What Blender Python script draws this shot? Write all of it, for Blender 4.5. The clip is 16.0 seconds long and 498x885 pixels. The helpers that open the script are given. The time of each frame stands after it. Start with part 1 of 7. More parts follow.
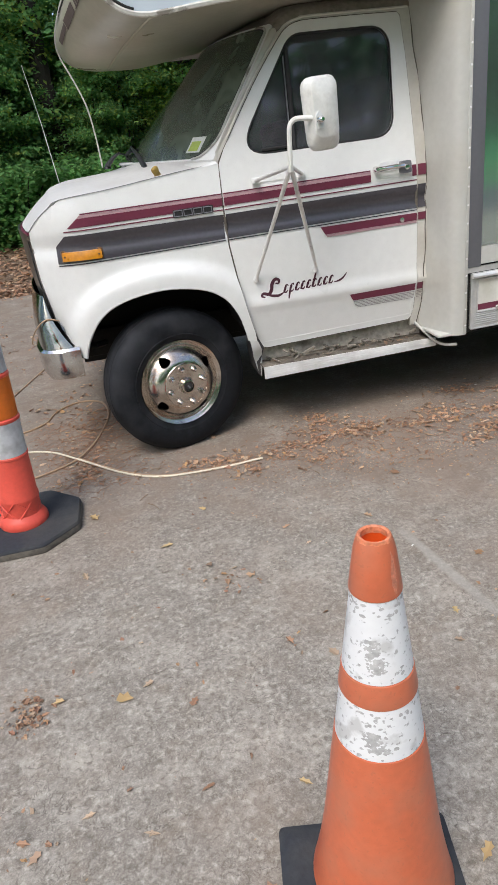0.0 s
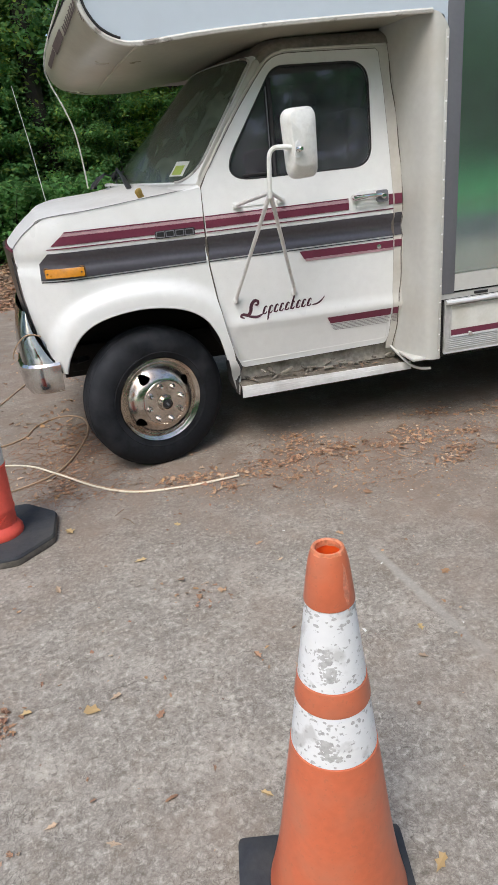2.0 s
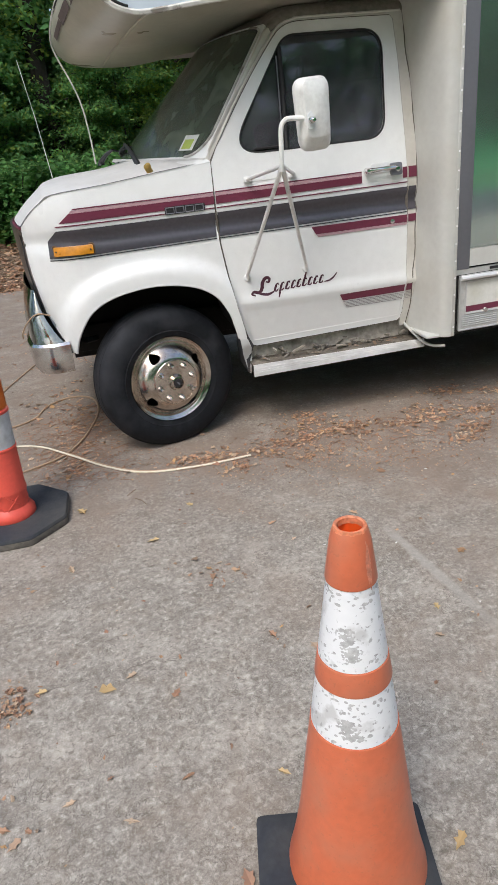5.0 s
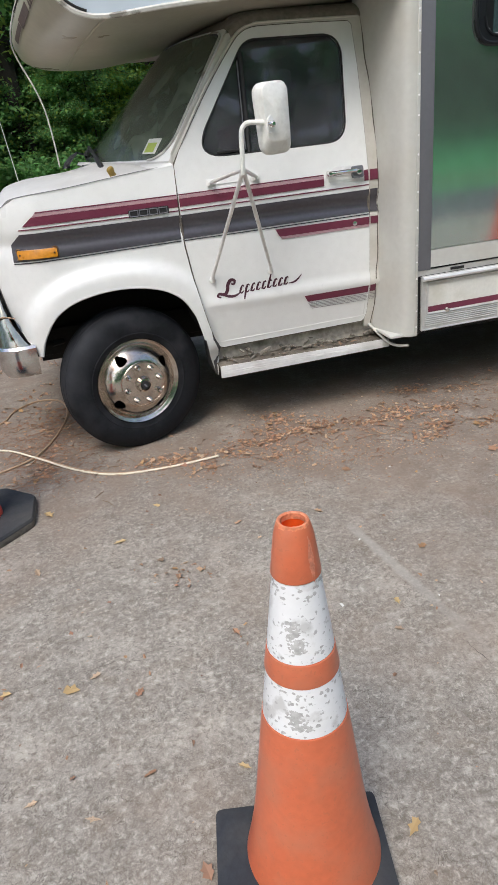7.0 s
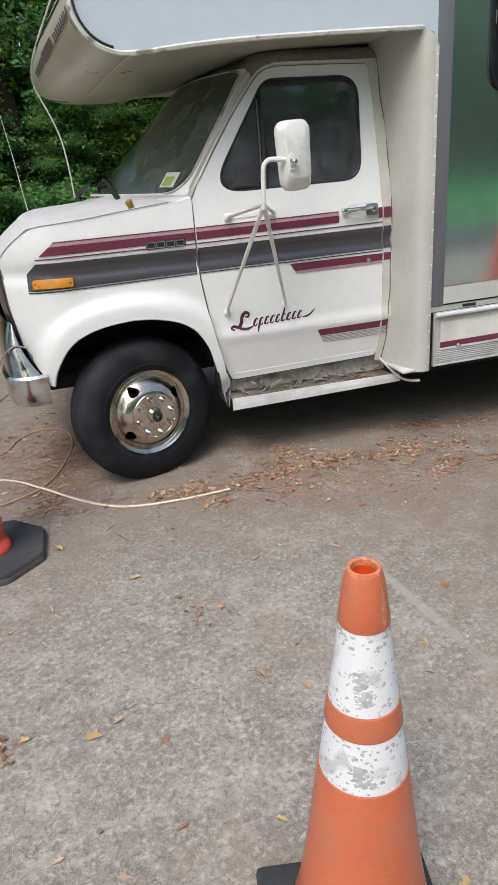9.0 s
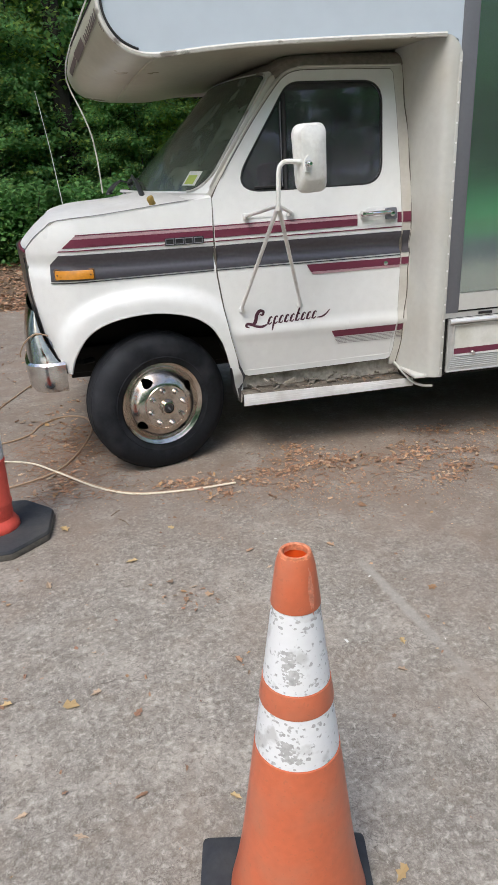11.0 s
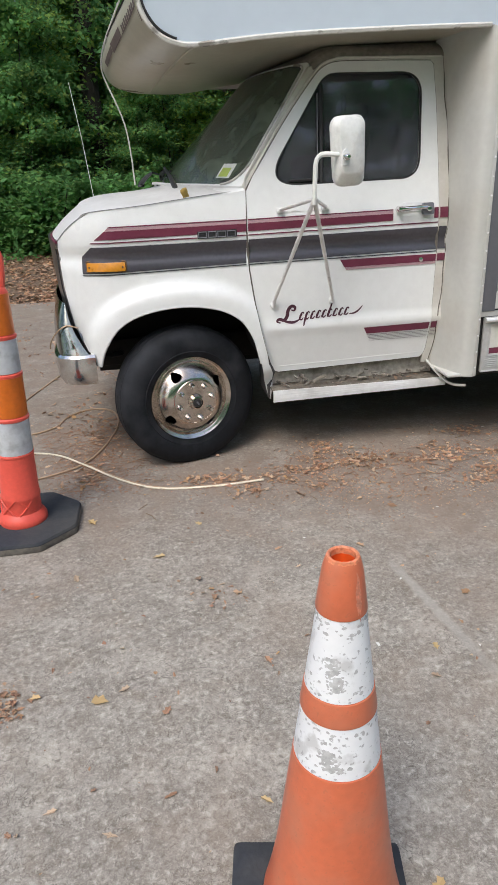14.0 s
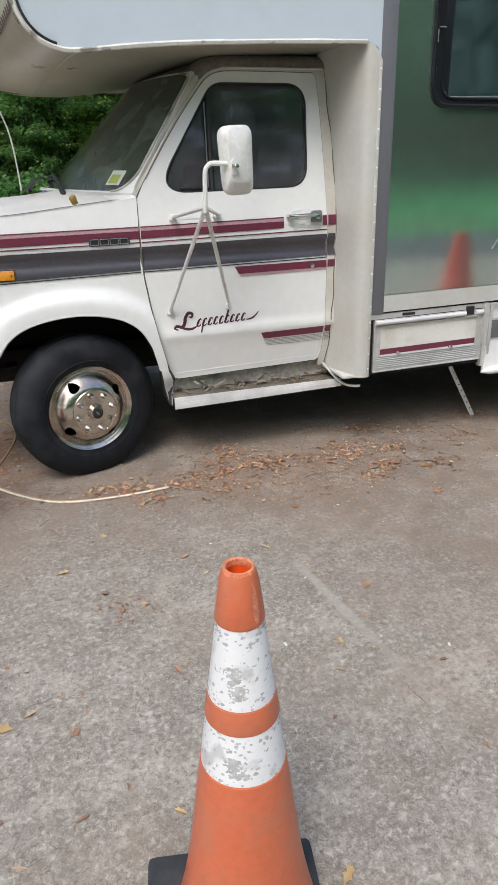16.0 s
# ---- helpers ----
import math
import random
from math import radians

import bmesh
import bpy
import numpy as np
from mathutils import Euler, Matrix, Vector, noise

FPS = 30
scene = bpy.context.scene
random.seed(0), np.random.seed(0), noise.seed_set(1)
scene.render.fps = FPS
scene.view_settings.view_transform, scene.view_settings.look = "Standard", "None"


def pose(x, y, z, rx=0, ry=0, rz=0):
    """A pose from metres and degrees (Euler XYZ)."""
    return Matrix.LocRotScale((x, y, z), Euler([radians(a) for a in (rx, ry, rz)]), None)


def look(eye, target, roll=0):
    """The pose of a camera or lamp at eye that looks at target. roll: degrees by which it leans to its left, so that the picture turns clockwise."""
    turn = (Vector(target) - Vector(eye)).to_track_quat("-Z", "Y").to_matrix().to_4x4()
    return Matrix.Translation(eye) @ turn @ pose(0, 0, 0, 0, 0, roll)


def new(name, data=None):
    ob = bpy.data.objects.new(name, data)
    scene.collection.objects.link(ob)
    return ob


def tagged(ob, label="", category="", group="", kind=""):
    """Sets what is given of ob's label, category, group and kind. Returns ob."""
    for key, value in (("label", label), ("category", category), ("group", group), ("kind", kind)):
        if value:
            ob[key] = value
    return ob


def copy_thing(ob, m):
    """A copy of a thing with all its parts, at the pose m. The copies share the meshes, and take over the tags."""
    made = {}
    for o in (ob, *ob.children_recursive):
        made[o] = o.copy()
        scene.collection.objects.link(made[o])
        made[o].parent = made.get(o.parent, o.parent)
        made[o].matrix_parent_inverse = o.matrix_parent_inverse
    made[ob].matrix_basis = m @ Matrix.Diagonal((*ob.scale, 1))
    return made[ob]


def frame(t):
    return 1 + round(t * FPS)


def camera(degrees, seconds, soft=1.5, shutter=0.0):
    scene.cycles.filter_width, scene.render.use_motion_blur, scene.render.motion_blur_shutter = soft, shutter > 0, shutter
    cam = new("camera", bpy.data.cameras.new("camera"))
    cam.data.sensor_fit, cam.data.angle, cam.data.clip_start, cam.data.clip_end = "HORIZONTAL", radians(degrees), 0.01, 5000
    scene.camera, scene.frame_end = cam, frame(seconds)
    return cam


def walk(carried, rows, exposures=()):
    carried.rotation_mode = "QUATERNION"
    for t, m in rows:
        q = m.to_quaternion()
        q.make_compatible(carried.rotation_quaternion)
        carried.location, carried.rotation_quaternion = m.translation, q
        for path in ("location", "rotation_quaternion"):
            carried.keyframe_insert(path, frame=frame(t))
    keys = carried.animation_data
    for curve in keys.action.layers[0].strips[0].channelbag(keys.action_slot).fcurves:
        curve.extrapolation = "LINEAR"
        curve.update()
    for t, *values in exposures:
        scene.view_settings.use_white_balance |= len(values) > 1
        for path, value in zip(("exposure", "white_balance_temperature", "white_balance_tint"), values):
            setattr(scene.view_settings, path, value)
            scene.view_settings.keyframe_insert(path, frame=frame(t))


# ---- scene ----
cam = camera(42.0, 16.0, soft=1.25)
PATH = [
    (0, (-0.237, -3.374, 1.524), (0.045, -1.578, 0.69), -7.2),
    (0.5, (-0.201, -3.41, 1.52), (0.052, -1.622, 0.661), -5.8),
    (1, (-0.18, -3.452, 1.528), (0.051, -1.635, 0.723), -5.3),
    (1.5, (-0.181, -3.45, 1.529), (0.12, -1.645, 0.723), -5.6),
    (2, (-0.206, -3.431, 1.534), (0.133, -1.623, 0.749), -5.4),
    (2.5, (-0.217, -3.421, 1.532), (0.108, -1.62, 0.727), -6.4),
    (3, (-0.224, -3.433, 1.531), (0.063, -1.626, 0.724), -5.3),
    (3.2, (-0.212, -3.442, 1.519), (0.082, -1.643, 0.698), -5.3),
    (5.5, (-0.224, -3.399, 1.514), (0.094, -1.614, 0.67), -6.5),
    (6, (-0.198, -3.41, 1.51), (0.183, -1.643, 0.655), -6.6),
    (6.5, (-0.175, -3.438, 1.517), (0.244, -1.671, 0.679), -5.9),
    (7, (-0.169, -3.445, 1.517), (0.2, -1.667, 0.68), -6.0),
    (7.5, (-0.172, -3.452, 1.523), (0.157, -1.655, 0.708), -5.7),
    (8, (-0.209, -3.431, 1.53), (0.103, -1.618, 0.745), -5.4),
    (8.5, (-0.266, -3.394, 1.532), (0.078, -1.586, 0.75), -4.9),
    (9, (-0.299, -3.369, 1.538), (0.13, -1.57, 0.777), -4.6),
    (9.5, (-0.308, -3.37, 1.55), (0.141, -1.58, 0.779), -3.9),
    (9.7, (-0.291, -3.39, 1.55), (0.112, -1.58, 0.8), -4.2),
    (11.8, (-0.118, -3.482, 1.521), (0.184, -1.656, 0.763), -2.7),
    (12, (-0.152, -3.458, 1.526), (0.159, -1.633, 0.769), -2.2),
    (12.5, (-0.224, -3.41, 1.538), (0.06, -1.574, 0.798), -2.2),
    (13, (-0.24, -3.388, 1.534), (0.097, -1.565, 0.782), -2.5),
    (13.5, (-0.237, -3.404, 1.534), (0.034, -1.584, 0.75), -2.2),
    (14, (-0.194, -3.433, 1.524), (0.058, -1.602, 0.76), -2.4),
    (14.5, (-0.134, -3.469, 1.533), (0.298, -1.64, 0.85), -2.4),
    (14.7, (-0.106, -3.48, 1.539), (0.39, -1.651, 0.9), -2.7),
    (15, (-0.097, -3.499, 1.548), (0.499, -1.693, 0.928), -2.7),
    (15.5, (-0.115, -3.485, 1.554), (0.505, -1.702, 0.894), -3.0),
    (16, (-0.163, -3.444, 1.551), (0.362, -1.673, 0.782), -1.7),
]
walk(cam, [(t, look(eye, target, roll)) for t, eye, target, roll in PATH])
from collections import namedtuple
from mathutils.geometry import delaunay_2d_cdt

# ---- daylight: open shade under a bright overcast sky ----
world = bpy.data.worlds.new("world")
scene.world = world
world.use_nodes = True
wn = world.node_tree.nodes
sky = wn.new("ShaderNodeTexSky")
sky.sky_type = "NISHITA"
sky.sun_disc = False
sky.sun_elevation = radians(52)
sky.sun_rotation = radians(215)
sky.air_density, sky.dust_density, sky.ozone_density = 1.0, 2.9, 1.0
scene.view_settings.exposure = 0.62
wn["Background"].inputs["Strength"].default_value = 0.15
world.node_tree.links.new(sky.outputs["Color"], wn["Background"].inputs["Color"])
sun_data = bpy.data.lights.new("sun", "SUN")
sun_data.energy, sun_data.angle, sun_data.color = 1.2, radians(25), (0.975, 0.98, 0.985)
sun = new("sun", sun_data)
sun.matrix_world = look((-4, -7, 14), (0.5, 0, 0))


# ---- materials ----
def material(name, color, rough=0.5, metal=0.0, vary=0.12, big=1.5, fine=60.0, bump=0.0, bump_scale=120.0, coat=0.0, dirt=None, dirt_amount=0.0, dirt_scale=3.0, dirt_edge=(0.48, 0.72), specks=None, speck_scale=60.0, speck_amount=0.8, random_tone=0.0, spec=0.5, rough_vary=0.1):
    """A surface with tone that varies at two scales, fine relief and dirt in patches."""
    m = bpy.data.materials.new(name)
    m.use_nodes = True
    n, l = m.node_tree.nodes, m.node_tree.links
    b = n["Principled BSDF"]
    co = n.new("ShaderNodeTexCoord")
    def noise_node(scale, detail=4.0):
        t = n.new("ShaderNodeTexNoise")
        t.inputs["Scale"].default_value, t.inputs["Detail"].default_value = scale, detail
        l.new(co.outputs["Object"], t.inputs["Vector"])
        return t
    a, f = noise_node(big), noise_node(fine, 3.0)
    mixn = n.new("ShaderNodeMath"); mixn.operation = "ADD"
    l.new(a.outputs["Fac"], mixn.inputs[0]); l.new(f.outputs["Fac"], mixn.inputs[1])
    ramp = n.new("ShaderNodeMapRange")
    ramp.inputs["From Min"].default_value, ramp.inputs["From Max"].default_value = 0.7, 1.3
    ramp.inputs["To Min"].default_value, ramp.inputs["To Max"].default_value = 1 - vary, 1 + vary
    l.new(mixn.outputs[0], ramp.inputs["Value"])
    tone = n.new("ShaderNodeVectorMath"); tone.operation = "SCALE"
    tone.inputs[0].default_value = color
    l.new(ramp.outputs[0], tone.inputs["Scale"])
    out = tone.outputs[0]
    if random_tone:
        info = n.new("ShaderNodeObjectInfo")
        rr = n.new("ShaderNodeMapRange")
        rr.inputs["To Min"].default_value, rr.inputs["To Max"].default_value = 1 - random_tone, 1 + random_tone
        l.new(info.outputs["Random"], rr.inputs["Value"])
        t2 = n.new("ShaderNodeVectorMath"); t2.operation = "SCALE"
        l.new(out, t2.inputs[0]); l.new(rr.outputs[0], t2.inputs["Scale"])
        out = t2.outputs[0]
    if dirt:
        d = noise_node(dirt_scale, 8.0)
        dr = n.new("ShaderNodeMapRange")
        dr.inputs["From Min"].default_value, dr.inputs["From Max"].default_value = dirt_edge
        dr.inputs["To Max"].default_value = dirt_amount
        l.new(d.outputs["Fac"], dr.inputs["Value"])
        mx = n.new("ShaderNodeMix"); mx.data_type = "RGBA"
        l.new(dr.outputs[0], mx.inputs["Factor"]); l.new(out, mx.inputs["A"])
        mx.inputs["B"].default_value = (*dirt, 1)
        out = mx.outputs["Result"]
    if specks:
        d = noise_node(speck_scale, 6.0)
        dr = n.new("ShaderNodeMapRange")
        dr.inputs["From Min"].default_value, dr.inputs["From Max"].default_value = 0.60, 0.66
        dr.inputs["To Max"].default_value = speck_amount
        l.new(d.outputs["Fac"], dr.inputs["Value"])
        mx = n.new("ShaderNodeMix"); mx.data_type = "RGBA"
        l.new(dr.outputs[0], mx.inputs["Factor"]); l.new(out, mx.inputs["A"])
        mx.inputs["B"].default_value = (*specks, 1)
        out = mx.outputs["Result"]
    l.new(out, b.inputs["Base Color"])
    b.inputs["Metallic"].default_value = metal
    rv = n.new("ShaderNodeMapRange")
    rv.inputs["From Min"].default_value, rv.inputs["From Max"].default_value = 0.3, 0.7
    rv.inputs["To Min"].default_value, rv.inputs["To Max"].default_value = max(0.02, rough * (1 - rough_vary)), min(1, rough * (1 + rough_vary))
    l.new(a.outputs["Fac"], rv.inputs["Value"]); l.new(rv.outputs[0], b.inputs["Roughness"])
    b.inputs["Coat Weight"].default_value = coat
    b.inputs["Coat Roughness"].default_value = 0.12
    b.inputs["Specular IOR Level"].default_value = spec
    if bump:
        bn = noise_node(bump_scale, 5.0)
        bp = n.new("ShaderNodeBump")
        bp.inputs["Strength"].default_value, bp.inputs["Distance"].default_value = min(1, bump), 0.004
        l.new(bn.outputs["Fac"], bp.inputs["Height"]); l.new(bp.outputs[0], b.inputs["Normal"])
    return m


def glass(name, tint, rough=0.03, clear=0.5, film_color=(0.10, 0.10, 0.09), ior=1.5, smears=(0.55, 1.7)):
    """Tinted pane: a see-through tint under a clear reflection."""
    m = bpy.data.materials.new(name)
    m.use_nodes = True
    n, l = m.node_tree.nodes, m.node_tree.links
    n.remove(n["Principled BSDF"])
    through_tint = n.new("ShaderNodeBsdfTransparent"); through_tint.inputs["Color"].default_value = (*tint, 1)
    film = n.new("ShaderNodeBsdfDiffuse"); film.inputs["Color"].default_value = (*film_color, 1)
    haze = n.new("ShaderNodeMixShader")
    co = n.new("ShaderNodeTexCoord")
    smear = n.new("ShaderNodeTexNoise")
    smear.inputs["Scale"].default_value, smear.inputs["Detail"].default_value, smear.inputs["Distortion"].default_value = 5.0, 6.0, 1.5
    l.new(co.outputs["Object"], smear.inputs["Vector"])
    amount = n.new("ShaderNodeMapRange")
    for k, val in (("From Min", 0.35), ("From Max", 0.68), ("To Min", smears[0] * (1 - clear)), ("To Max", smears[1] * (1 - clear))):
        amount.inputs[k].default_value = val
    l.new(smear.outputs["Fac"], amount.inputs["Value"]); l.new(amount.outputs[0], haze.inputs[0])
    gloss = n.new("ShaderNodeBsdfGlossy"); gloss.inputs["Roughness"].default_value = rough
    fr = n.new("ShaderNodeFresnel"); fr.inputs["IOR"].default_value = ior
    mx = n.new("ShaderNodeMixShader")
    l.new(through_tint.outputs[0], haze.inputs[1]); l.new(film.outputs[0], haze.inputs[2])
    l.new(fr.outputs[0], mx.inputs[0]); l.new(haze.outputs[0], mx.inputs[1]); l.new(gloss.outputs[0], mx.inputs[2])
    l.new(mx.outputs[0], n["Material Output"].inputs["Surface"])
    return m


CHALK = material("oxidised_white_paint", (0.55, 0.55, 0.532), 0.62, vary=0.06, big=3, fine=40, dirt=(0.42, 0.41, 0.38), dirt_amount=0.5, dirt_scale=5)
WHITE = material("aged_white_paint", (0.770, 0.78, 0.765), 0.30, vary=0.03, big=2.0, fine=25, coat=0.3, dirt=(0.42, 0.39, 0.33), dirt_amount=0.16, dirt_scale=2.6, dirt_edge=(0.50, 0.80), specks=(0.40, 0.38, 0.34), speck_scale=210, speck_amount=0.10)
WORN_WHITE = material("chipped_white_enamel", (0.76, 0.76, 0.72), 0.3, vary=0.08, big=8, coat=0.3, dirt=(0.40, 0.36, 0.29), dirt_amount=0.3, dirt_scale=16, dirt_edge=(0.54, 0.68))
GALVANISED = material("galvanised_strut", (0.74, 0.73, 0.71), 0.30, metal=0.4, vary=0.10, big=14, dirt=(0.45, 0.42, 0.38), dirt_amount=0.35, dirt_scale=18)
STREAKED = material("dust_streaked_white_paint", (0.65, 0.638, 0.59), 0.4, vary=0.06, big=4, dirt=(0.29, 0.25, 0.19), dirt_amount=0.65, dirt_scale=4, dirt_edge=(0.36, 0.82))
# dark brown holds the overcab's shade as well as grime
ROOF_GRIME_SHADE = material("grimy_shaded_cab_roof", (0.24, 0.21, 0.185), 0.8, vary=0.3, big=5, fine=40)
CREAM = material("cream_fibreglass", (0.42, 0.402, 0.318), 0.30, vary=0.08, big=2.5, fine=30, coat=0.15, dirt=(0.27, 0.235, 0.16), dirt_amount=0.5, dirt_scale=2.8)
COLUMN = material("off_white_fibreglass", (0.52, 0.52, 0.484), 0.42, vary=0.05, big=2.0, fine=30, dirt=(0.42, 0.37, 0.28), dirt_amount=0.3, dirt_scale=3.0)
SIDING = material("white_aluminium_siding", (0.53, 0.60, 0.665), 0.38, vary=0.03, big=1.2, fine=12, dirt=(0.5, 0.5, 0.48), dirt_amount=0.05)
TRIM = material("weathered_edge_trim", (0.62, 0.605, 0.56), 0.5, vary=0.1, big=6, dirt=(0.16, 0.14, 0.11), dirt_amount=0.8, dirt_scale=13, dirt_edge=(0.56, 0.63))
SKIRT_GREY = material("smudged_grey_vinyl", (0.15, 0.158, 0.165), 0.45, vary=0.08, dirt=(0.04, 0.04, 0.04), dirt_amount=0.7, dirt_scale=3.5, dirt_edge=(0.54, 0.68))
MAROON = material("maroon_vinyl", (0.15, 0.028, 0.055), 0.36, vary=0.1)
MAUVE = material("faded_mauve_vinyl", (0.42, 0.27, 0.29), 0.45, vary=0.12)
FINE_LINE = material("grey_line_vinyl", (0.20, 0.17, 0.18), 0.5, vary=0.1)
CHARCOAL = material("charcoal_vinyl", (0.062, 0.058, 0.068), 0.24, vary=0.1, coat=0.3)
GREYSTRIP = material("grey_painted_metal", (0.145, 0.15, 0.165), 0.45, vary=0.05)
# the metal's green tint paints in part of the trees' reflection
MIRROR_SIDE = material("polished_green_tinted_aluminium", (0.585, 0.685, 0.640), 0.115, metal=0.925, vary=0.10, big=1.2, fine=9, rough_vary=0.35)
ALU = material("brushed_aluminium", (0.84, 0.84, 0.83), 0.42, metal=0.35, vary=0.06, dirt=(0.4, 0.38, 0.34), dirt_amount=0.35, dirt_scale=9)
LOCKER = material("dull_aluminium", (0.56, 0.56, 0.54), 0.48, metal=0.4, vary=0.1, dirt=(0.30, 0.29, 0.25), dirt_amount=0.6, dirt_scale=6)
LOCKER_WHITE = material("stained_white_panel", (0.70, 0.70, 0.65), 0.4, vary=0.06, dirt=(0.42, 0.40, 0.30), dirt_amount=0.6, dirt_scale=5)
SASH = material("grey_sash", (0.32, 0.33, 0.33), 0.4, metal=0.5)
GLOSS_BLACK = material("black_window_frame", (0.010, 0.011, 0.013), 0.38, vary=0.2, spec=0.3)
PITTED = material("pitted_dirty_chrome", (0.20, 0.21, 0.21), 0.30, metal=1.0, vary=0.2, big=6, bump=0.5, bump_scale=14, dirt=(0.12, 0.10, 0.08), dirt_amount=0.6, dirt_scale=9)
BROWN_MARK = material("faded_brown_vinyl", (0.115, 0.085, 0.078), 0.5, vary=0.25)
# chrome darkened towards green to paint the wood's reflection on the valance
VALANCE = material("dark_reflection_dented_chrome", (0.24, 0.27, 0.255), 0.12, metal=1.0, vary=0.12, big=5, bump=0.9, bump_scale=13, dirt=(0.16, 0.13, 0.10), dirt_amount=0.5, dirt_scale=7)
BUMPER_CHROME = material("dull_bumper_chrome", (0.72, 0.715, 0.70), 0.17, metal=1.0, vary=0.12, big=7, bump=0.25, bump_scale=9, dirt=(0.26, 0.22, 0.17), dirt_amount=0.5, dirt_scale=10)
CHROME = material("chrome", (0.80, 0.79, 0.77), 0.09, metal=1.0, vary=0.06, dirt=(0.25, 0.2, 0.15), dirt_amount=0.35, dirt_scale=12)
STEEL = material("polished_wheel_steel", (0.66, 0.605, 0.545), 0.20, metal=1.0, vary=0.14, big=6, dirt=(0.22, 0.16, 0.11), dirt_amount=0.6, dirt_scale=11, specks=(0.20, 0.12, 0.07), speck_scale=130, speck_amount=0.5)
RUBBER = material("weathered_tyre_rubber", (0.008, 0.0095, 0.0125), 0.75, vary=0.3, big=5, fine=50, bump=0.2, dirt=(0.042, 0.044, 0.050), dirt_amount=0.7, dirt_scale=5, spec=0.3)
BLACK = material("black_plastic", (0.018, 0.018, 0.02), 0.5, vary=0.2)
# grey-brown seal colour stands for the shadow inside the body seams
SEAM_SHADE = material("seam_shade_seal", (0.115, 0.10, 0.083), 0.9, vary=0.4, big=6)
PALE_SEAL = material("weathered_pale_seal", (0.50, 0.50, 0.47), 0.5, vary=0.15, big=9, dirt=(0.14, 0.125, 0.10), dirt_amount=0.8, dirt_scale=14)
GASKET = material("black_rubber_gasket", (0.015, 0.015, 0.016), 0.6, vary=0.2)
DARK = material("dark_underbody", (0.014, 0.013, 0.012), 0.9, vary=0.3, dirt=(0.03, 0.025, 0.02), dirt_amount=0.5)
AMBER = material("amber_lens", (0.52, 0.205, 0.004), 0.3, vary=0.15, coat=0.15, big=30)
# blue-grey film adds painted sky reflection to the dark pane
GLASS_DOOR = glass("tinted_door_glass", (0.32, 0.33, 0.35), clear=0.80, film_color=(0.205, 0.212, 0.235), ior=1.6)
# green film colour paints the trees' hazy reflection over the dust
GLASS_WIND = glass("dusty_green_hazed_windscreen", (0.32, 0.38, 0.31), rough=0.16, clear=0.62, film_color=(0.225, 0.280, 0.210), ior=1.5, smears=(0.6, 1.5))
GLASS_BOX = glass("dusty_side_window_glass", (0.25, 0.30, 0.30), rough=0.08, clear=0.76, film_color=(0.11, 0.185, 0.19))
SEAT = material("dark_grey_upholstery", (0.10, 0.10, 0.11), 0.9, vary=0.2)
CLOTH = material("pale_curtain_cloth", (0.32, 0.30, 0.27), 0.95, vary=0.15)
STICKER = material("faded_lime_sticker", (0.42, 0.52, 0.10), 0.5)
PAPER = material("white_sticker_paper", (0.72, 0.74, 0.70), 0.6)
ORANGE = material("faded_orange_pvc", (0.60, 0.150, 0.068), 0.36, vary=0.09, big=8, fine=60, dirt=(0.50, 0.20, 0.12), dirt_amount=0.6, dirt_scale=9, specks=(0.30, 0.12, 0.07), speck_scale=120, speck_amount=0.25)
# stronger orange holds the light that shines through the cone's wall
ORANGE_IN = material("backlit_orange_pvc_inside", (0.95, 0.13, 0.02), 0.5, vary=0.08)
RED_TUBE = material("sun_faded_red_plastic", (0.72, 0.095, 0.065), 0.4, vary=0.08, big=8)
ORANGE_SHEET = material("orange_sheeting", (0.62, 0.14, 0.012), 0.35, vary=0.1, big=9)
SHEET_GREY = material("grey_reflective_sheeting", (0.52, 0.54, 0.56), 0.4, vary=0.1, dirt=(0.25, 0.25, 0.25), dirt_amount=0.6, dirt_scale=22)
COLLAR = material("scuffed_white_reflective_sheeting", (0.80, 0.81, 0.82), 0.35, vary=0.03, big=9, dirt=(0.50, 0.50, 0.49), dirt_amount=0.75, dirt_scale=15, dirt_edge=(0.55, 0.63), specks=(0.33, 0.33, 0.325), speck_scale=95, speck_amount=0.75)
BASE_RUBBER = material("black_recycled_rubber", (0.026, 0.030, 0.037), 0.8, vary=0.2, bump=0.35, bump_scale=90, dirt=(0.09, 0.085, 0.075), dirt_amount=0.5, dirt_scale=6)
WIRE = material("tan_cable_jacket", (0.41, 0.28, 0.18), 0.55, vary=0.15)
WIRE_PALE = material("pale_cable_jacket", (0.72, 0.66, 0.52), 0.5, vary=0.1)
BARK = material("tree_bark", (0.034, 0.028, 0.022), 0.9, vary=0.35, big=3, fine=30, bump=0.8, bump_scale=18)


# ---- helpers for meshes ----
def part(name, bm, mat, parent=None, label="", smooth=35, kind="", category="", group=""):
    me = bpy.data.meshes.new(name)
    bm.normal_update()
    bm.to_mesh(me)
    bm.free()
    me.materials.append(mat)
    if smooth:
        me.shade_smooth()
        me.set_sharp_from_angle(angle=radians(smooth))
    ob = new(name, me)
    ob.parent = parent
    return tagged(ob, label, category, group, kind)


def thing(name, label, category, at=(0, 0, 0), group="", kind=""):
    ob = new(name)
    ob.empty_display_size = 0.1
    ob.location = at
    return tagged(ob, label, category, group, kind)


def inside(p, poly):
    c, n = False, len(poly)
    for i in range(n):
        a, b = poly[i], poly[i - 1]
        if (a[1] > p[1]) != (b[1] > p[1]) and p[0] < (b[0] - a[0]) * (p[1] - a[1]) / (b[1] - a[1]) + a[0]:
            c = not c
    return c


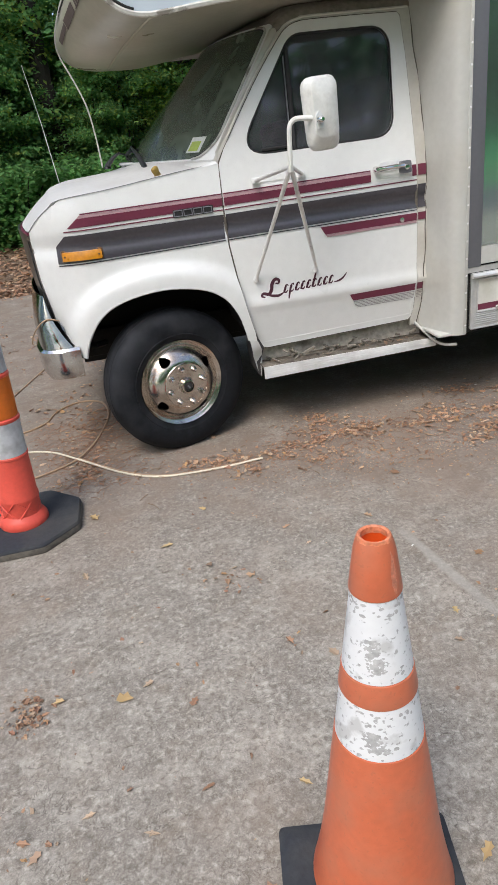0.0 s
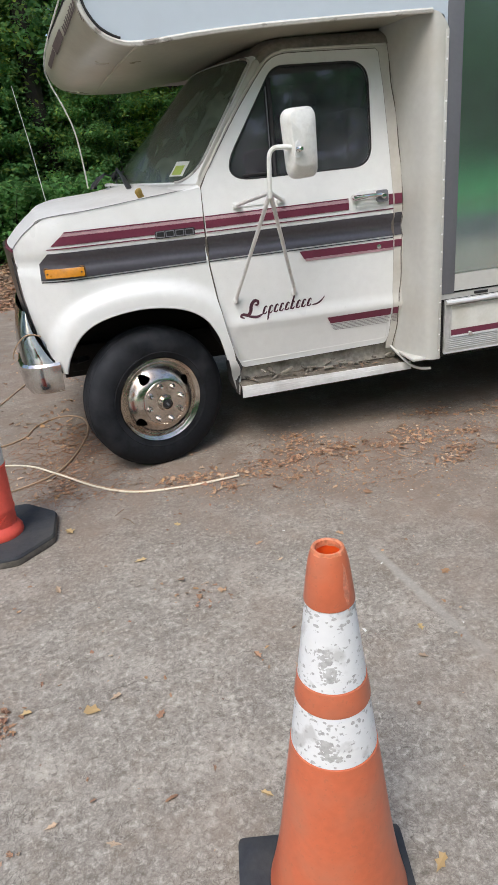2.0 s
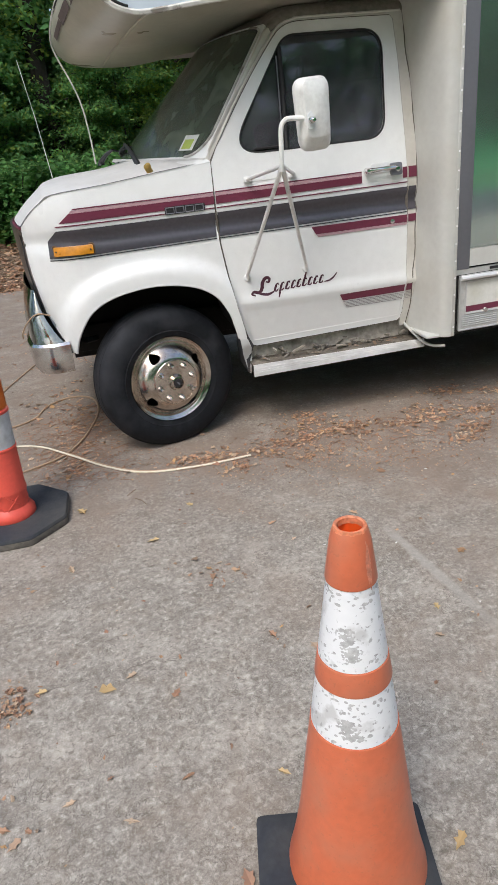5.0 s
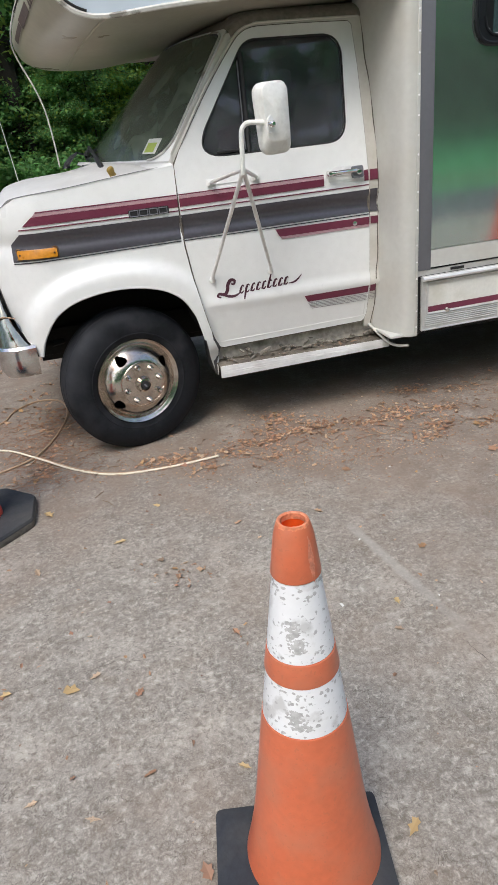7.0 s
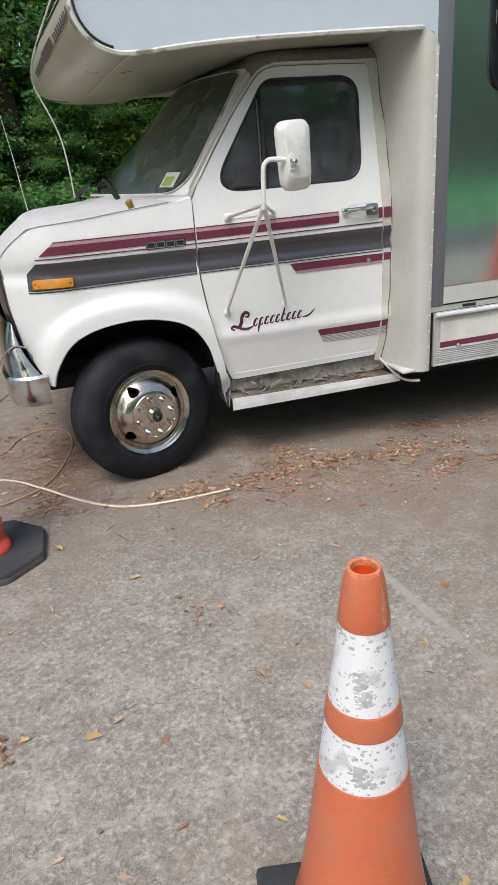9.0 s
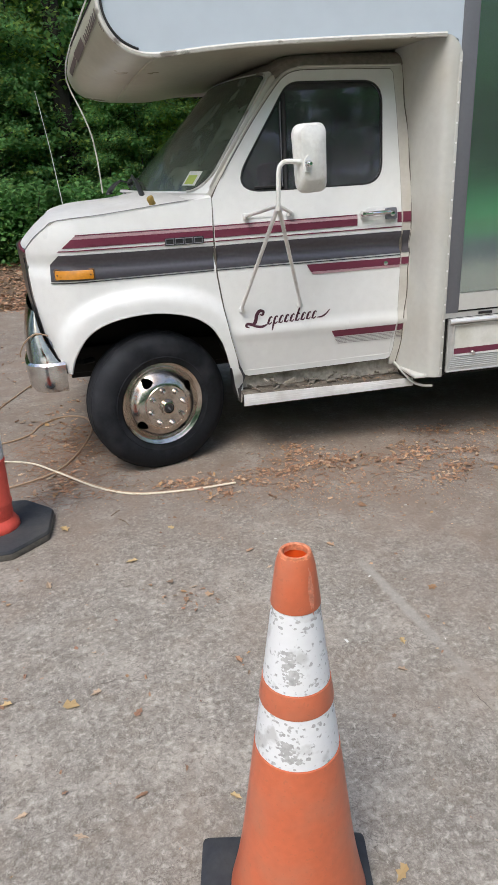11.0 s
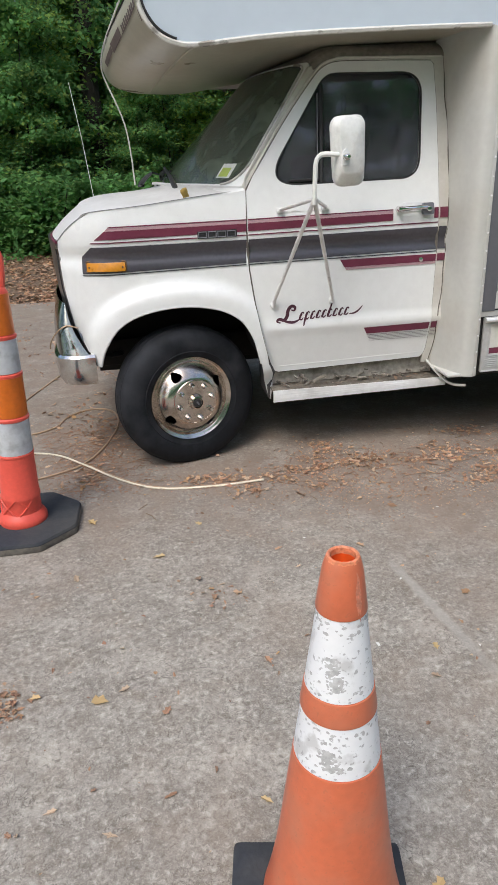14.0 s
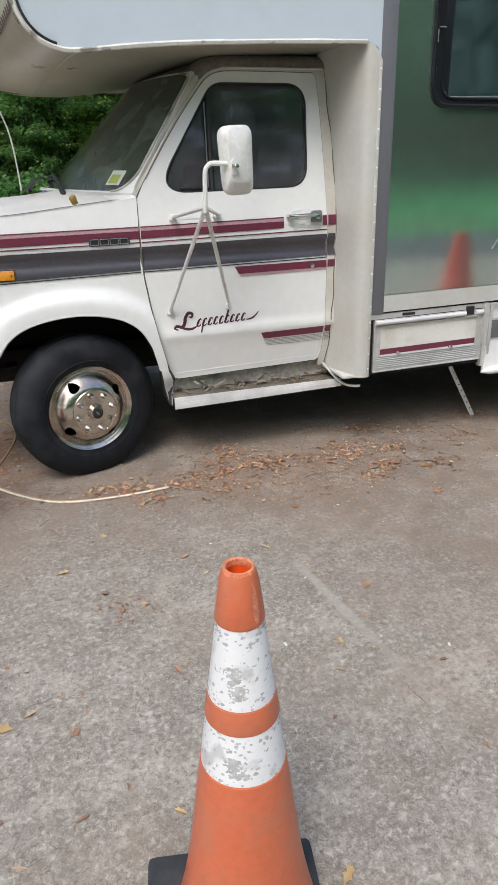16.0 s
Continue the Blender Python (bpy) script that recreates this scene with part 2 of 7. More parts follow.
def dense(poly, step, closed=True):
    out = []
    n = len(poly)
    for i in range(n if closed else n - 1):
        a, b = Vector(poly[i]), Vector(poly[(i + 1) % n])
        k = max(1, int((b - a).length / step))
        out += [a.lerp(b, j / k) for j in range(k)]
    if not closed:
        out.append(Vector(poly[-1]))
    return out


def rounded(poly, r, seg=5):
    """A polygon with its corners rounded. r: one radius, or one for each corner."""
    out, n = [], len(poly)
    for i in range(n):
        rad = r[i] if isinstance(r, (list, tuple)) else r
        p, a, b = Vector(poly[i]), Vector(poly[i - 1]), Vector(poly[(i + 1) % n])
        u, v = (a - p), (b - p)
        k = min(rad, u.length * 0.45, v.length * 0.45)
        s, e = p + u.normalized() * k, p + v.normalized() * k
        for j in range(seg + 1):
            t = j / seg
            out.append(s * (1 - t) ** 2 + p * 2 * t * (1 - t) + e * t ** 2)
    return out


def smooth_line(pts, seg=6):
    """Catmull-Rom through points of any dimension."""
    pts = [Vector(p) for p in pts]
    out = []
    for i in range(len(pts) - 1):
        p0, p1, p2, p3 = pts[max(0, i - 1)], pts[i], pts[i + 1], pts[min(len(pts) - 1, i + 2)]
        for j in range(seg):
            t = j / seg
            out.append(0.5 * (2 * p1 + (p2 - p0) * t + (2 * p0 - 5 * p1 + 4 * p2 - p3) * t * t + (3 * p1 - p0 - 3 * p2 + p3) * t ** 3))
    out.append(pts[-1])
    return out


def sheet(outline, f, holes=(), step=0.05, thick=0.006, way=(0, 1, 0)):
    """A skin over a flat outline with holes, laid into space by f(u, v), with thickness."""
    outline = [Vector(p).to_2d() for p in dense([Vector(p).to_2d() for p in outline], step)]
    holes = [dense([Vector(p).to_2d() for p in h], step) for h in holes]
    verts, edges = [], []
    for loop in [outline] + holes:
        s = len(verts)
        verts += loop
        edges += [(s + i, s + (i + 1) % len(loop)) for i in range(len(loop))]
    lo = [min(p[k] for p in outline) for k in (0, 1)]
    hi = [max(p[k] for p in outline) for k in (0, 1)]
    nu, nv = int((hi[0] - lo[0]) / step), int((hi[1] - lo[1]) / step)
    for i in range(1, nu + 1):
        for j in range(1, nv + 1):
            p = Vector((lo[0] + (i - 0.5 * (j % 2)) * step, lo[1] + j * step))
            if inside(p, outline) and not any(inside(p, h) for h in holes):
                if min((p - q).length_squared for loop in [outline] + holes for q in loop) > (0.4 * step) ** 2:
                    verts.append(p)
    v2, _, faces, *_ = delaunay_2d_cdt(verts, edges, [], 0, 1e-5)
    bm = bmesh.new()
    way = Vector(way) * thick
    pos = [Vector(f(p[0], p[1])) for p in v2]
    front = [bm.verts.new(p) for p in pos]
    tris = []
    for t in faces:
        c = sum((v2[i] for i in t), Vector((0, 0))) / len(t)
        if inside(c, outline) and not any(inside(c, h) for h in holes):
            n = (pos[t[1]] - pos[t[0]]).cross(pos[t[2]] - pos[t[0]])
            t = list(t) if n.dot(way if thick else Vector((0, 1, 0))) < 0 else list(t)[::-1]
            tris.append(t)
            bm.faces.new([front[i] for i in t])
    if thick:
        back = [bm.verts.new(p + way) for p in pos]
        count = {}
        for t in tris:
            bm.faces.new([back[i] for i in t[::-1]])
            for i in range(len(t)):
                count[(t[i], t[(i + 1) % len(t)])] = 1
        for a, b in list(count):
            if (b, a) not in count:
                bm.faces.new([front[b], front[a], back[a], back[b]])
    bmesh.ops.delete(bm, geom=[v for v in bm.verts if not v.link_faces], context="VERTS")
    return bm


def grid(f, nu, nv, bm=None, closed_u=False, closed_v=False):
    """A surface over f(i, j)."""
    bm = bm or bmesh.new()
    vs = [[bm.verts.new(f(i, j)) for j in range(nv)] for i in range(nu)]
    for i in range(nu if closed_u else nu - 1):
        for j in range(nv if closed_v else nv - 1):
            q = [vs[i][j], vs[(i + 1) % nu][j], vs[(i + 1) % nu][(j + 1) % nv], vs[i][(j + 1) % nv]]
            bm.faces.new(q)
    return bm


def thicken(bm, d):
    bmesh.ops.recalc_face_normals(bm, faces=bm.faces[:])
    bmesh.ops.solidify(bm, geom=bm.faces[:], thickness=d)
    return bm


def tube(pts, r, seg=8, bm=None, caps=True):
    """A round bar along points; r: one radius or one for each point."""
    bm = bm or bmesh.new()
    pts = [Vector(p) for p in pts]
    rings, side = [], None
    for i, p in enumerate(pts):
        d = (pts[min(i + 1, len(pts) - 1)] - pts[max(i - 1, 0)]).normalized()
        if side is None:
            side = d.orthogonal().normalized()
        side = (side - d * side.dot(d)).normalized()
        up = d.cross(side)
        rad = r[i] if isinstance(r, (list, tuple)) else r
        rings.append([bm.verts.new(p + (side * math.cos(2 * math.pi * k / seg) + up * math.sin(2 * math.pi * k / seg)) * rad) for k in range(seg)])
    for a, b in zip(rings, rings[1:]):
        for k in range(seg):
            bm.faces.new([a[k], a[(k + 1) % seg], b[(k + 1) % seg], b[k]])
    if caps:
        bm.faces.new(rings[0][::-1]); bm.faces.new(rings[-1])
    return bm


def lathe(profile, seg=32, bm=None, closed=False):
    """Turned round z: profile of (radius, z)."""
    bm = bm or bmesh.new()
    rings = []
    for r, z in profile:
        if r < 1e-5:
            rings.append([bm.verts.new((0, 0, z))])
        else:
            rings.append([bm.verts.new((r * math.cos(2 * math.pi * k / seg), r * math.sin(2 * math.pi * k / seg), z)) for k in range(seg)])
    pairs = list(zip(rings, rings[1:])) + ([(rings[-1], rings[0])] if closed else [])
    for a, b in pairs:
        for k in range(seg):
            q = []
            for v in (a[k % len(a)], a[(k + 1) % len(a)], b[(k + 1) % len(b)], b[k % len(b)]):
                if v not in q:
                    q.append(v)
            if len(q) > 2:
                bm.faces.new(q)
    bmesh.ops.recalc_face_normals(bm, faces=bm.faces[:])
    return bm


def block(lo, hi, bevel=0.004, seg=2, bm=None):
    b2 = bmesh.new()
    bmesh.ops.create_cube(b2, size=1)
    lo, hi = Vector(lo), Vector(hi)
    for v in b2.verts:
        v.co = Vector([(lo[k] + hi[k]) / 2 + v.co[k] * (hi[k] - lo[k]) for k in range(3)])
    if bevel:
        bmesh.ops.bevel(b2, geom=b2.edges[:], offset=bevel, segments=seg, affect="EDGES", profile=0.5)
    return b2


def moved(bm, m):
    bmesh.ops.transform(bm, matrix=m, verts=bm.verts[:])
    return bm


def join(a, b):
    me = bpy.data.meshes.new("tmp")
    b.to_mesh(me)
    a.from_mesh(me)
    b.free()
    bpy.data.meshes.remove(me)
    return a


def mesh_part(name, verts, faces, mat, parent=None, label="", kind="", category="", group="", smooth=False):
    me = bpy.data.meshes.new(name)
    me.from_pydata(verts, [], faces)
    me.materials.append(mat)
    if smooth:
        me.shade_smooth()
    ob = new(name, me)
    ob.parent = parent
    return tagged(ob, label, category, group, kind)


# ---- the motorhome: nose towards -x, driver's side at y = 0 ----
ARCH = smooth_line([(-0.50, 0.60), (-0.463, 0.70), (-0.377, 0.815), (-0.24, 0.879), (-0.04, 0.903), (0.144, 0.876), (0.258, 0.814), (0.322, 0.72), (0.348, 0.64), (0.366, 0.56)], 5)


def flank(z):
    """How far the cab's side leans inwards at a height, with a shallow channel along the dark stripe."""
    groove = 0.019 * math.exp(-((z - 1.160) / 0.036) ** 2)
    return lean_in(z) + groove


def lean_in(z):
    if z < 0.74:
        k = min(1.0, (0.74 - z) / 0.03)
        return -0.006 + 0.006 * k * k * (3 - 2 * k) + 0.056 * (max(0.0, 0.73 - z) / 0.25) ** 0.9
    if z < 0.80:
        k = (z - 0.74) / 0.06
        return -0.006 + 0.014 * k * k * (3 - 2 * k)
    return 0.008 if z < 1.3 else 0.008 + 0.11 * (z - 1.3) / 0.66


def taper(x):
    """How far the nose narrows towards the front."""
    return 2.0 * max(0.0, -0.35 - x) ** 2


def on_side(off=0.0, flare=False):
    def f(x, z):
        y = flank(z) + taper(x) - off
        if x < 0.43 and z < 0.80:
            w = min(1.0, (0.43 - x) / 0.07)
            y += w * (0.008 + 0.030 * ((0.80 - z) / 0.3) ** 1.3 - lean_in(z))
        if flare and z < 1.1:
            d = min((Vector((x, z)) - p).length for p in ARCH)
            y -= 0.046 * math.exp(-(d / 0.108) ** 5.5)
        return (x, y, z)
    return f


def decal(name, poly, mat, parent, lift=0.0035, step=0.017, label=""):
    return part(name, sheet(poly, on_side(lift), step=step, thick=0.001), mat, parent, label)


van = thing("motorhome", "old white cab-over motorhome with maroon and charcoal stripes, parked on concrete", "motorhome")

# front wing
SEAM = [(0.318, 1.445), (0.314, 1.252), (0.321, 1.062), (0.345, 0.884), (0.374, 0.729), (0.405, 0.60), (0.412, 0.545)]
HOODLINE = [(-0.655, 1.24), (-0.60, 1.295), (-0.53, 1.345), (-0.465, 1.377), (-0.217, 1.397), (0.036, 1.424), (0.20, 1.44), (0.318, 1.446)]
wing_front = [(-0.519, 0.602), (-0.528, 0.648), (-0.560, 0.682), (-0.592, 0.740), (-0.620, 0.799), (-0.636, 0.888), (-0.652, 1.005), (-0.657, 1.10), (-0.660, 1.20)]
wing = part("front_wing", sheet(wing_front + HOODLINE + [(x - 0.004, z) for x, z in SEAM[1:]] + [tuple(p) for p in ARCH[::-1]], on_side(0, True), step=0.022, thick=0.012), WHITE, van)
lip = [on_side(0.040)(p.x, p.y) for p in ARCH]
part("wheel_arch_lip", tube(lip, 0.008, 6), WHITE, wing)
# wheel house behind the arch
part("wheel_house", grid(lambda i, j: (ARCH[i].x * 1.02, 0.03 + 0.55 * j, ARCH[i].y + 0.01), len(ARCH), 2), DARK, wing)
part("inner_panel", block((-0.56, 0.60, 0.42), (0.46, 0.62, 1.2), 0.004), DARK, wing)

# stripes on the wing
decal("maroon_stripe", [(-0.458, 1.246), (0.311, 1.254), (0.311, 1.292), (-0.405, 1.287)], MAROON, wing)
decal("mauve_stripe", [(-0.403, 1.2875), (0.311, 1.2925), (0.311, 1.306), (-0.388, 1.301)], MAUVE, wing)
decal("maroon_line", [(-0.387, 1.3025), (0.311, 1.3075), (0.311, 1.3135), (-0.380, 1.3085)], MAROON, wing)
decal("pinstripe", [(-0.482, 1.229), (0.311, 1.2335), (0.311, 1.239), (-0.476, 1.2345)], MAROON, wing)
decal("charcoal_stripe", [(-0.537, 1.082), (0.305, 1.098), (0.311, 1.214), (-0.48, 1.212), (-0.532, 1.165)], CHARCOAL, wing)
decal("grey_pinstripe", [(-0.537, 1.071), (0.305, 1.087), (0.305, 1.0925), (-0.537, 1.0765)], CHARCOAL, wing)
# model badge: raised outlined bars
badge = part("badge_plate", sheet(rounded([(0.060, 1.229), (0.262, 1.231), (0.262, 1.268), (0.060, 1.266)], 0.006, 3), on_side(0.006), step=0.05, thick=0.006), BLACK, wing, "black model badge with raised grey bars")
for k in range(4):
    x0 = 0.066 + k * 0.049
    bm = bmesh.new()
    for a, b in (((x0, 1.235), (x0 + 0.040, 1.235)), ((x0, 1.262), (x0 + 0.040, 1.262)), ((x0, 1.235), (x0, 1.262)), ((x0 + 0.04, 1.235), (x0 + 0.04, 1.262))):
        tube([on_side(0.008)(*a), on_side(0.008)(*b)], 0.0026, 5, bm)
    part("badge_bar", bm, GREYSTRIP, badge)
# side marker lamp
LAMP_RIM = material("brown_lamp_rim", (0.10, 0.055, 0.025), 0.5, vary=0.3, big=40)
lamp = part("side_marker_lamp", sheet(rounded([(-0.510, 1.095), (-0.315, 1.095), (-0.315, 1.137), (-0.510, 1.137)], 0.008, 3), on_side(0.016), step=0.03, thick=0.016), AMBER, wing, "amber side marker lens")
part("lamp_rim", tube([on_side(0.004)(p.x, p.y) for p in rounded([(-0.514, 1.091), (-0.311, 1.091), (-0.311, 1.141), (-0.514, 1.141)], 0.010, 3) + [Vector((-0.514 + 0.010, 1.091))]], 0.0042, 5, caps=False), LAMP_RIM, lamp, "brown worn lamp rim")
for x in (-0.498, -0.328):
    part("screw", moved(lathe([(0, 0), (0.005, 0), (0.004, 0.003), (0, 0.003)], 8), Matrix.Translation((x, on_side(0.018)(x, 1.116)[1], 1.116)) @ pose(0, 0, 0, 90)), LAMP_RIM, lamp)

# bonnet: from the wing's edge over the crown to the far side
HL = smooth_line(HOODLINE[:7], 5)
def bonnet(i, j):
    p, v = HL[i], j / 24
    s = math.sin(math.pi * v)
    edge = taper(p.x) + flank(p.y)
    y = edge + (2.0 - 2 * edge) * v
    back = max(0.0, (p.x + 0.3) / 0.5) ** 2 * 0.33 * (1 - (2 * v - 1) ** 2)
    nose = -back - 0.09 * (s ** 0.7) * max(0.0, min(1.0, (-0.25 - p.x) / 0.4)) ** 1.5
    crown = 0.050 * min(1.0, s * 1.6) ** 0.8
    ridge = 0.012 * math.exp(-((v - 0.09) / 0.025) ** 2) + 0.012 * math.exp(-((v - 0.91) / 0.025) ** 2)
    drop = max(0.0, min(1.0, (p.x + 0.66) / 0.15))
    return (p.x + nose, y, p.y + 0.004 + (crown + ridge) * (0.25 + 0.75 * drop))
part("bonnet", thicken(grid(bonnet, len(HL), 25), 0.008), CHALK, van, "chalky oxidised white bonnet")
part("bonnet_seam", tube([on_side(0.004)(x, z + 0.003) for x, z in smooth_line(HOODLINE[:7], 4)], 0.0014, 5), GREYSTRIP, van)
part("bonnet_front_stripe", tube([Vector(bonnet(0, j)) + Vector((-0.006, 0, -0.010)) for j in range(25)], 0.008, 6), MAROON, van)

# nose panel, grille edge and bumper
def nose(i, j):
    x0, z = smooth_nose[j]
    v = i / 24
    s = math.sin(math.pi * v)
    y0 = taper(x0) + flank(z)
    return (x0 - 0.12 * s ** 0.7, y0 + (2.0 - 2 * y0) * v, z)
smooth_nose = smooth_line([(-0.560, 0.66), (-0.585, 0.72), (-0.612, 0.80), (-0.630, 0.888), (-0.645, 1.005), (-0.652, 1.10), (-0.657, 1.20), (-0.660, 1.243)], 3)
part("grille_panel", thicken(grid(nose, 25, len(smooth_nose)), 0.02), PITTED, van, "chrome grille and headlamp surround")
part("bumper_wire", tube(smooth_line([(-0.60, 0.10, 0.80), (-0.66, 0.08, 0.82), (-0.72, 0.10, 0.78), (-0.76, 0.13, 0.72), (-0.765, 0.14, 0.69)], 5), 0.004, 5), WIRE, van, "loose cable end hanging at the bumper")
part("grille_edge", tube([(x - 0.012, taper(x) + flank(z) + 0.015, z) for x, z in smooth_line(wing_front[4:], 4)], 0.0035, 6), BLACK, van)
BUMP = smooth_line([(-0.525, 0.03), (-0.62, 0.02), (-0.70, 0.06), (-0.735, 0.16), (-0.765, 0.40), (-0.78, 1.0), (-0.765, 1.6), (-0.735, 1.84), (-0.70, 1.94), (-0.62, 1.98), (-0.525, 1.97)], 5)
BSEC = [(0.05, 0.668), (0.0, 0.668), (-0.012, 0.655), (-0.014, 0.60), (-0.008, 0.54), (0.012, 0.505), (0.04, 0.50)]
def bumper(i, j):
    p = BUMP[i]
    d = (BUMP[min(i + 1, len(BUMP) - 1)] - BUMP[max(i - 1, 0)]).normalized()
    off, z = BSEC[j]
    return (p.x - d.y * off * (-1), p.y - d.x * off, z)
bump_bar = part("bumper", thicken(grid(bumper, len(BUMP), len(BSEC)), 0.004), BUMPER_CHROME, van, "dented chrome front bumper")
# chrome valance that sweeps up from the bumper to the grille
def valance(i, j):
    k = j / 8
    low = BUMP[2 + round(i * (len(BUMP) - 5) / 40)]
    v = min(1.0, max(0.0, (low.y - 0.03) / 1.94))
    x0 = -0.640
    y0 = taper(x0) - 0.02
    top = Vector((x0 - 0.018 - 0.12 * math.sin(math.pi * v) ** 0.7, y0 + (2 - 2 * y0) * v, 0.93))
    base = Vector((low.x + 0.004, low.y, 0.667))
    p = base.lerp(top, k ** 0.85)
    p.z = 0.667 + 0.263 * k
    return p + Vector((-0.016 * math.sin(math.pi * k), -0.012 * math.sin(math.pi * k) * (1 - v), 0))
part("valance", thicken(grid(valance, 41, 9), 0.004), VALANCE, bump_bar, "mirror-bright chrome valance, dented, dark wood reflection painted in")
part("bumper_end_cap", sheet([(-0.70, 0.07), (-0.50, 0.03), (-0.50, 0.16), (-0.66, 0.22)], lambda x, y: (x, y, 0.664), step=0.03, thick=0.004, way=(0, 0, -1)), CHROME, bump_bar)
part("bumper_bracket", tube([(-0.50, 0.20, 0.62), (-0.45, 0.15, 0.63), (-0.40, 0.30, 0.60)], 0.018, 6), DARK, bump_bar)

# cowl between bonnet and windscreen
def screen(u, v):
    """The windscreen: u across from the driver's side, v up."""
    s = 1 - (2 * u - 1) ** 2
    x = 0.312 + 0.362 * v - (0.387 - 0.175 * v) * s
    inset = 0.058 + 0.100 * v
    return Vector((x, inset + (2 - 2 * inset) * u, 1.485 + 0.530 * v + 0.02 * s))
def cowl(i, j):
    v, k = i / 24, j / 4
    q = screen(v, -0.03)
    e = bonnet(len(HL) - 1, i)
    a = Vector(e)
    return a.lerp(q, k) + Vector((0, 0, -0.008 * math.sin(math.pi * k)))
part("cowl", thicken(grid(cowl, 25, 5), 0.006), CHALK, van)
for k in range(7):
    p = Vector(cowl(5 + k * 2, 2))
    part("cowl_vent", block((p.x - 0.02, p.y - 0.03, p.z - 0.002), (p.x + 0.02, p.y + 0.03, p.z + 0.004), 0.002), BLACK, van)

glass_pts = []
for cu, cv, a0 in ((0.062, 0.20, 180), (0.938, 0.20, 270), (0.945, 0.95, 0), (0.055, 0.95, 90)):
    ru, rv = (0.052, 0.215) if cv < 0.5 else (0.045, 0.055)
    for k in range(9):
        a = radians(a0 + 90 * k / 8)
        glass_pts.append(Vector((cu + ru * math.cos(a), cv + rv * math.sin(a))))
windscreen = part("windscreen", sheet(glass_pts, lambda u, v: screen(u, v), step=0.07, thick=0.005, way=(1, 0, 0)), GLASS_WIND, van, "dusty curved windscreen, mirrored greenery painted into its film")
windscreen.visible_shadow = False
part("screen_surround", sheet([(0.0, -0.05), (1.0, -0.05), (1.0, 1.02), (0.0, 1.02)], lambda u, q: screen(u, q) + Vector((0.002, 0, 0)), [glass_pts], step=0.05, thick=0.008, way=(1, 0, 0)), WHITE, van)
# upper seal takes the dark roof colour, shade under the overcab included
for name, loop, mt in (("lower_seal", glass_pts[31:] + glass_pts[:22], PALE_SEAL), ("upper_seal", glass_pts[21:32], ROOF_GRIME_SHADE)):
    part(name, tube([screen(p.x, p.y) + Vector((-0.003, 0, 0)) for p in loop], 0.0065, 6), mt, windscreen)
part("inner_gasket", tube([screen(0.5 + (p.x - 0.5) * 0.988, 0.48 + (p.y - 0.48) * 0.975) + Vector((-0.002, 0, 0)) for p in glass_pts + glass_pts[:1]], 0.004, 6, caps=False), GASKET, windscreen)
def on_screen(u0, v0, w, h, lift):
    a, b, c = screen(u0, v0), screen(u0 + 0.01, v0), screen(u0, v0 + 0.01)
    ex, ey = (b - a).normalized(), (c - a).normalized()
    n = ex.cross(ey).normalized()
    if n.x > 0:
        n = -n
    return [a + n * lift, a + ex * w + n * lift, a + ex * w + ey * h + n * lift, a + ey * h + n * lift]
def slab(q, d):
    q = [Vector(p) for p in q]
    n = (q[1] - q[0]).cross(q[2] - q[0]).normalized() * d
    bm = bmesh.new()
    a, b = [bm.verts.new(p) for p in q], [bm.verts.new(p + n) for p in q]
    bm.faces.new(a); bm.faces.new(b[::-1])
    for k in range(4):
        bm.faces.new([a[k], b[k], b[(k + 1) % 4], a[(k + 1) % 4]])
    bmesh.ops.recalc_face_normals(bm, faces=bm.faces[:])
    return bm
stick = part("permit_sticker", slab(on_screen(0.050, 0.034, 0.098, 0.085, 0.004), 0.001), PAPER, windscreen, "white and lime parking sticker", smooth=0)
part("sticker_panel", slab(on_screen(0.058, 0.046, 0.066, 0.052, 0.006), 0.001), STICKER, stick, smooth=0)
# wipers, parked: a stout arm rises from its pivot, the blade lies on low along the glass
def wiper(pivot, elbow, blade):
    pivot, elbow = Vector(pivot), Vector(elbow)
    w = part("wiper", tube([pivot, pivot.lerp(elbow, 0.12) + Vector((0, 0, 0.004)), pivot.lerp(elbow, 0.5) + Vector((0, 0, 0.010)), elbow], [0.017, 0.016, 0.012, 0.007], 8), WIPER_ARM, van, "black wiper arm and blade")
    part("wiper_blade", tube([screen(u, v) + Vector((-0.016, 0, 0.008)) for u, v in blade], 0.007, 5), BLACK, w)
    part("blade_carrier", tube([elbow] + [screen(u, v) + Vector((-0.028, 0, 0.014)) for u, v in blade[2:-1]], 0.006, 5), BLACK, w)
    part("wiper_pivot", moved(lathe([(0, 0.026), (0.014, 0.024), (0.021, 0.010), (0.024, 0), (0, 0)], 10), Matrix.Translation(pivot + Vector((0, 0, -0.016)))), BLACK, w)
WIPER_ARM = material("worn_black_wiper_arm", (0.030, 0.031, 0.034), 0.42, vary=0.3, big=30)
wiper((-0.014, 0.31, 1.457), (-0.052, 0.75, 1.577), [(0.36 + 0.045 * k, 0.085 - 0.002 * k * k) for k in range(9)])
wiper((-0.200, 1.20, 1.490), (-0.120, 1.02, 1.556), [(0.56 + 0.04 * k, 0.030 + 0.003 * k) for k in range(9)])
part("washer_nozzle", block((0.005, 0.16, 1.446), (0.03, 0.19, 1.462), 0.005), GREYSTRIP, van)
part("cowl_seam", tube([Vector(cowl(k, 1)) + Vector((0, 0, 0.002)) for k in range(3, 22)], 0.0025, 5), SEAM_SHADE, van)

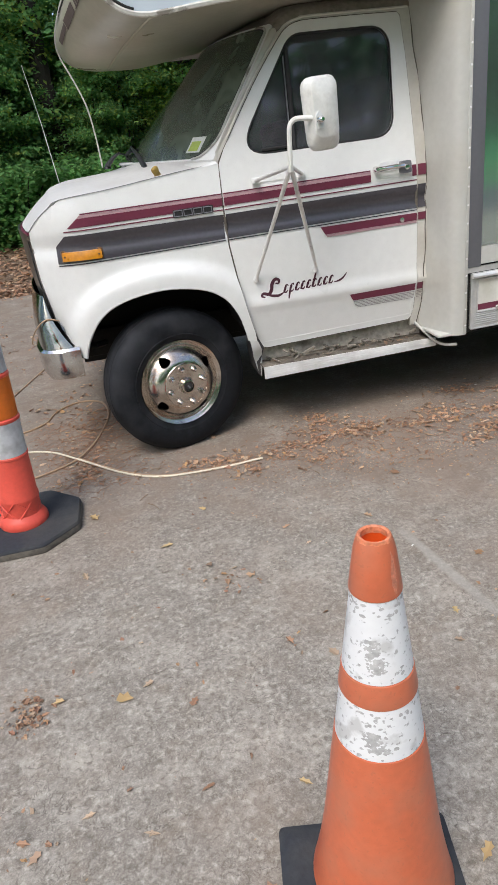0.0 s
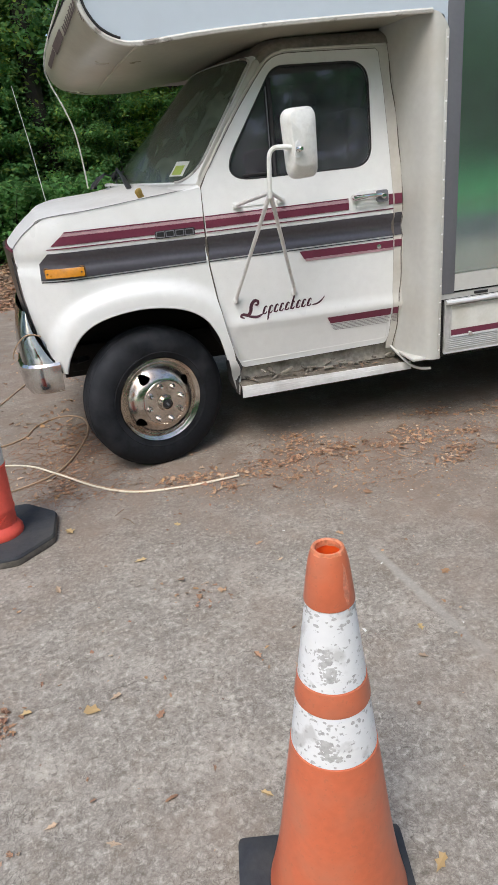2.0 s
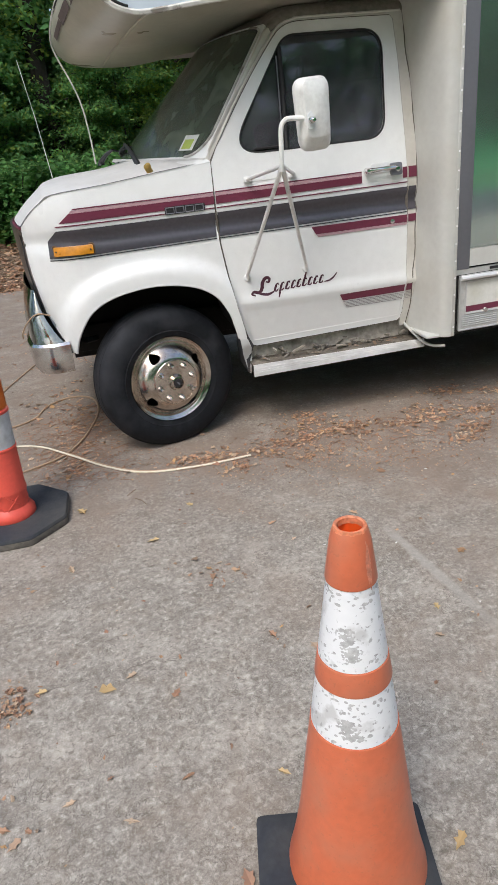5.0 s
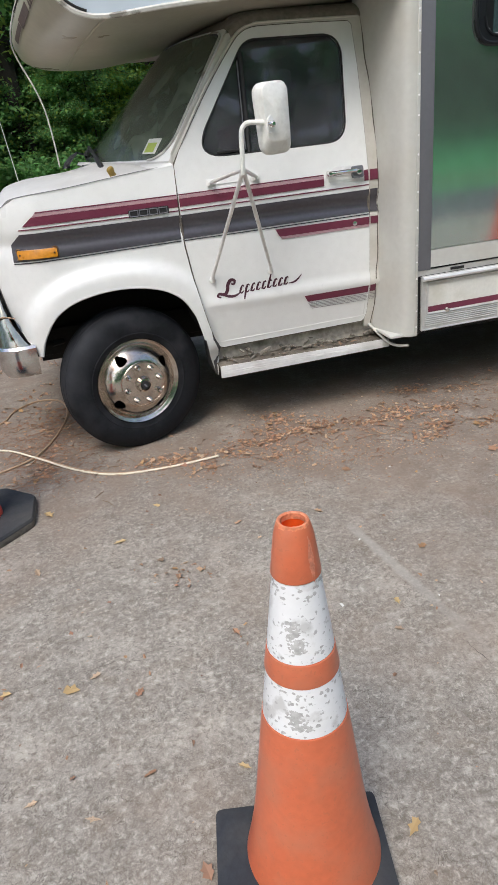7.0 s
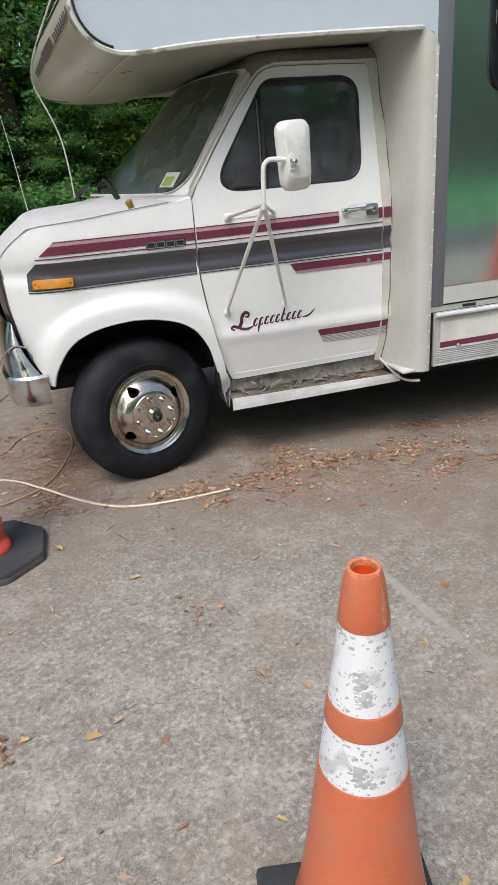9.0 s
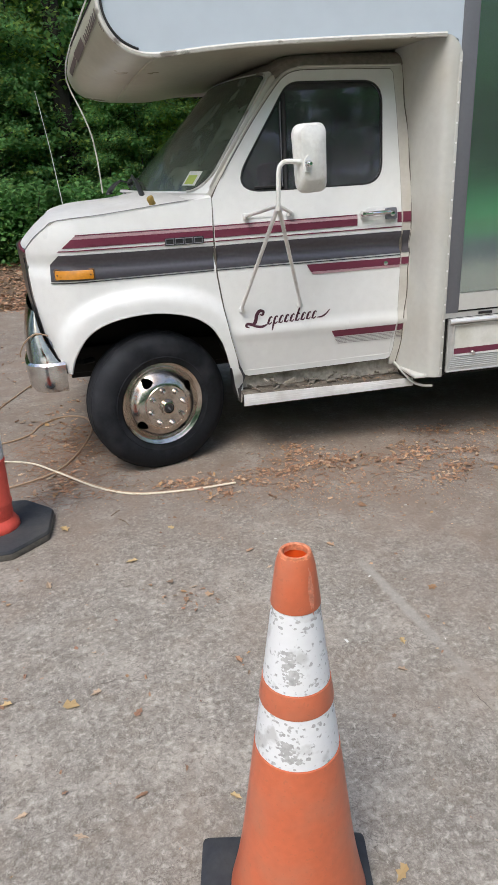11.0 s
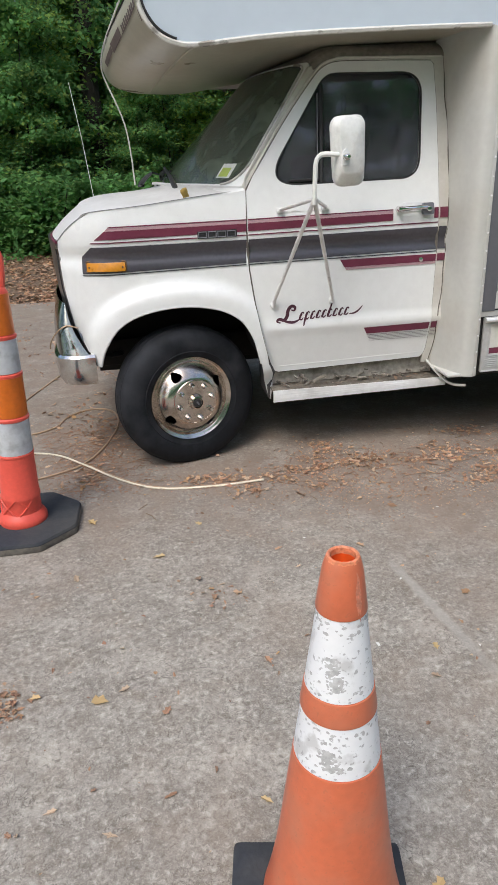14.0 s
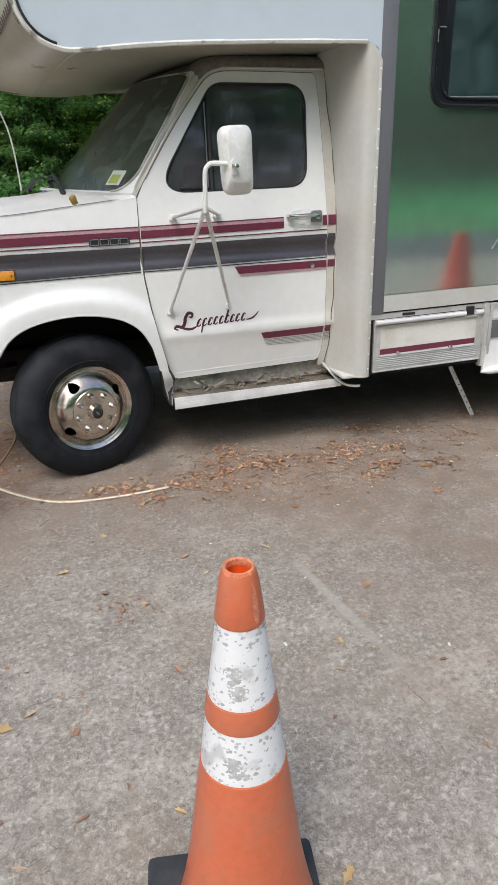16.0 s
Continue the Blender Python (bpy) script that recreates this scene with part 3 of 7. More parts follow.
DOOR_TOP = [tuple(p) for p in smooth_line([(1.10, 2.020), (0.88, 2.021), (0.80, 2.017), (0.745, 1.998), (0.692, 1.952), (0.545, 1.773), (0.357, 1.51)], 5)]
# pillars, roof edge and rear post
PIL = [(0.300, 1.452), (0.316, 1.452)] + [(x - 0.0022, z + 0.0028) for x, z in DOOR_TOP[::-1]] + [(1.300, 2.0200), (1.3162, 2.0030), (1.3302, 1.83), (1.3422, 1.53), (1.3482, 1.24), (1.3472, 1.0), (1.3442, 0.85), (1.3402, 0.70), (1.3332, 0.56), (1.321, 0.515), (1.321, 0.47), (1.44, 0.47), (1.44, 2.046), (0.86, 2.046), (0.785, 2.038), (0.735, 2.018), (0.680, 1.972), (0.530, 1.785), (0.335, 1.515)]
part("door_surround", sheet(PIL, on_side(-0.004), step=0.022, thick=0.02), STREAKED, van)
OUTER = smooth_line([(0.316, 1.450), (0.322, 1.485), (0.345, 1.530), (0.533, 1.789), (0.683, 1.976), (0.705, 1.996)], 5)
def pillar_face(i, j):
    k = i / (len(OUTER) - 1)
    b = Vector(on_side(-0.002)(OUTER[i].x, OUTER[i].y))
    a = screen(0.0, (b.z - 1.485) / 0.53 + 0.01 * (1 - k))
    t, back = (j / 5, 0.0) if j < 6 else ((11 - j) / 5, 0.006)
    return a.lerp(b, t) + Vector((-0.010, -0.012, 0.004)) * math.sin(math.pi * t) * min(1.0, 3 * k) + Vector((back, back, 0))
bm = grid(pillar_face, len(OUTER), 12, closed_v=True)
bmesh.ops.recalc_face_normals(bm, faces=bm.faces[:])
part("pillar_face", bm, STREAKED, van)
def cowl_corner(i, j):
    k, t = i / 10, j / 4
    x = 0.06 + 0.258 * k
    low = Vector(on_side(-0.002)(x, 1.428 + 0.020 * k))
    up = screen(0.20 * (1 - k) ** 1.3, -0.045)
    return low.lerp(up, t) + Vector((0, -0.006, 0.006)) * math.sin(math.pi * t)
part("cowl_corner", thicken(grid(cowl_corner, 11, 5), 0.004), WHITE, van)
part("drip_rail", tube([on_side(0.006)(x, z) for x, z in smooth_line([(0.372, 1.545), (0.535, 1.782), (0.690, 1.968), (0.742, 2.012), (0.80, 2.030), (0.87, 2.036), (1.352, 2.034)], 5)], 0.0055, 6), STREAKED, van)
def roof_turn(i, j):
    x, t = 0.690 + 0.68 * i / 16, j / 8
    a = t * math.pi / 2
    dip = 0.052 * max(0.0, (0.81 - x) / 0.12) ** 1.6
    y0 = flank(2.04 - dip)
    return (x - 0.03 * t * (dip > 0), y0 + 0.16 * (1 - math.cos(a)) - 0.004, 2.036 - dip + (0.080 - 0.5 * dip) * math.sin(a))
part("cab_roof_edge", thicken(grid(roof_turn, 17, 9), 0.006), ROOF_GRIME_SHADE, van, "cab roof dark with grime and painted shade under the overcab")
part("cab_roof", block((0.90, 0.35, 2.03), (1.5, 1.65, 2.085), 0.02, 3), COLUMN, van)
part("roof_header", thicken(grid(lambda i, j: screen(0.005 + 0.99 * i / 24, 0.985) + Vector((0.040 * j + 0.004, 0, 0.020 * j)), 25, 5), 0.005), ROOF_GRIME_SHADE, van)
part("far_side_panel", block((-0.5, 1.96, 0.5), (0.28, 1.99, 1.31), 0.01), WHITE, van)
part("far_door", block((0.285, 1.96, 0.5), (1.45, 1.99, 1.44), 0.01), WHITE, van)
part("far_pillar", tube([(0.33, 1.93, 1.47), (0.68, 1.84, 2.03)], 0.03, 6), WHITE, van)
part("far_door_glass", sheet([(0.40, 1.47), (1.3, 1.47), (1.3, 2.0), (0.76, 2.0)], lambda x, z: (x, 2.0 - flank(z) - 0.02, z), step=0.2, thick=0.004), GLASS_DOOR, van)

# driver's door
DOOR = [(x + 0.004, z) for x, z in SEAM[:6]] + [(0.425, 0.545), (0.450, 0.492), (0.470, 0.484), (1.302, 0.508), (1.318, 0.522), (1.330, 0.56), (1.337, 0.70), (1.341, 0.85), (1.344, 1.0), (1.345, 1.24), (1.339, 1.53), (1.327, 1.83), (1.313, 2.000), (1.298, 2.0165)] + DOOR_TOP
WIN = rounded([(0.413, 1.464), (1.236, 1.474), (1.252, 1.966), (0.750, 1.968)], [0.185, 0.105, 0.11, 0.06], 9)
door = part("door", sheet(DOOR, on_side(0), [WIN], step=0.022, thick=0.03), WHITE, van, "white driver's door with stripes")
part("door_seal", tube([on_side(-0.010)(x, z) for x, z in [(x + 0.0, z) for x, z in SEAM[:6]] + [(x, z) for x, z in DOOR[6:]] + [SEAM[0]]], 0.0075, 6), SEAM_SHADE, van)
part("door_gasket", tube([on_side(-0.004)(p.x, p.y) for p in WIN + WIN[:1]], 0.0055, 6, caps=False), GASKET, door)
WIN_IN = [Vector((0.86, 1.72)) + (p - Vector((0.86, 1.72))) * 0.99 for p in WIN]
pane = part("door_glass", sheet(WIN_IN, on_side(-0.012), step=0.1, thick=0.004), GLASS_DOOR, door, "dark tinted door window")
pane.visible_shadow = False
part("quarter_bar", tube([on_side(-0.002)(0.712, 1.470), on_side(-0.002)(0.722, 1.80), on_side(-0.002)(0.724, 1.920)], 0.011, 6), GASKET, door)
part("quarter_rail", tube([on_side(-0.004)(0.545, 1.484), on_side(-0.004)(0.705, 1.486)], 0.007, 6), GASKET, door)
part("quarter_bead", tube([on_side(0.000)(0.694, 1.486), on_side(0.000)(0.706, 1.88)], 0.0035, 6), GREYSTRIP, door)
# folded hem, and the shallow return round the window
part("hem", tube([on_side(-0.003)(x, z) for x, z in smooth_line([(0.445, 0.518), (0.70, 0.523), (1.10, 0.535), (1.295, 0.541), (1.314, 0.566), (1.324, 0.70)], 4)], 0.005, 6), WHITE, door)
OUT_WIN = [Vector((0.86, 1.72)) + Vector(((p.x - 0.86) * 1.045, (p.y - 1.72) * 1.06)) for p in WIN]
part("window_moulding", tube([on_side(-0.0065)(p.x, p.y) for p in OUT_WIN + OUT_WIN[:1]], 0.0065, 6, caps=False), WHITE, door)
decal("maroon_stripe", [(0.321, 1.254), (1.092, 1.269), (1.092, 1.304), (0.321, 1.292)], MAROON, door)
decal("mauve_stripe", [(0.321, 1.2925), (1.092, 1.3045), (1.092, 1.318), (0.321, 1.306)], MAUVE, door)
decal("maroon_line", [(0.321, 1.3075), (1.092, 1.3195), (1.092, 1.3255), (0.321, 1.3135)], MAROON, door)
decal("maroon_stripe", [(1.318, 1.272), (1.342, 1.273), (1.341, 1.326), (1.318, 1.325)], MAROON, door)
decal("pinstripe", [(0.321, 1.2335), (1.343, 1.248), (1.343, 1.2535), (0.321, 1.239)], MAROON, door)
decal("charcoal_stripe", [(0.322, 1.098), (1.342, 1.112), (1.343, 1.228), (0.321, 1.214)], CHARCOAL, door)
decal("grey_pinstripe", [(0.322, 1.087), (1.342, 1.0995), (1.342, 1.105), (0.322, 1.0925)], CHARCOAL, door)
decal("maroon_stripe", [(0.832, 1.045), (1.341, 1.050), (1.342, 1.088), (0.808, 1.085)], MAROON, door)
decal("mauve_stripe", [(0.842, 1.031), (1.340, 1.037), (1.341, 1.049), (0.834, 1.044)], MAUVE, door)
decal("maroon_stripe", [(0.968, 0.676), (1.328, 0.680), (1.330, 0.719), (0.948, 0.713)], MAROON, door)
for k in range(5):
    z = 0.671 - k * 0.0085
    decal("pinstripe", [(0.971 + k * 0.005, z - 0.0036), (1.327 - k * 0.001, z - 0.0016), (1.327 - k * 0.001, z), (0.969 + k * 0.005, z - 0.0016)], FINE_LINE, door)
for name, x0, x1, z0, z1, mt in (("maroon_stripe", 1.352, 1.396, 1.273, 1.326, MAROON), ("charcoal_stripe", 1.352, 1.395, 1.113, 1.229, CHARCOAL), ("maroon_stripe", 1.351, 1.393, 1.051, 1.089, MAROON), ("maroon_stripe", 1.342, 1.374, 0.682, 0.720, MAROON)):
    decal(name, [(x0, z0), (x1, z0), (x1, z1), (x0, z1)], mt, van, 0.0)
for k in range(5):
    z = 0.673 - k * 0.0085
    decal("pinstripe", [(1.342, z - 0.002), (1.372, z - 0.002), (1.372, z), (1.342, z)], FINE_LINE, van, 0.0)

# flowing script mark on the door, as plain strokes
def ribbon(pts, w, lift=0.003):
    """A flat stroke on the door's side along (x, z) points; w: widths."""
    pts = smooth_line(pts, 6)
    bm = bmesh.new()
    pairs = []
    n = len(pts)
    for i, p in enumerate(pts):
        d = (pts[min(i + 1, n - 1)] - pts[max(i - 1, 0)]).normalized()
        k = i / (n - 1)
        width = w[0] + (w[1] - w[0]) * math.sin(math.pi * k) if isinstance(w, tuple) else w
        o = Vector((-d.y, d.x)) * width / 2
        pairs.append([bm.verts.new(on_side(lift)(*(p + o))), bm.verts.new(on_side(lift)(*(p - o)))])
    for a, b in zip(pairs, pairs[1:]):
        bm.faces.new([a[0], a[1], b[1], b[0]])
    bmesh.ops.recalc_face_normals(bm, faces=bm.faces[:])
    return bm
MARK = material("dark_maroon_vinyl", (0.070, 0.020, 0.034), 0.4, vary=0.15)
def stroke(pts, w, mat=MARK):
    part("script_stroke", ribbon(pts, w), mat, door)
stroke([(0.478, 0.772), (0.460, 0.781), (0.472, 0.792), (0.500, 0.786), (0.516, 0.805), (0.522, 0.835), (0.540, 0.858), (0.560, 0.852), (0.556, 0.835), (0.540, 0.838)], (0.006, 0.019))
stroke([(0.486, 0.788), (0.515, 0.776), (0.550, 0.772), (0.580, 0.782)], (0.006, 0.014))
for k in range(9):
    x, z = 0.590 + 0.0315 * k, 0.785 + 0.0014 * k
    tall, deep = (0.036 if k == 5 else 0.0), (0.034 if k == 1 else 0.0)
    stroke([(x - 0.008 - 0.3 * deep, z - 0.004 - deep), (x, z + 0.016), (x + 0.009 + 0.3 * tall, z + 0.036 + tall)], (0.006, 0.012))
    stroke([(x + 0.004, z + 0.028), (x + 0.014, z + 0.036), (x + 0.019, z + 0.028)], (0.003, 0.008))
    stroke([(x - 0.010, z + 0.004), (x + 0.004, z - 0.003), (x + 0.016, z + 0.008)], (0.003, 0.007))
stroke([(0.862, 0.797), (0.890, 0.799), (0.915, 0.812), (0.938, 0.836)], (0.003, 0.010))

# door handle, lock button, bright trim
hz = 1.326
h = part("door_handle", sheet(rounded([(1.118, hz - 0.016), (1.300, hz - 0.012), (1.302, hz + 0.020), (1.122, hz + 0.014)], 0.012, 4), on_side(0.005), step=0.05, thick=0.006), ALU, door, "chrome door handle")
part("finger_plate", sheet(rounded([(1.136, hz + 0.010), (1.262, hz + 0.012), (1.250, hz + 0.034), (1.150, hz + 0.032)], 0.012, 4), on_side(0.004), step=0.04, thick=0.005), ALU, h)
part("grip", tube([on_side(0.018)(1.122, hz - 0.002), on_side(0.036)(1.138, hz), on_side(0.040)(1.19, hz + 0.003), on_side(0.034)(1.262, hz + 0.004)], [0.016, 0.012, 0.011, 0.012], 10), CHROME, h)
part("grip_end", moved(lathe([(0, 0.040), (0.010, 0.038), (0.016, 0.030), (0.018, 0)], 12), Matrix.Translation((1.122, on_side(0.0)(1.122, hz)[1], hz - 0.002)) @ pose(0, 0, 0, 90)), CHROME, h)
latch = part("latch_housing", sheet(rounded([(1.246, hz - 0.034), (1.306, hz - 0.034), (1.306, hz + 0.026), (1.246, hz + 0.024)], 0.012, 4), on_side(0.026), step=0.03, thick=0.024), GREYSTRIP, h)
part("latch_button", moved(lathe([(0, 0.016), (0.012, 0.014), (0.016, 0.006), (0.017, 0)], 12), Matrix.Translation((1.278, on_side(0.026)(1.278, hz)[1], hz - 0.006)) @ pose(0, 0, 0, 90)), CHROME, latch)
part("lock_cylinder", moved(lathe([(0, 0.006), (0.012, 0.005), (0.014, 0), (0, 0)], 14), Matrix.Translation(on_side(0.001)(1.258, 1.062)) @ pose(0, 0, 0, 90)), CHROME, door)

# trucker mirror on tubular arms
mirror = part("mirror_arm", tube(smooth_line([(0.572, -0.37, 1.385), (0.575, -0.375, 1.48), (0.578, -0.38, 1.555), (0.590, -0.383, 1.582), (0.618, -0.386, 1.593), (0.70, -0.40, 1.585)], 4), 0.011, 8), WORN_WHITE, door, "white tubular mirror arm")
hub = Vector((0.574, -0.37, 1.408))
for a in ((0.443, 0.0, 0.872), (0.764, 0.002, 0.876)):
    part("strut", tube([hub, Vector(a) + Vector((0, -0.012, 0.02)), Vector(a) + Vector((0, -0.008, -0.01))], [0.011, 0.009, 0.008], 8), GALVANISED, mirror)
    part("foot", moved(lathe([(0, 0.012), (0.008, 0.012), (0.017, 0.008), (0.018, 0), (0, 0)], 10), Matrix.Translation((a[0], flank(a[2]), a[2])) @ pose(0, 0, 0, 90)), WHITE, mirror)
for a in ((0.490, 0.0, 1.353), (0.722, 0.0, 1.355)):
    part("bracket_arm", tube([hub, Vector(a) + Vector((0.0, -0.02, 0)), Vector(a) + Vector((0, 0.01, -0.008))], 0.009, 8), GALVANISED, mirror)
    part("foot", block((a[0] - 0.02, -0.006, a[2] - 0.018), (a[0] + 0.02, 0.012, a[2] + 0.012), 0.006), WHITE, mirror)
part("mirror_plate", sheet(rounded([(0.475, 1.337), (0.745, 1.343), (0.735, 1.368), (0.485, 1.362)], 0.008, 3), on_side(0.004), step=0.06, thick=0.004), WHITE, mirror)
def head_shell(i, j):
    """A deep rounded shell, open to the back where the glass sits."""
    ring, r = HEAD[i], HEAD_OUT[j % len(HEAD_OUT)]
    return Vector((r.x * ring[0] + ring[2], ring[1], r.y * ring[0] + ring[3]))
HEAD_OUT = rounded([(-0.070, -0.142), (0.076, -0.142), (0.084, 0.145), (-0.080, 0.145)], [0.05, 0.04, 0.045, 0.05], 6)
HEAD = [(1.0, 0.045, 0, 0), (1.02, 0.038, 0, 0), (1.02, 0.016, 0, 0), (0.985, 0.008, 0, 0), (0.955, 0.004, -0.001, 0.001), (0.80, -0.034, -0.010, 0.018), (0.74, -0.038, -0.011, 0.020), (0.05, -0.045, -0.011, 0.020)]
bm = grid(head_shell, len(HEAD), len(HEAD_OUT), closed_v=True)
bm.faces.new([v for v in bm.verts if abs(v.co.y + 0.045) < 1e-5])
bmesh.ops.recalc_face_normals(bm, faces=bm.faces[:])
head_pose = Matrix.Translation((0.740, -0.365, 1.600)) @ pose(0, 0, 0, 0, -2.5, 14)
shell = part("mirror_head", moved(bm, head_pose), WORN_WHITE, mirror, "white mirror shell")
bm = bmesh.new()
bm.faces.new([bm.verts.new((p.x * 0.97, 0.040, p.y * 0.97)) for p in HEAD_OUT])
part("mirror_glass", moved(thicken(bm, 0.004), head_pose), CHROME, shell)
part("swivel", moved(lathe([(0, 0.026), (0.008, 0.025), (0.014, 0.018), (0.016, 0), (0, 0)], 12), head_pose @ Matrix.Translation((-0.050, -0.048, -0.02)) @ pose(0, 0, 0, 90)), CHROME, mirror)
part("swivel_plate", moved(sheet(rounded([(-0.066, -0.055), (-0.034, -0.052), (-0.032, -0.005), (-0.046, 0.018), (-0.064, 0.0)], 0.008, 3), lambda x, z: (x, -0.046, z), step=0.03, thick=0.008), head_pose), WHITE, mirror)

# cab inside: seat, dashboard, wheel, curtain
part("cab_floor", block((0.45, 0.05, 0.55), (1.45, 1.95, 0.60), 0.01), DARK, van)
part("bulkhead", block((1.40, 0.05, 0.6), (1.43, 1.95, 2.08), 0.01), CLOTH, van)
part("dashboard", block((0.12, 0.10, 1.10), (0.52, 1.90, 1.43), 0.06, 3), SEAT, van)
for y0 in (0.30, 1.15):
    s = part("cab_seat", join(block((0.62, y0, 0.62), (1.15, y0 + 0.52, 1.05), 0.07, 3), moved(block((-0.07, 0, 0), (0.07, 0.52, 0.78), 0.05, 3), Matrix.Translation((1.16, y0, 1.0)) @ pose(0, 0, 0, 0, 10))), SEAT, van)
    part("headrest", moved(block((-0.05, 0.12, 0.78), (0.05, 0.40, 0.95), 0.04, 3), Matrix.Translation((1.16, y0, 1.0)) @ pose(0, 0, 0, 0, 10)), SEAT, s)
ring = [Vector((0.19 * math.cos(a) * 0.5, 0.19 * math.sin(a), 0.19 * math.cos(a) * 0.85)) + Vector((0.58, 0.56, 1.36)) for a in [2 * math.pi * k / 28 for k in range(29)]]
part("steering_wheel", tube(ring, 0.014, 6, caps=False), BLACK, van)

# sill step under the door
step_rail = part("running_board", sheet([(0.424, 0.332), (1.435, 0.354), (1.435, 0.398), (0.424, 0.398)], lambda x, z: (x, -0.03 - 0.01 * math.sin((z - 0.33) / 0.07 * math.pi), z), step=0.06, thick=0.01), ALU, van, "bright ribbed aluminium step edge")
for k in range(4):
    part("rib", tube([(0.426, -0.044 + 0.003 * k * (k < 2), 0.343 + k * 0.014), (1.43, -0.044 + 0.003 * k * (k < 2), 0.363 + k * 0.010)], 0.0012, 5), ALU, step_rail)
part("step_tread", block((0.424, -0.03, 0.385), (1.405, 0.19, 0.396), 0.003), material("grimy_step_tread", (0.17, 0.15, 0.12), 0.9, vary=0.4, big=12, fine=60, bump=0.4, dirt=(0.06, 0.045, 0.035), dirt_amount=0.9, dirt_scale=14), step_rail, "step covered with leaf litter")
SILL_FLAKE = material("grey_rotten_wood", (0.21, 0.188, 0.155), 0.9, vary=0.4, big=20, fine=80, random_tone=0.4)
part("sill", sheet([(0.42, 0.40), (1.40, 0.40), (1.40, 0.54), (0.42, 0.53)], lambda x, z: (x, 0.10 + 0.03 * (0.54 - z), z), step=0.1, thick=0.02), material("rusty_sill", (0.44, 0.41, 0.36), 0.85, vary=0.35, big=8, fine=40, dirt=(0.09, 0.07, 0.05), dirt_amount=0.8, dirt_scale=9), van, "dirty rusted sill")
for k in range(26):
    rr = random.Random(300 + k)
    x = 0.45 + 0.92 * rr.random()
    part("sill_flake", moved(block((-0.5, -0.5, -0.5), (0.5, 0.5, 0.5), 0.12, 1), Matrix.Translation((x, rr.uniform(0.03, 0.09), 0.402 + rr.uniform(0, 0.05))) @ Euler((rr.uniform(-0.6, 0.6), rr.uniform(-0.5, 0.5), rr.uniform(0, 3))).to_matrix().to_4x4() @ Matrix.Diagonal((rr.uniform(0.02, 0.08), rr.uniform(0.006, 0.016), rr.uniform(0.004, 0.022), 1))), SILL_FLAKE, step_rail)
part("wing_tail", sheet([(0.366, 0.562), (0.385, 0.45), (0.414, 0.335), (0.428, 0.315), (0.437, 0.40), (0.434, 0.486), (0.412, 0.542)], on_side(0.003, True), step=0.03, thick=0.012), WHITE, van)
part("mud_flap", sheet([(0.405, 0.545), (0.425, 0.545), (0.452, 0.49), (0.424, 0.40), (0.424, 0.325), (0.412, 0.33), (0.40, 0.45)], on_side(0.004), step=0.05, thick=0.25), material("grey_inner_guard", (0.075, 0.075, 0.078), 0.6, vary=0.3, big=9, dirt=(0.12, 0.105, 0.085), dirt_amount=0.5, dirt_scale=12), van)

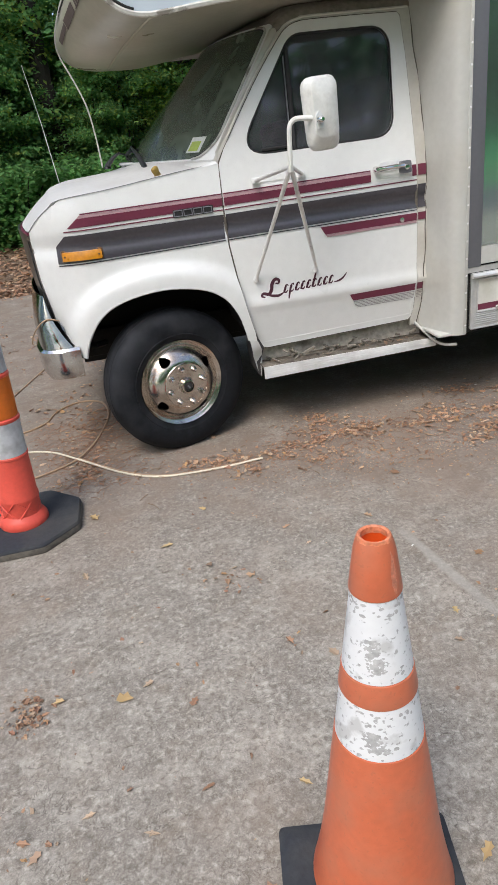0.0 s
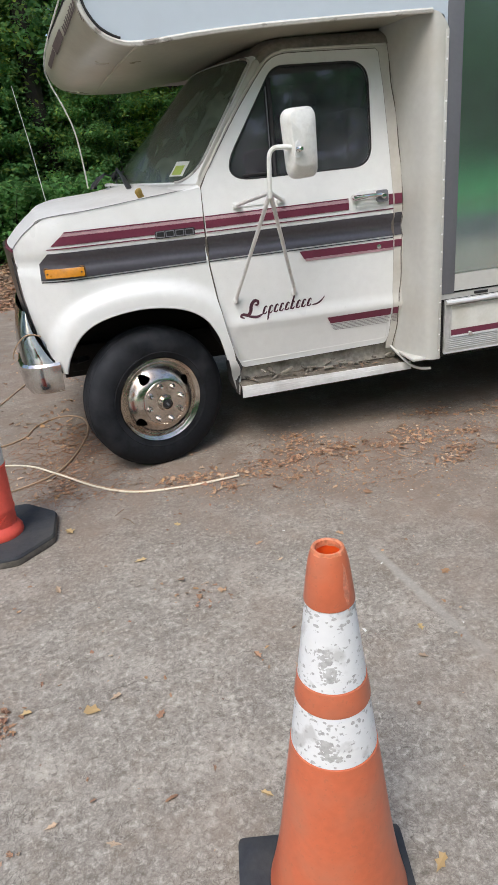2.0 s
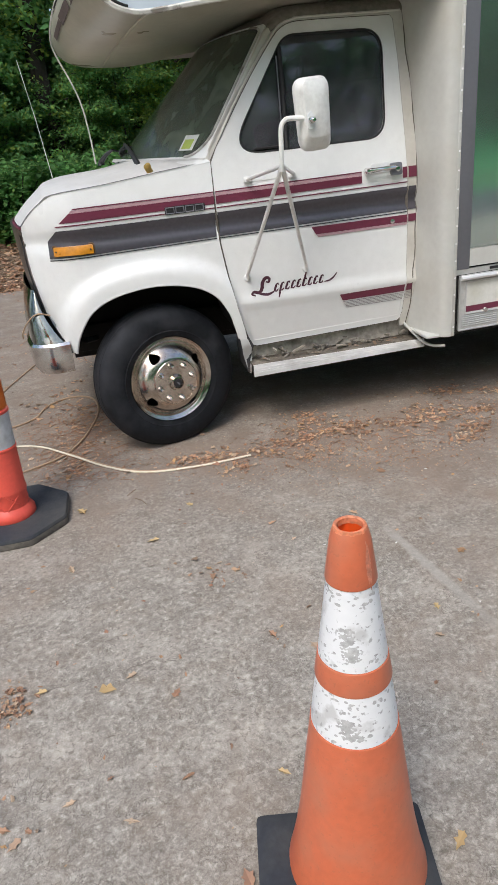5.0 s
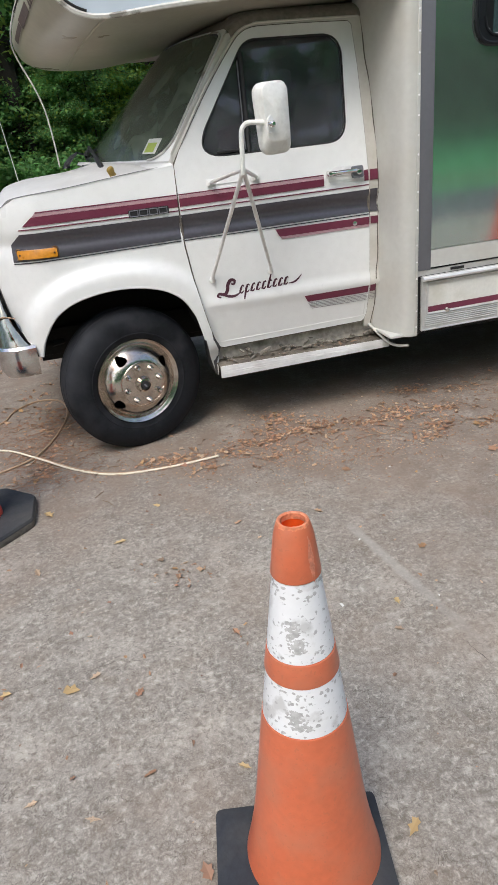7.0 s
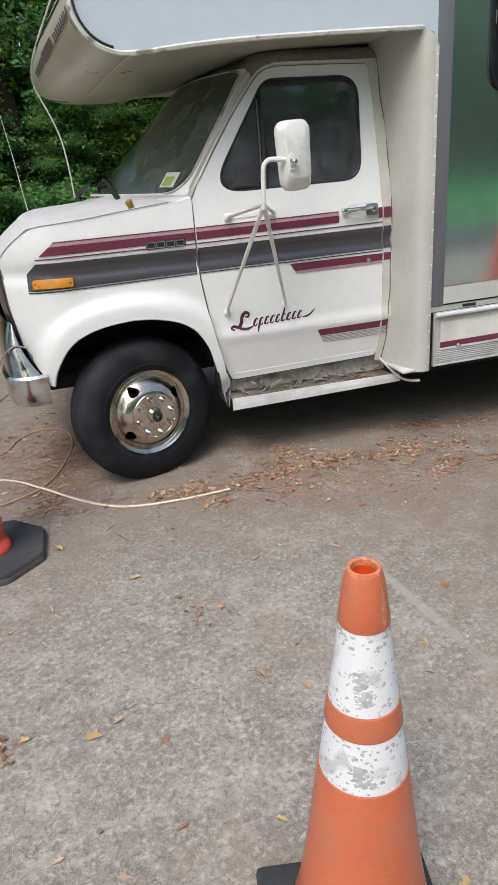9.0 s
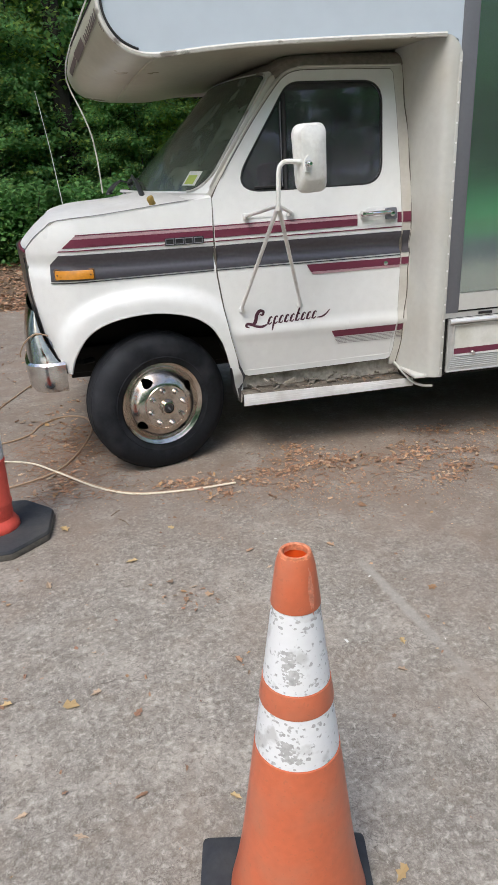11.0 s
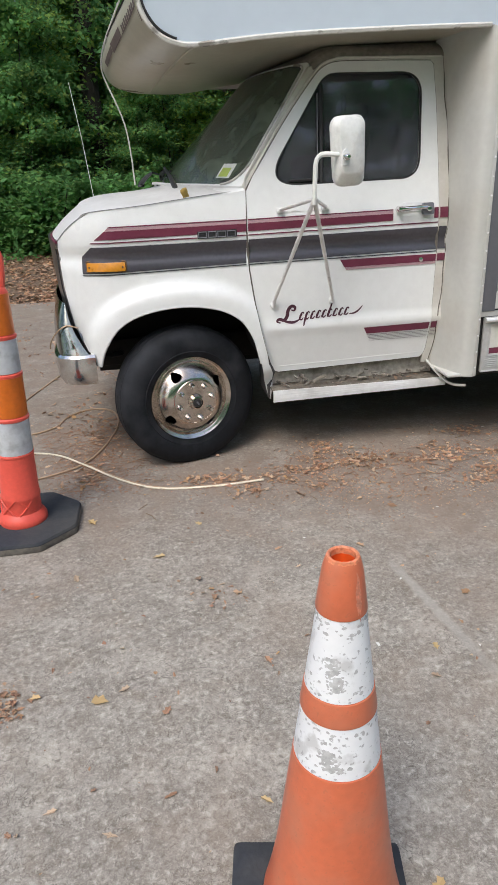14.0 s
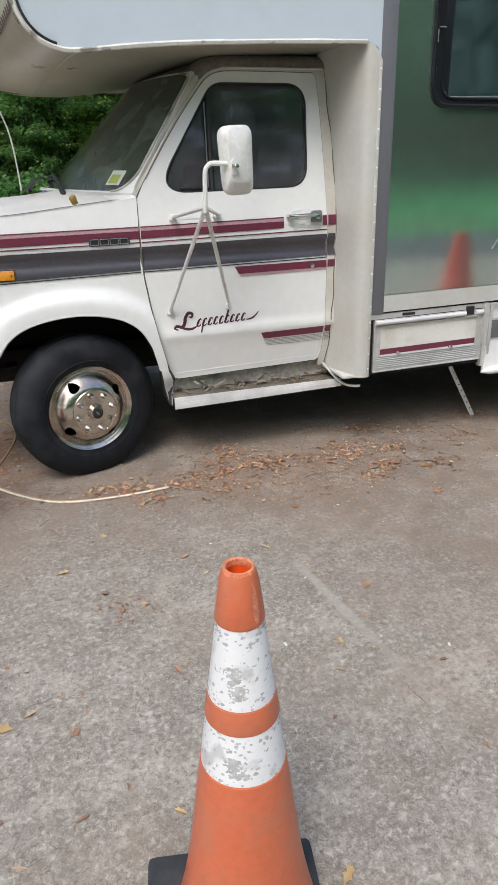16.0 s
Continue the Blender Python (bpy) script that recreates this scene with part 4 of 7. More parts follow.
# front wheels
def wheel_parts(parent, m):
    t = []
    prof = [(0.230, -0.085), (0.248, -0.100), (0.288, -0.112), (0.338, -0.111), (0.370, -0.099), (0.387, -0.078), (0.394, -0.042), (0.395, 0.0)]
    prof = prof + [(r, -z) for r, z in prof[-2::-1]]
    tyre = part("tyre", moved(lathe(prof, 56), m), RUBBER, parent, "weathered black tyre")
    for r in (0.268,):
        part("sidewall_rib", moved(lathe([(r - 0.006, -0.104), (r, -0.1095), (r + 0.006, -0.106), (r, -0.10)], 56, closed=True), m), RUBBER, tyre)
    for z in (-0.045, 0.0, 0.045):
        part("tread_groove", moved(lathe([(0.3935, z - 0.006), (0.3958, z - 0.004), (0.3958, z + 0.004), (0.3935, z + 0.006)], 56), m), RUBBER, tyre)
    def dish(r):
        if r > 0.214:
            return -0.092 + (0.232 - r) * 0.5
        if r > 0.206:
            return -0.083 + (0.214 - r) * 1.5
        if r > 0.108:
            return -0.071 - 0.082 * math.sin((0.206 - r) / 0.098 * math.pi / 2) ** 0.8
        return -0.153
    radii = [0.232, 0.228, 0.222, 0.216, 0.211, 0.207] + [0.203 - 0.0015 * k for k in range(56)] + [0.118, 0.113, 0.108, 0.10, 0.08, 0.06, 0.045]
    bm = bmesh.new()
    n = 312
    ringv = [[bm.verts.new((r * math.cos(2 * math.pi * k / n), r * math.sin(2 * math.pi * k / n), dish(r))) for k in range(n)] for r in radii]
    def hole(r, a):
        for c in HOLES:
            d = (a - c + math.pi) % (2 * math.pi) - math.pi
            if (abs(d) * 0.172 / (0.030 - 0.55 * (r - 0.168))) ** 2 + ((r - 0.170) / 0.024) ** 2 < 1:
                return True
        return False
    HOLES = [radians(a) for a in (37, 127, 217, 307)]
    for i in range(len(radii) - 1):
        for k in range(n):
            if not hole((radii[i] + radii[i + 1]) / 2, 2 * math.pi * (k + 0.5) / n):
                bm.faces.new([ringv[i][k], ringv[i + 1][k], ringv[i + 1][(k + 1) % n], ringv[i][(k + 1) % n]])
    bmesh.ops.recalc_face_normals(bm, faces=bm.faces[:])
    bmesh.ops.solidify(bm, geom=bm.faces[:], thickness=0.004)
    rim = part("rim", moved(bm, m), STEEL, parent, "polished steel wheel with rust specks")
    part("rim_barrel", moved(lathe([(0.222, -0.08), (0.205, -0.05), (0.20, 0.08), (0.03, 0.09)], 40), m), DARK, rim)
    part("rim_flange", moved(lathe([(0.226, -0.096), (0.235, -0.102), (0.240, -0.094), (0.233, -0.086)], 56, closed=True), m), STEEL, rim)
    for k in range(8):
        a = 2 * math.pi * (k + 0.3) / 8
        part("lug_nut", moved(lathe([(0, -0.044), (0.008, -0.042), (0.0125, -0.034), (0.014, -0.012), (0.019, -0.004), (0.020, 0)], 8), m @ Matrix.Translation((0.096 * math.cos(a), 0.096 * math.sin(a), -0.150))), CHROME, rim)
    part("hub_ring", moved(lathe([(0.118, -0.1525), (0.122, -0.1575), (0.127, -0.152), (0.123, -0.149)], 56, closed=True), m), STEEL, rim)
    cap = part("hub_cap", moved(lathe([(0, -0.182), (0.020, -0.182), (0.026, -0.180), (0.030, -0.188), (0.036, -0.186), (0.041, -0.17), (0.047, -0.148)], 28), m), STEEL, rim)
    part("hub_centre", moved(lathe([(0, -0.190), (0.020, -0.189), (0.025, -0.181)], 20), m), BLACK, cap)
    part("hub_mark", moved(block((-0.011, -0.004, -0.1915), (0.011, 0.005, -0.1895), 0.001, 1), m @ pose(0, 0, 0, 0, 0, 35)), GREYSTRIP, cap)
    return tyre
for y, steer in ((0.105, 17), (1.88, 197)):
    w = tagged(new("wheel"), "black tyre on a polished steel wheel")
    w.parent = van
    wheel_parts(w, Matrix.Translation((-0.058, y, 0.383)) @ pose(0, 0, 0, 0, 0, steer) @ pose(0, 0, 0, -90) @ pose(0, 0, 0, 0, 0, 20))
for y in (0.02, 1.98):
    w = tagged(new("rear_wheel"), "black rear tyre")
    w.parent = van
    part("tyre", moved(lathe([(0.10, -0.2), (0.30, -0.21), (0.355, -0.18), (0.366, 0), (0.355, 0.18), (0.30, 0.21), (0.1, 0.2)], 40), Matrix.Translation((3.75, y, 0.365)) @ pose(0, 0, 0, 90)), RUBBER, w)
part("front_axle", tube([(0.02, 0.2, 0.36), (0.02, 0.7, 0.30), (0.02, 1.3, 0.30), (0.02, 1.8, 0.36)], 0.045, 8), DARK, van)
for y in (0.6, 1.4):
    part("chassis_rail", block((-0.6, y - 0.04, 0.46), (6.2, y + 0.04, 0.62), 0.01), DARK, van)
part("fuel_tank", block((1.5, 0.75, 0.33), (2.6, 1.25, 0.46), 0.04), DARK, van)

# overcab nose: fibreglass cap blending from the side edge to a blunt tip
EDGE = smooth_line([(1.44, 2.112), (1.0, 2.103), (0.6, 2.090), (0.34, 2.074), (0.10, 2.052), (0.0, 2.062), (-0.075, 2.10), (-0.122, 2.16), (-0.141, 2.225), (-0.135, 2.29), (-0.105, 2.345), (-0.06, 2.41), (0.0, 2.50), (0.12, 2.70), (0.30, 3.0)], 6)
CORE = smooth_line([(1.44, 2.10), (1.0, 2.085), (0.75, 2.065), (0.45, 2.02), (0.20, 1.985), (0.02, 1.975), (-0.15, 1.975), (-0.265, 1.99), (-0.335, 2.035), (-0.358, 2.10), (-0.335, 2.17), (-0.275, 2.26), (-0.165, 2.42), (0.03, 2.70), (0.24, 3.0)], 6)
def cap(i, j):
    y = CAPY[j]
    d = min(y + 0.2, 2.2 - y)
    w = math.sin(min(1.0, d / 1.2) * math.pi / 2)
    e, c = EDGE[i], CORE[i]
    return (e.x + (c.x - e.x) * w, y, e.y + (c.y - e.y) * w ** 0.9 + 0.028 * (y + 0.2))
CAPY = [-0.2, -0.193, -0.17, -0.14, -0.10, -0.05, 0.0, 0.06, 0.13, 0.22, 0.35, 0.6, 0.9, 1.1, 1.4, 1.65, 1.78, 1.87, 1.94, 2.0, 2.05, 2.10, 2.14, 2.17, 2.193, 2.2]
part("overcab_nose", thicken(grid(cap, len(EDGE), len(CAPY)), 0.008), CREAM, van, "dirty cream fibreglass overcab nose")
# maker's mark band on the nose, as plain slanted bars
def cap_at(u, y):
    i = int(u); k = u - i
    d = min(y + 0.2, 2.2 - y)
    w = math.sin(min(1.0, d / 1.2) * math.pi / 2)
    e, c = EDGE[i].lerp(EDGE[i + 1], k), CORE[i].lerp(CORE[i + 1], k)
    return Vector((e.x + (c.x - e.x) * w - 0.006, y, e.y + (c.y - e.y) * w ** 0.9 + 0.001 + 0.028 * (y + 0.2)))
def nose_bar(u0, u1, y0, y1, name, mat, slant=0.0):
    n = 8
    bm = grid(lambda i, j: cap_at(u0 + (u1 - u0) * j + slant * i / n, y0 + (y1 - y0) * i / n), n + 1, 2)
    part(name, thicken(bm, 0.001), mat, van)
nose_bar(47.0, 50.8, 0.13, 0.34, "brown_band", BROWN_MARK, 0.2)
nose_bar(48.2, 50.4, 0.345, 0.60, "brown_band", BROWN_MARK, -0.2)
for k in range(5):
    nose_bar(41.2 + 0.75 * k, 41.5 + 0.75 * k, -0.192, -0.165, "pinstripe_band", BROWN_MARK)
for k in range(9):
    nose_bar(46.6, 49.6 - 0.3 * (k % 3 == 1), -0.16 + 0.029 * k, -0.144 + 0.029 * k, "mark_bar", BROWN_MARK, 0.35)
nose_bar(46.4, 46.9, -0.16, 0.10, "mark_bar", BROWN_MARK, 0.3)
part("nose_top_gasket", tube([cap_at(57.0 + 0.25 * math.sin(k), -0.12 + 0.25 * k) for k in range(9)], 0.004, 5), GASKET, van)
part("nose_seam", tube([cap_at(23.5 + 10.5 * (1 - math.exp(-(y + 0.2) / 0.42)), y) + Vector((0.002, 0, -0.003)) for y in [-0.2 + 0.06 * k for k in range(24)]], 0.0055, 5), CREAM, van)

# box body
SIDE_OUT = [(p.x, p.y) for p in EDGE] + [(1.52, 3.0), (1.52, 2.03), (1.50, 2.09)]
flat_y = lambda y: (lambda x, z: (x, y, z))
part("overcab_side", sheet(SIDE_OUT, flat_y(-0.2), step=0.12, thick=0.03), SIDING, van, "white aluminium overcab side")
part("overcab_far_side", sheet(SIDE_OUT, lambda x, z: (x, 2.17, z + 0.066), step=0.2, thick=0.03), SIDING, van)
trim = part("edge_trim", tube([(p.x, -0.204, p.y - 0.004) for p in EDGE[:-6]], 0.011, 6), TRIM, van, "white edge moulding, cracked in places")
part("trim_gasket", tube([(p.x + 0.012, -0.206, p.y + 0.008) for p in EDGE[30:64]], 0.006, 5), GASKET, trim)
# front return column beside the door
COL = smooth_line([(1.402, 0.06), (1.408, 0.03), (1.418, -0.02), (1.430, -0.10), (1.443, -0.16), (1.462, -0.195), (1.49, -0.207), (1.520, -0.205)], 4)
def column(i, j):
    p = COL[i]
    top = 2.115 - 0.085 * max(0.0, (p.x - 1.44) / 0.08) ** 2
    z = 0.448 + (top - 0.448) * j / 20
    x = p.x
    lean = flank(z) * max(0.0, min(1.0, (p.y + 0.02) / 0.07))
    inner = max(0.0, min(1.0, (p.y + 0.16) / 0.2))
    return (x - inner * (0.030 * max(0.0, (1.0 - z) / 0.55) ** 1.4 + 0.034 * max(0.0, (z - 1.5) / 0.55) ** 1.5), p.y + lean, z)
part("post_seal", tube([(x + 0.003 * math.sin(z * 23), flank(z) + 0.006, z) for x, z in smooth_line([(1.362, 0.47), (1.376, 0.6), (1.377, 0.72), (1.389, 0.87), (1.396, 1.06), (1.402, 1.25), (1.401, 1.43), (1.397, 1.6), (1.388, 1.74), (1.373, 1.9), (1.366, 2.04)], 4)], 0.004, 6), SEAM_SHADE, van)
part("box_front_return", thicken(grid(column, len(COL), 21), 0.01), COLUMN, van, "off-white fibreglass front corner of the box")
part("return_base", block((1.37, -0.195, 0.445), (1.53, 0.1, 0.46), 0.004), COLUMN, van)
part("rivet_strip", block((1.503, -0.222, 0.45), (1.519, -0.205, 2.03), 0.002), COLUMN, van)
for k in range(18):
    part("rivet", moved(lathe([(0, 0.004), (0.004, 0.003), (0.0055, 0)], 8), Matrix.Translation((1.511, -0.2215, 0.50 + k * 0.088)) @ pose(0, 0, 0, 90)), ALU, van)
part("corner_strip", block((1.520, -0.208, 0.80), (1.600, -0.17, 3.0), 0.003), GREYSTRIP, van, "grey corner strip")
BW = rounded([(1.816, 1.838), (3.30, 1.822), (3.30, 2.406), (1.808, 2.422)], 0.10, 8)
part("box_side", sheet([(1.600, 0.905), (6.3, 0.955), (6.3, 3.0), (1.600, 3.0)], flat_y(-0.2), [BW], step=0.25, thick=0.03), MIRROR_SIDE, van, "polished metal box side, tinted green to deepen the mirrored trees")
part("belt_strip", sheet([(1.600, 0.812), (6.3, 0.862), (6.3, 0.951), (1.600, 0.901)], flat_y(-0.207), step=0.3, thick=0.03), COLUMN, van, "cream strip along the box side")
# box window
BW_OUT = [Vector((2.55, 2.125)) + (p - Vector((2.55, 2.125))) * 1.008 for p in BW]
bwin = part("box_window", sheet(BW_OUT, flat_y(-0.214), [rounded([(1.853, 1.868), (3.26, 1.852), (3.26, 2.379), (1.846, 2.391)], 0.08, 8)], step=0.15, thick=0.04), GLOSS_BLACK, van, "black framed sliding window, partly open")
part("frame_edge", tube([(p.x, -0.212, p.y) for p in BW_OUT + BW_OUT[:1]], 0.011, 7, caps=False), GLOSS_BLACK, bwin)
part("inner_frame_edge", tube([(p.x, -0.216, p.y) for p in rounded([(1.853, 1.868), (3.26, 1.852), (3.26, 2.379), (1.846, 2.391)], 0.08, 8)], 0.006, 6), GLOSS_BLACK, bwin)
p1 = part("pane", sheet(rounded([(1.835, 1.862), (2.385, 1.862), (2.385, 2.395), (1.83, 2.395)], 0.05, 5), flat_y(-0.192), step=0.2, thick=0.004), GLASS_BOX, bwin)
p1.visible_shadow = False
part("sash", tube([(2.372, -0.196, 1.872), (2.388, -0.198, 1.90), (2.390, -0.198, 2.31), (2.378, -0.196, 2.352), (2.35, -0.194, 2.372)], 0.0035, 6), SASH, bwin)
part("sash_rail", block((1.90, -0.199, 1.874), (2.36, -0.190, 1.880), 0.002), SASH, bwin)
part("sash_post", block((2.395, -0.20, 1.86), (2.47, -0.18, 2.395), 0.006), GLOSS_BLACK, bwin)
part("inner_post", block((1.857, -0.200, 1.87), (1.906, -0.186, 2.385), 0.006), GLOSS_BLACK, bwin)
part("rail_top", block((1.85, -0.200, 2.372), (3.25, -0.186, 2.395), 0.004), GLOSS_BLACK, bwin)
part("frame_clip", tube([(2.62, -0.226, 2.395), (2.622, -0.236, 2.42), (2.645, -0.236, 2.418), (2.650, -0.226, 2.39)], 0.005, 6), SASH, bwin)
part("frame_chip", block((1.808, -0.2265, 2.110), (1.812, -0.2225, 2.165), 0.001), SASH, bwin)
part("frame_mark", block((1.815, -0.2265, 2.172), (1.850, -0.2225, 2.177), 0.001), SASH, bwin)
part("latch", block((1.868, -0.206, 1.882), (1.886, -0.195, 1.900), 0.002), SASH, bwin)
part("fly_screen", sheet([(2.47, 1.862), (3.26, 1.856), (3.26, 2.385), (2.47, 2.39)], flat_y(-0.178), step=0.3, thick=0.004), GLOSS_BLACK, bwin)

# lower lockers
def locker(x0, x1, z0, z1, rise, name):
    fr = lambda y: (lambda x, z: (x, y, z + rise * (x - x0)))
    o = [(x0, z0), (x1, z0), (x1, z1), (x0, z1)]
    i = [(x0 + 0.035, z0 + 0.088), (x1 - 0.035, z0 + 0.088), (x1 - 0.035, z1 - 0.035), (x0 + 0.035, z1 - 0.035)]
    base = part(name, sheet(o, fr(-0.205), [i], step=0.12, thick=0.02), LOCKER, van, "aluminium framed locker door")
    part("locker_panel", sheet([(x0 + 0.03, z0 + 0.08), (x1 - 0.03, z0 + 0.08), (x1 - 0.03, z1 - 0.03), (x0 + 0.03, z1 - 0.03)], fr(-0.199), step=0.12, thick=0.01), LOCKER_WHITE, base)
    for a, b in ((i[0], i[1]), (i[1], i[2]), (i[2], i[3]), (i[3], i[0])):
        part("bead", tube([fr(-0.206)(*a), fr(-0.206)(*b)], 0.006, 5), LOCKER, base)
    for a, b in ((o[0], o[1]), (o[1], o[2]), (o[2], o[3]), (o[3], o[0])):
        part("edge_bead", tube([fr(-0.207)(*a), fr(-0.207)(*b)], 0.005, 5), LOCKER, base)
    for k in range(6):
        part("rib", tube([fr(-0.206)(x0 + 0.02, z0 + 0.022 + 0.011 * k), fr(-0.206)(x1 - 0.02, z0 + 0.022 + 0.011 * k)], 0.003, 5), LOCKER, base)
    part("top_roll", tube([fr(-0.212)(x0 + 0.004, z1 - 0.012), fr(-0.212)(x1 - 0.125, z1 - 0.012)], 0.0125, 8), ALU, base)
    part("top_roll", tube([fr(-0.212)(x1 - 0.055, z1 - 0.012), fr(-0.212)(x1 - 0.006, z1 - 0.012)], 0.0125, 8), ALU, base)
    return base, fr
base, fr = locker(1.550, 2.255, 0.470, 0.765, 0.012, "locker_door")
part("maroon_stripe", sheet([(1.584, 0.565), (2.218, 0.568), (2.218, 0.600), (1.584, 0.597)], fr(-0.200), step=0.2, thick=0.002), MAROON, base)
for x in (1.705, 2.05):
    part("locker_latch", moved(lathe([(0, 0.012), (0.012, 0.011), (0.015, 0.004), (0.016, 0)], 12), Matrix.Translation((x, -0.205, 0.566)) @ pose(0, 0, 0, 90)), CHROME, base)
part("hinge_pad", block((1.72, -0.210, 0.783), (1.80, -0.20, 0.797), 0.002), BLACK, base)
part("catch", block((2.135, -0.216, 0.752), (2.185, -0.20, 0.800), 0.004), BLACK, base)
part("locker_rail", sheet([(1.522, 0.772), (2.262, 0.783), (2.262, 0.808), (1.522, 0.800)], flat_y(-0.204), step=0.2, thick=0.03), LOCKER, van)
part("locker_gap", block((1.52, -0.19, 0.45), (2.30, -0.15, 0.81), 0.003), DARK, van)
part("locker_post", block((2.262, -0.214, 0.43), (2.290, -0.17, 0.81), 0.004), LOCKER, van)
skirt = part("rear_skirt", sheet([(2.275, 0.388), (6.3, 0.43), (6.3, 0.86), (2.292, 0.805)], lambda x, z: (x, -0.212 - 0.02 * max(0, (0.5 - z) / 0.1), z), step=0.2, thick=0.02), WHITE, van, "white lower skirt with a grey stripe")
part("grey_stripe", sheet([(2.310, 0.598), (6.3, 0.645), (6.3, 0.755), (2.310, 0.706)], flat_y(-0.2155), step=0.3, thick=0.002), SKIRT_GREY, skirt)
part("skirt_rail", sheet([(2.292, 0.775), (6.3, 0.835), (6.3, 0.862), (2.292, 0.806)], flat_y(-0.220), step=0.3, thick=0.02), LOCKER, skirt)
part("skirt_lip", tube([(2.262, -0.236, 0.402), (2.32, -0.236, 0.404), (4.3, -0.236, 0.425), (6.3, -0.236, 0.446)], [0.006, 0.024, 0.024, 0.024], 10), WHITE, skirt)
part("stripe_border", sheet([(2.310, 0.590), (6.3, 0.637), (6.3, 0.645), (2.310, 0.598)], flat_y(-0.2165), step=0.3, thick=0.002), LOCKER, skirt)
part("stripe_border", sheet([(2.310, 0.706), (6.3, 0.755), (6.3, 0.767), (2.310, 0.718)], flat_y(-0.2165), step=0.3, thick=0.002), LOCKER, skirt)
part("skirt_edge", block((2.292, -0.222, 0.41), (2.312, -0.20, 0.80), 0.004), LOCKER, skirt)
part("skirt_bolt", moved(lathe([(0, 0.008), (0.007, 0.007), (0.009, 0)], 8), Matrix.Translation((2.33, -0.214, 0.485)) @ pose(0, 0, 0, 90)), LOCKER, skirt)
# rest of the box: far side, roof, back, floor
part("box_far_side", block((1.45, 2.17, 0.45), (6.3, 2.2, 3.0), 0.005), SIDING, van)
part("box_roof", block((0.25, -0.2, 3.0), (6.32, 2.2, 3.05), 0.02), SIDING, van)
part("box_back", block((6.3, -0.2, 0.45), (6.33, 2.2, 3.0), 0.01), SIDING, van)
part("box_floor", block((1.45, -0.16, 0.62), (6.3, 2.17, 0.68), 0.005), DARK, van)
part("box_partition", block((3.6, -0.15, 0.7), (3.63, 2.17, 2.95), 0.005), CLOTH, van)
part("overcab_bed", block((0.2, -0.15, 2.13), (1.45, 2.15, 2.16), 0.005), CLOTH, van)
# folded stay hanging to the ground below the lockers, loose hose at the sill, hanging marker wire
part("stay", slab([(2.214, 0.032, 0.366), (2.244, 0.032, 0.366), (2.462, 0.045, 0.0), (2.430, 0.045, 0.0)], 0.006), ALU, van, "perforated steel stay")
for k in range(2, 9):
    a = Vector((2.185, 0.024, 0.44)).lerp(Vector((2.446, 0.039, 0.0)), 0.06 + 0.1 * k)
    part("stay_hole", moved(lathe([(0, 0.0015), (0.005, 0.001), (0.005, 0)], 8), Matrix.Translation(a) @ pose(0, 0, 0, 90)), DARK, van)
part("drain_hose", tube(smooth_line([(1.352, 0.06, 0.480), (1.363, 0.02, 0.459), (1.382, -0.04, 0.427), (1.405, -0.10, 0.397), (1.443, -0.14, 0.384), (1.492, -0.17, 0.386)], 6), 0.0078, 8), COLUMN, van, "loose cream hose end")
part("marker_wire", tube(smooth_line([(-0.15, 0.30, 2.44), (-0.30, 0.45, 2.20), (-0.345, 0.55, 2.10), (-0.34, 0.6, 2.03), (-0.286, 0.6, 1.895), (-0.252, 0.6, 1.782), (-0.237, 0.6, 1.638), (-0.232, 0.6, 1.49)], 5), 0.0045, 6), COLUMN, van, "loose pale wire hanging from the nose")
part("aerial", tube([(-0.547, 1.7, 1.42), (-0.58, 1.7, 1.80), (-0.622, 1.7, 2.15)], [0.003, 0.0025, 0.0018], 5), ALU, van)
SCUFF = material("pale_scuff", (0.55, 0.60, 0.58), 0.5, vary=0.3)
for x, z, dx, dz in ((2.263, 1.113, 0.035, 0.045), (2.302, 1.165, 0.030, 0.026), (2.292, 1.152, 0.014, 0.020)):
    part("scratch", slab([(x, -0.2032, z), (x + 0.0022, -0.2032, z - 0.001), (x + dx, -0.2032, z + dz), (x + dx - 0.001, -0.2032, z + dz + 0.001)], 0.001), SCUFF, van, "pale scratch on the metal side")


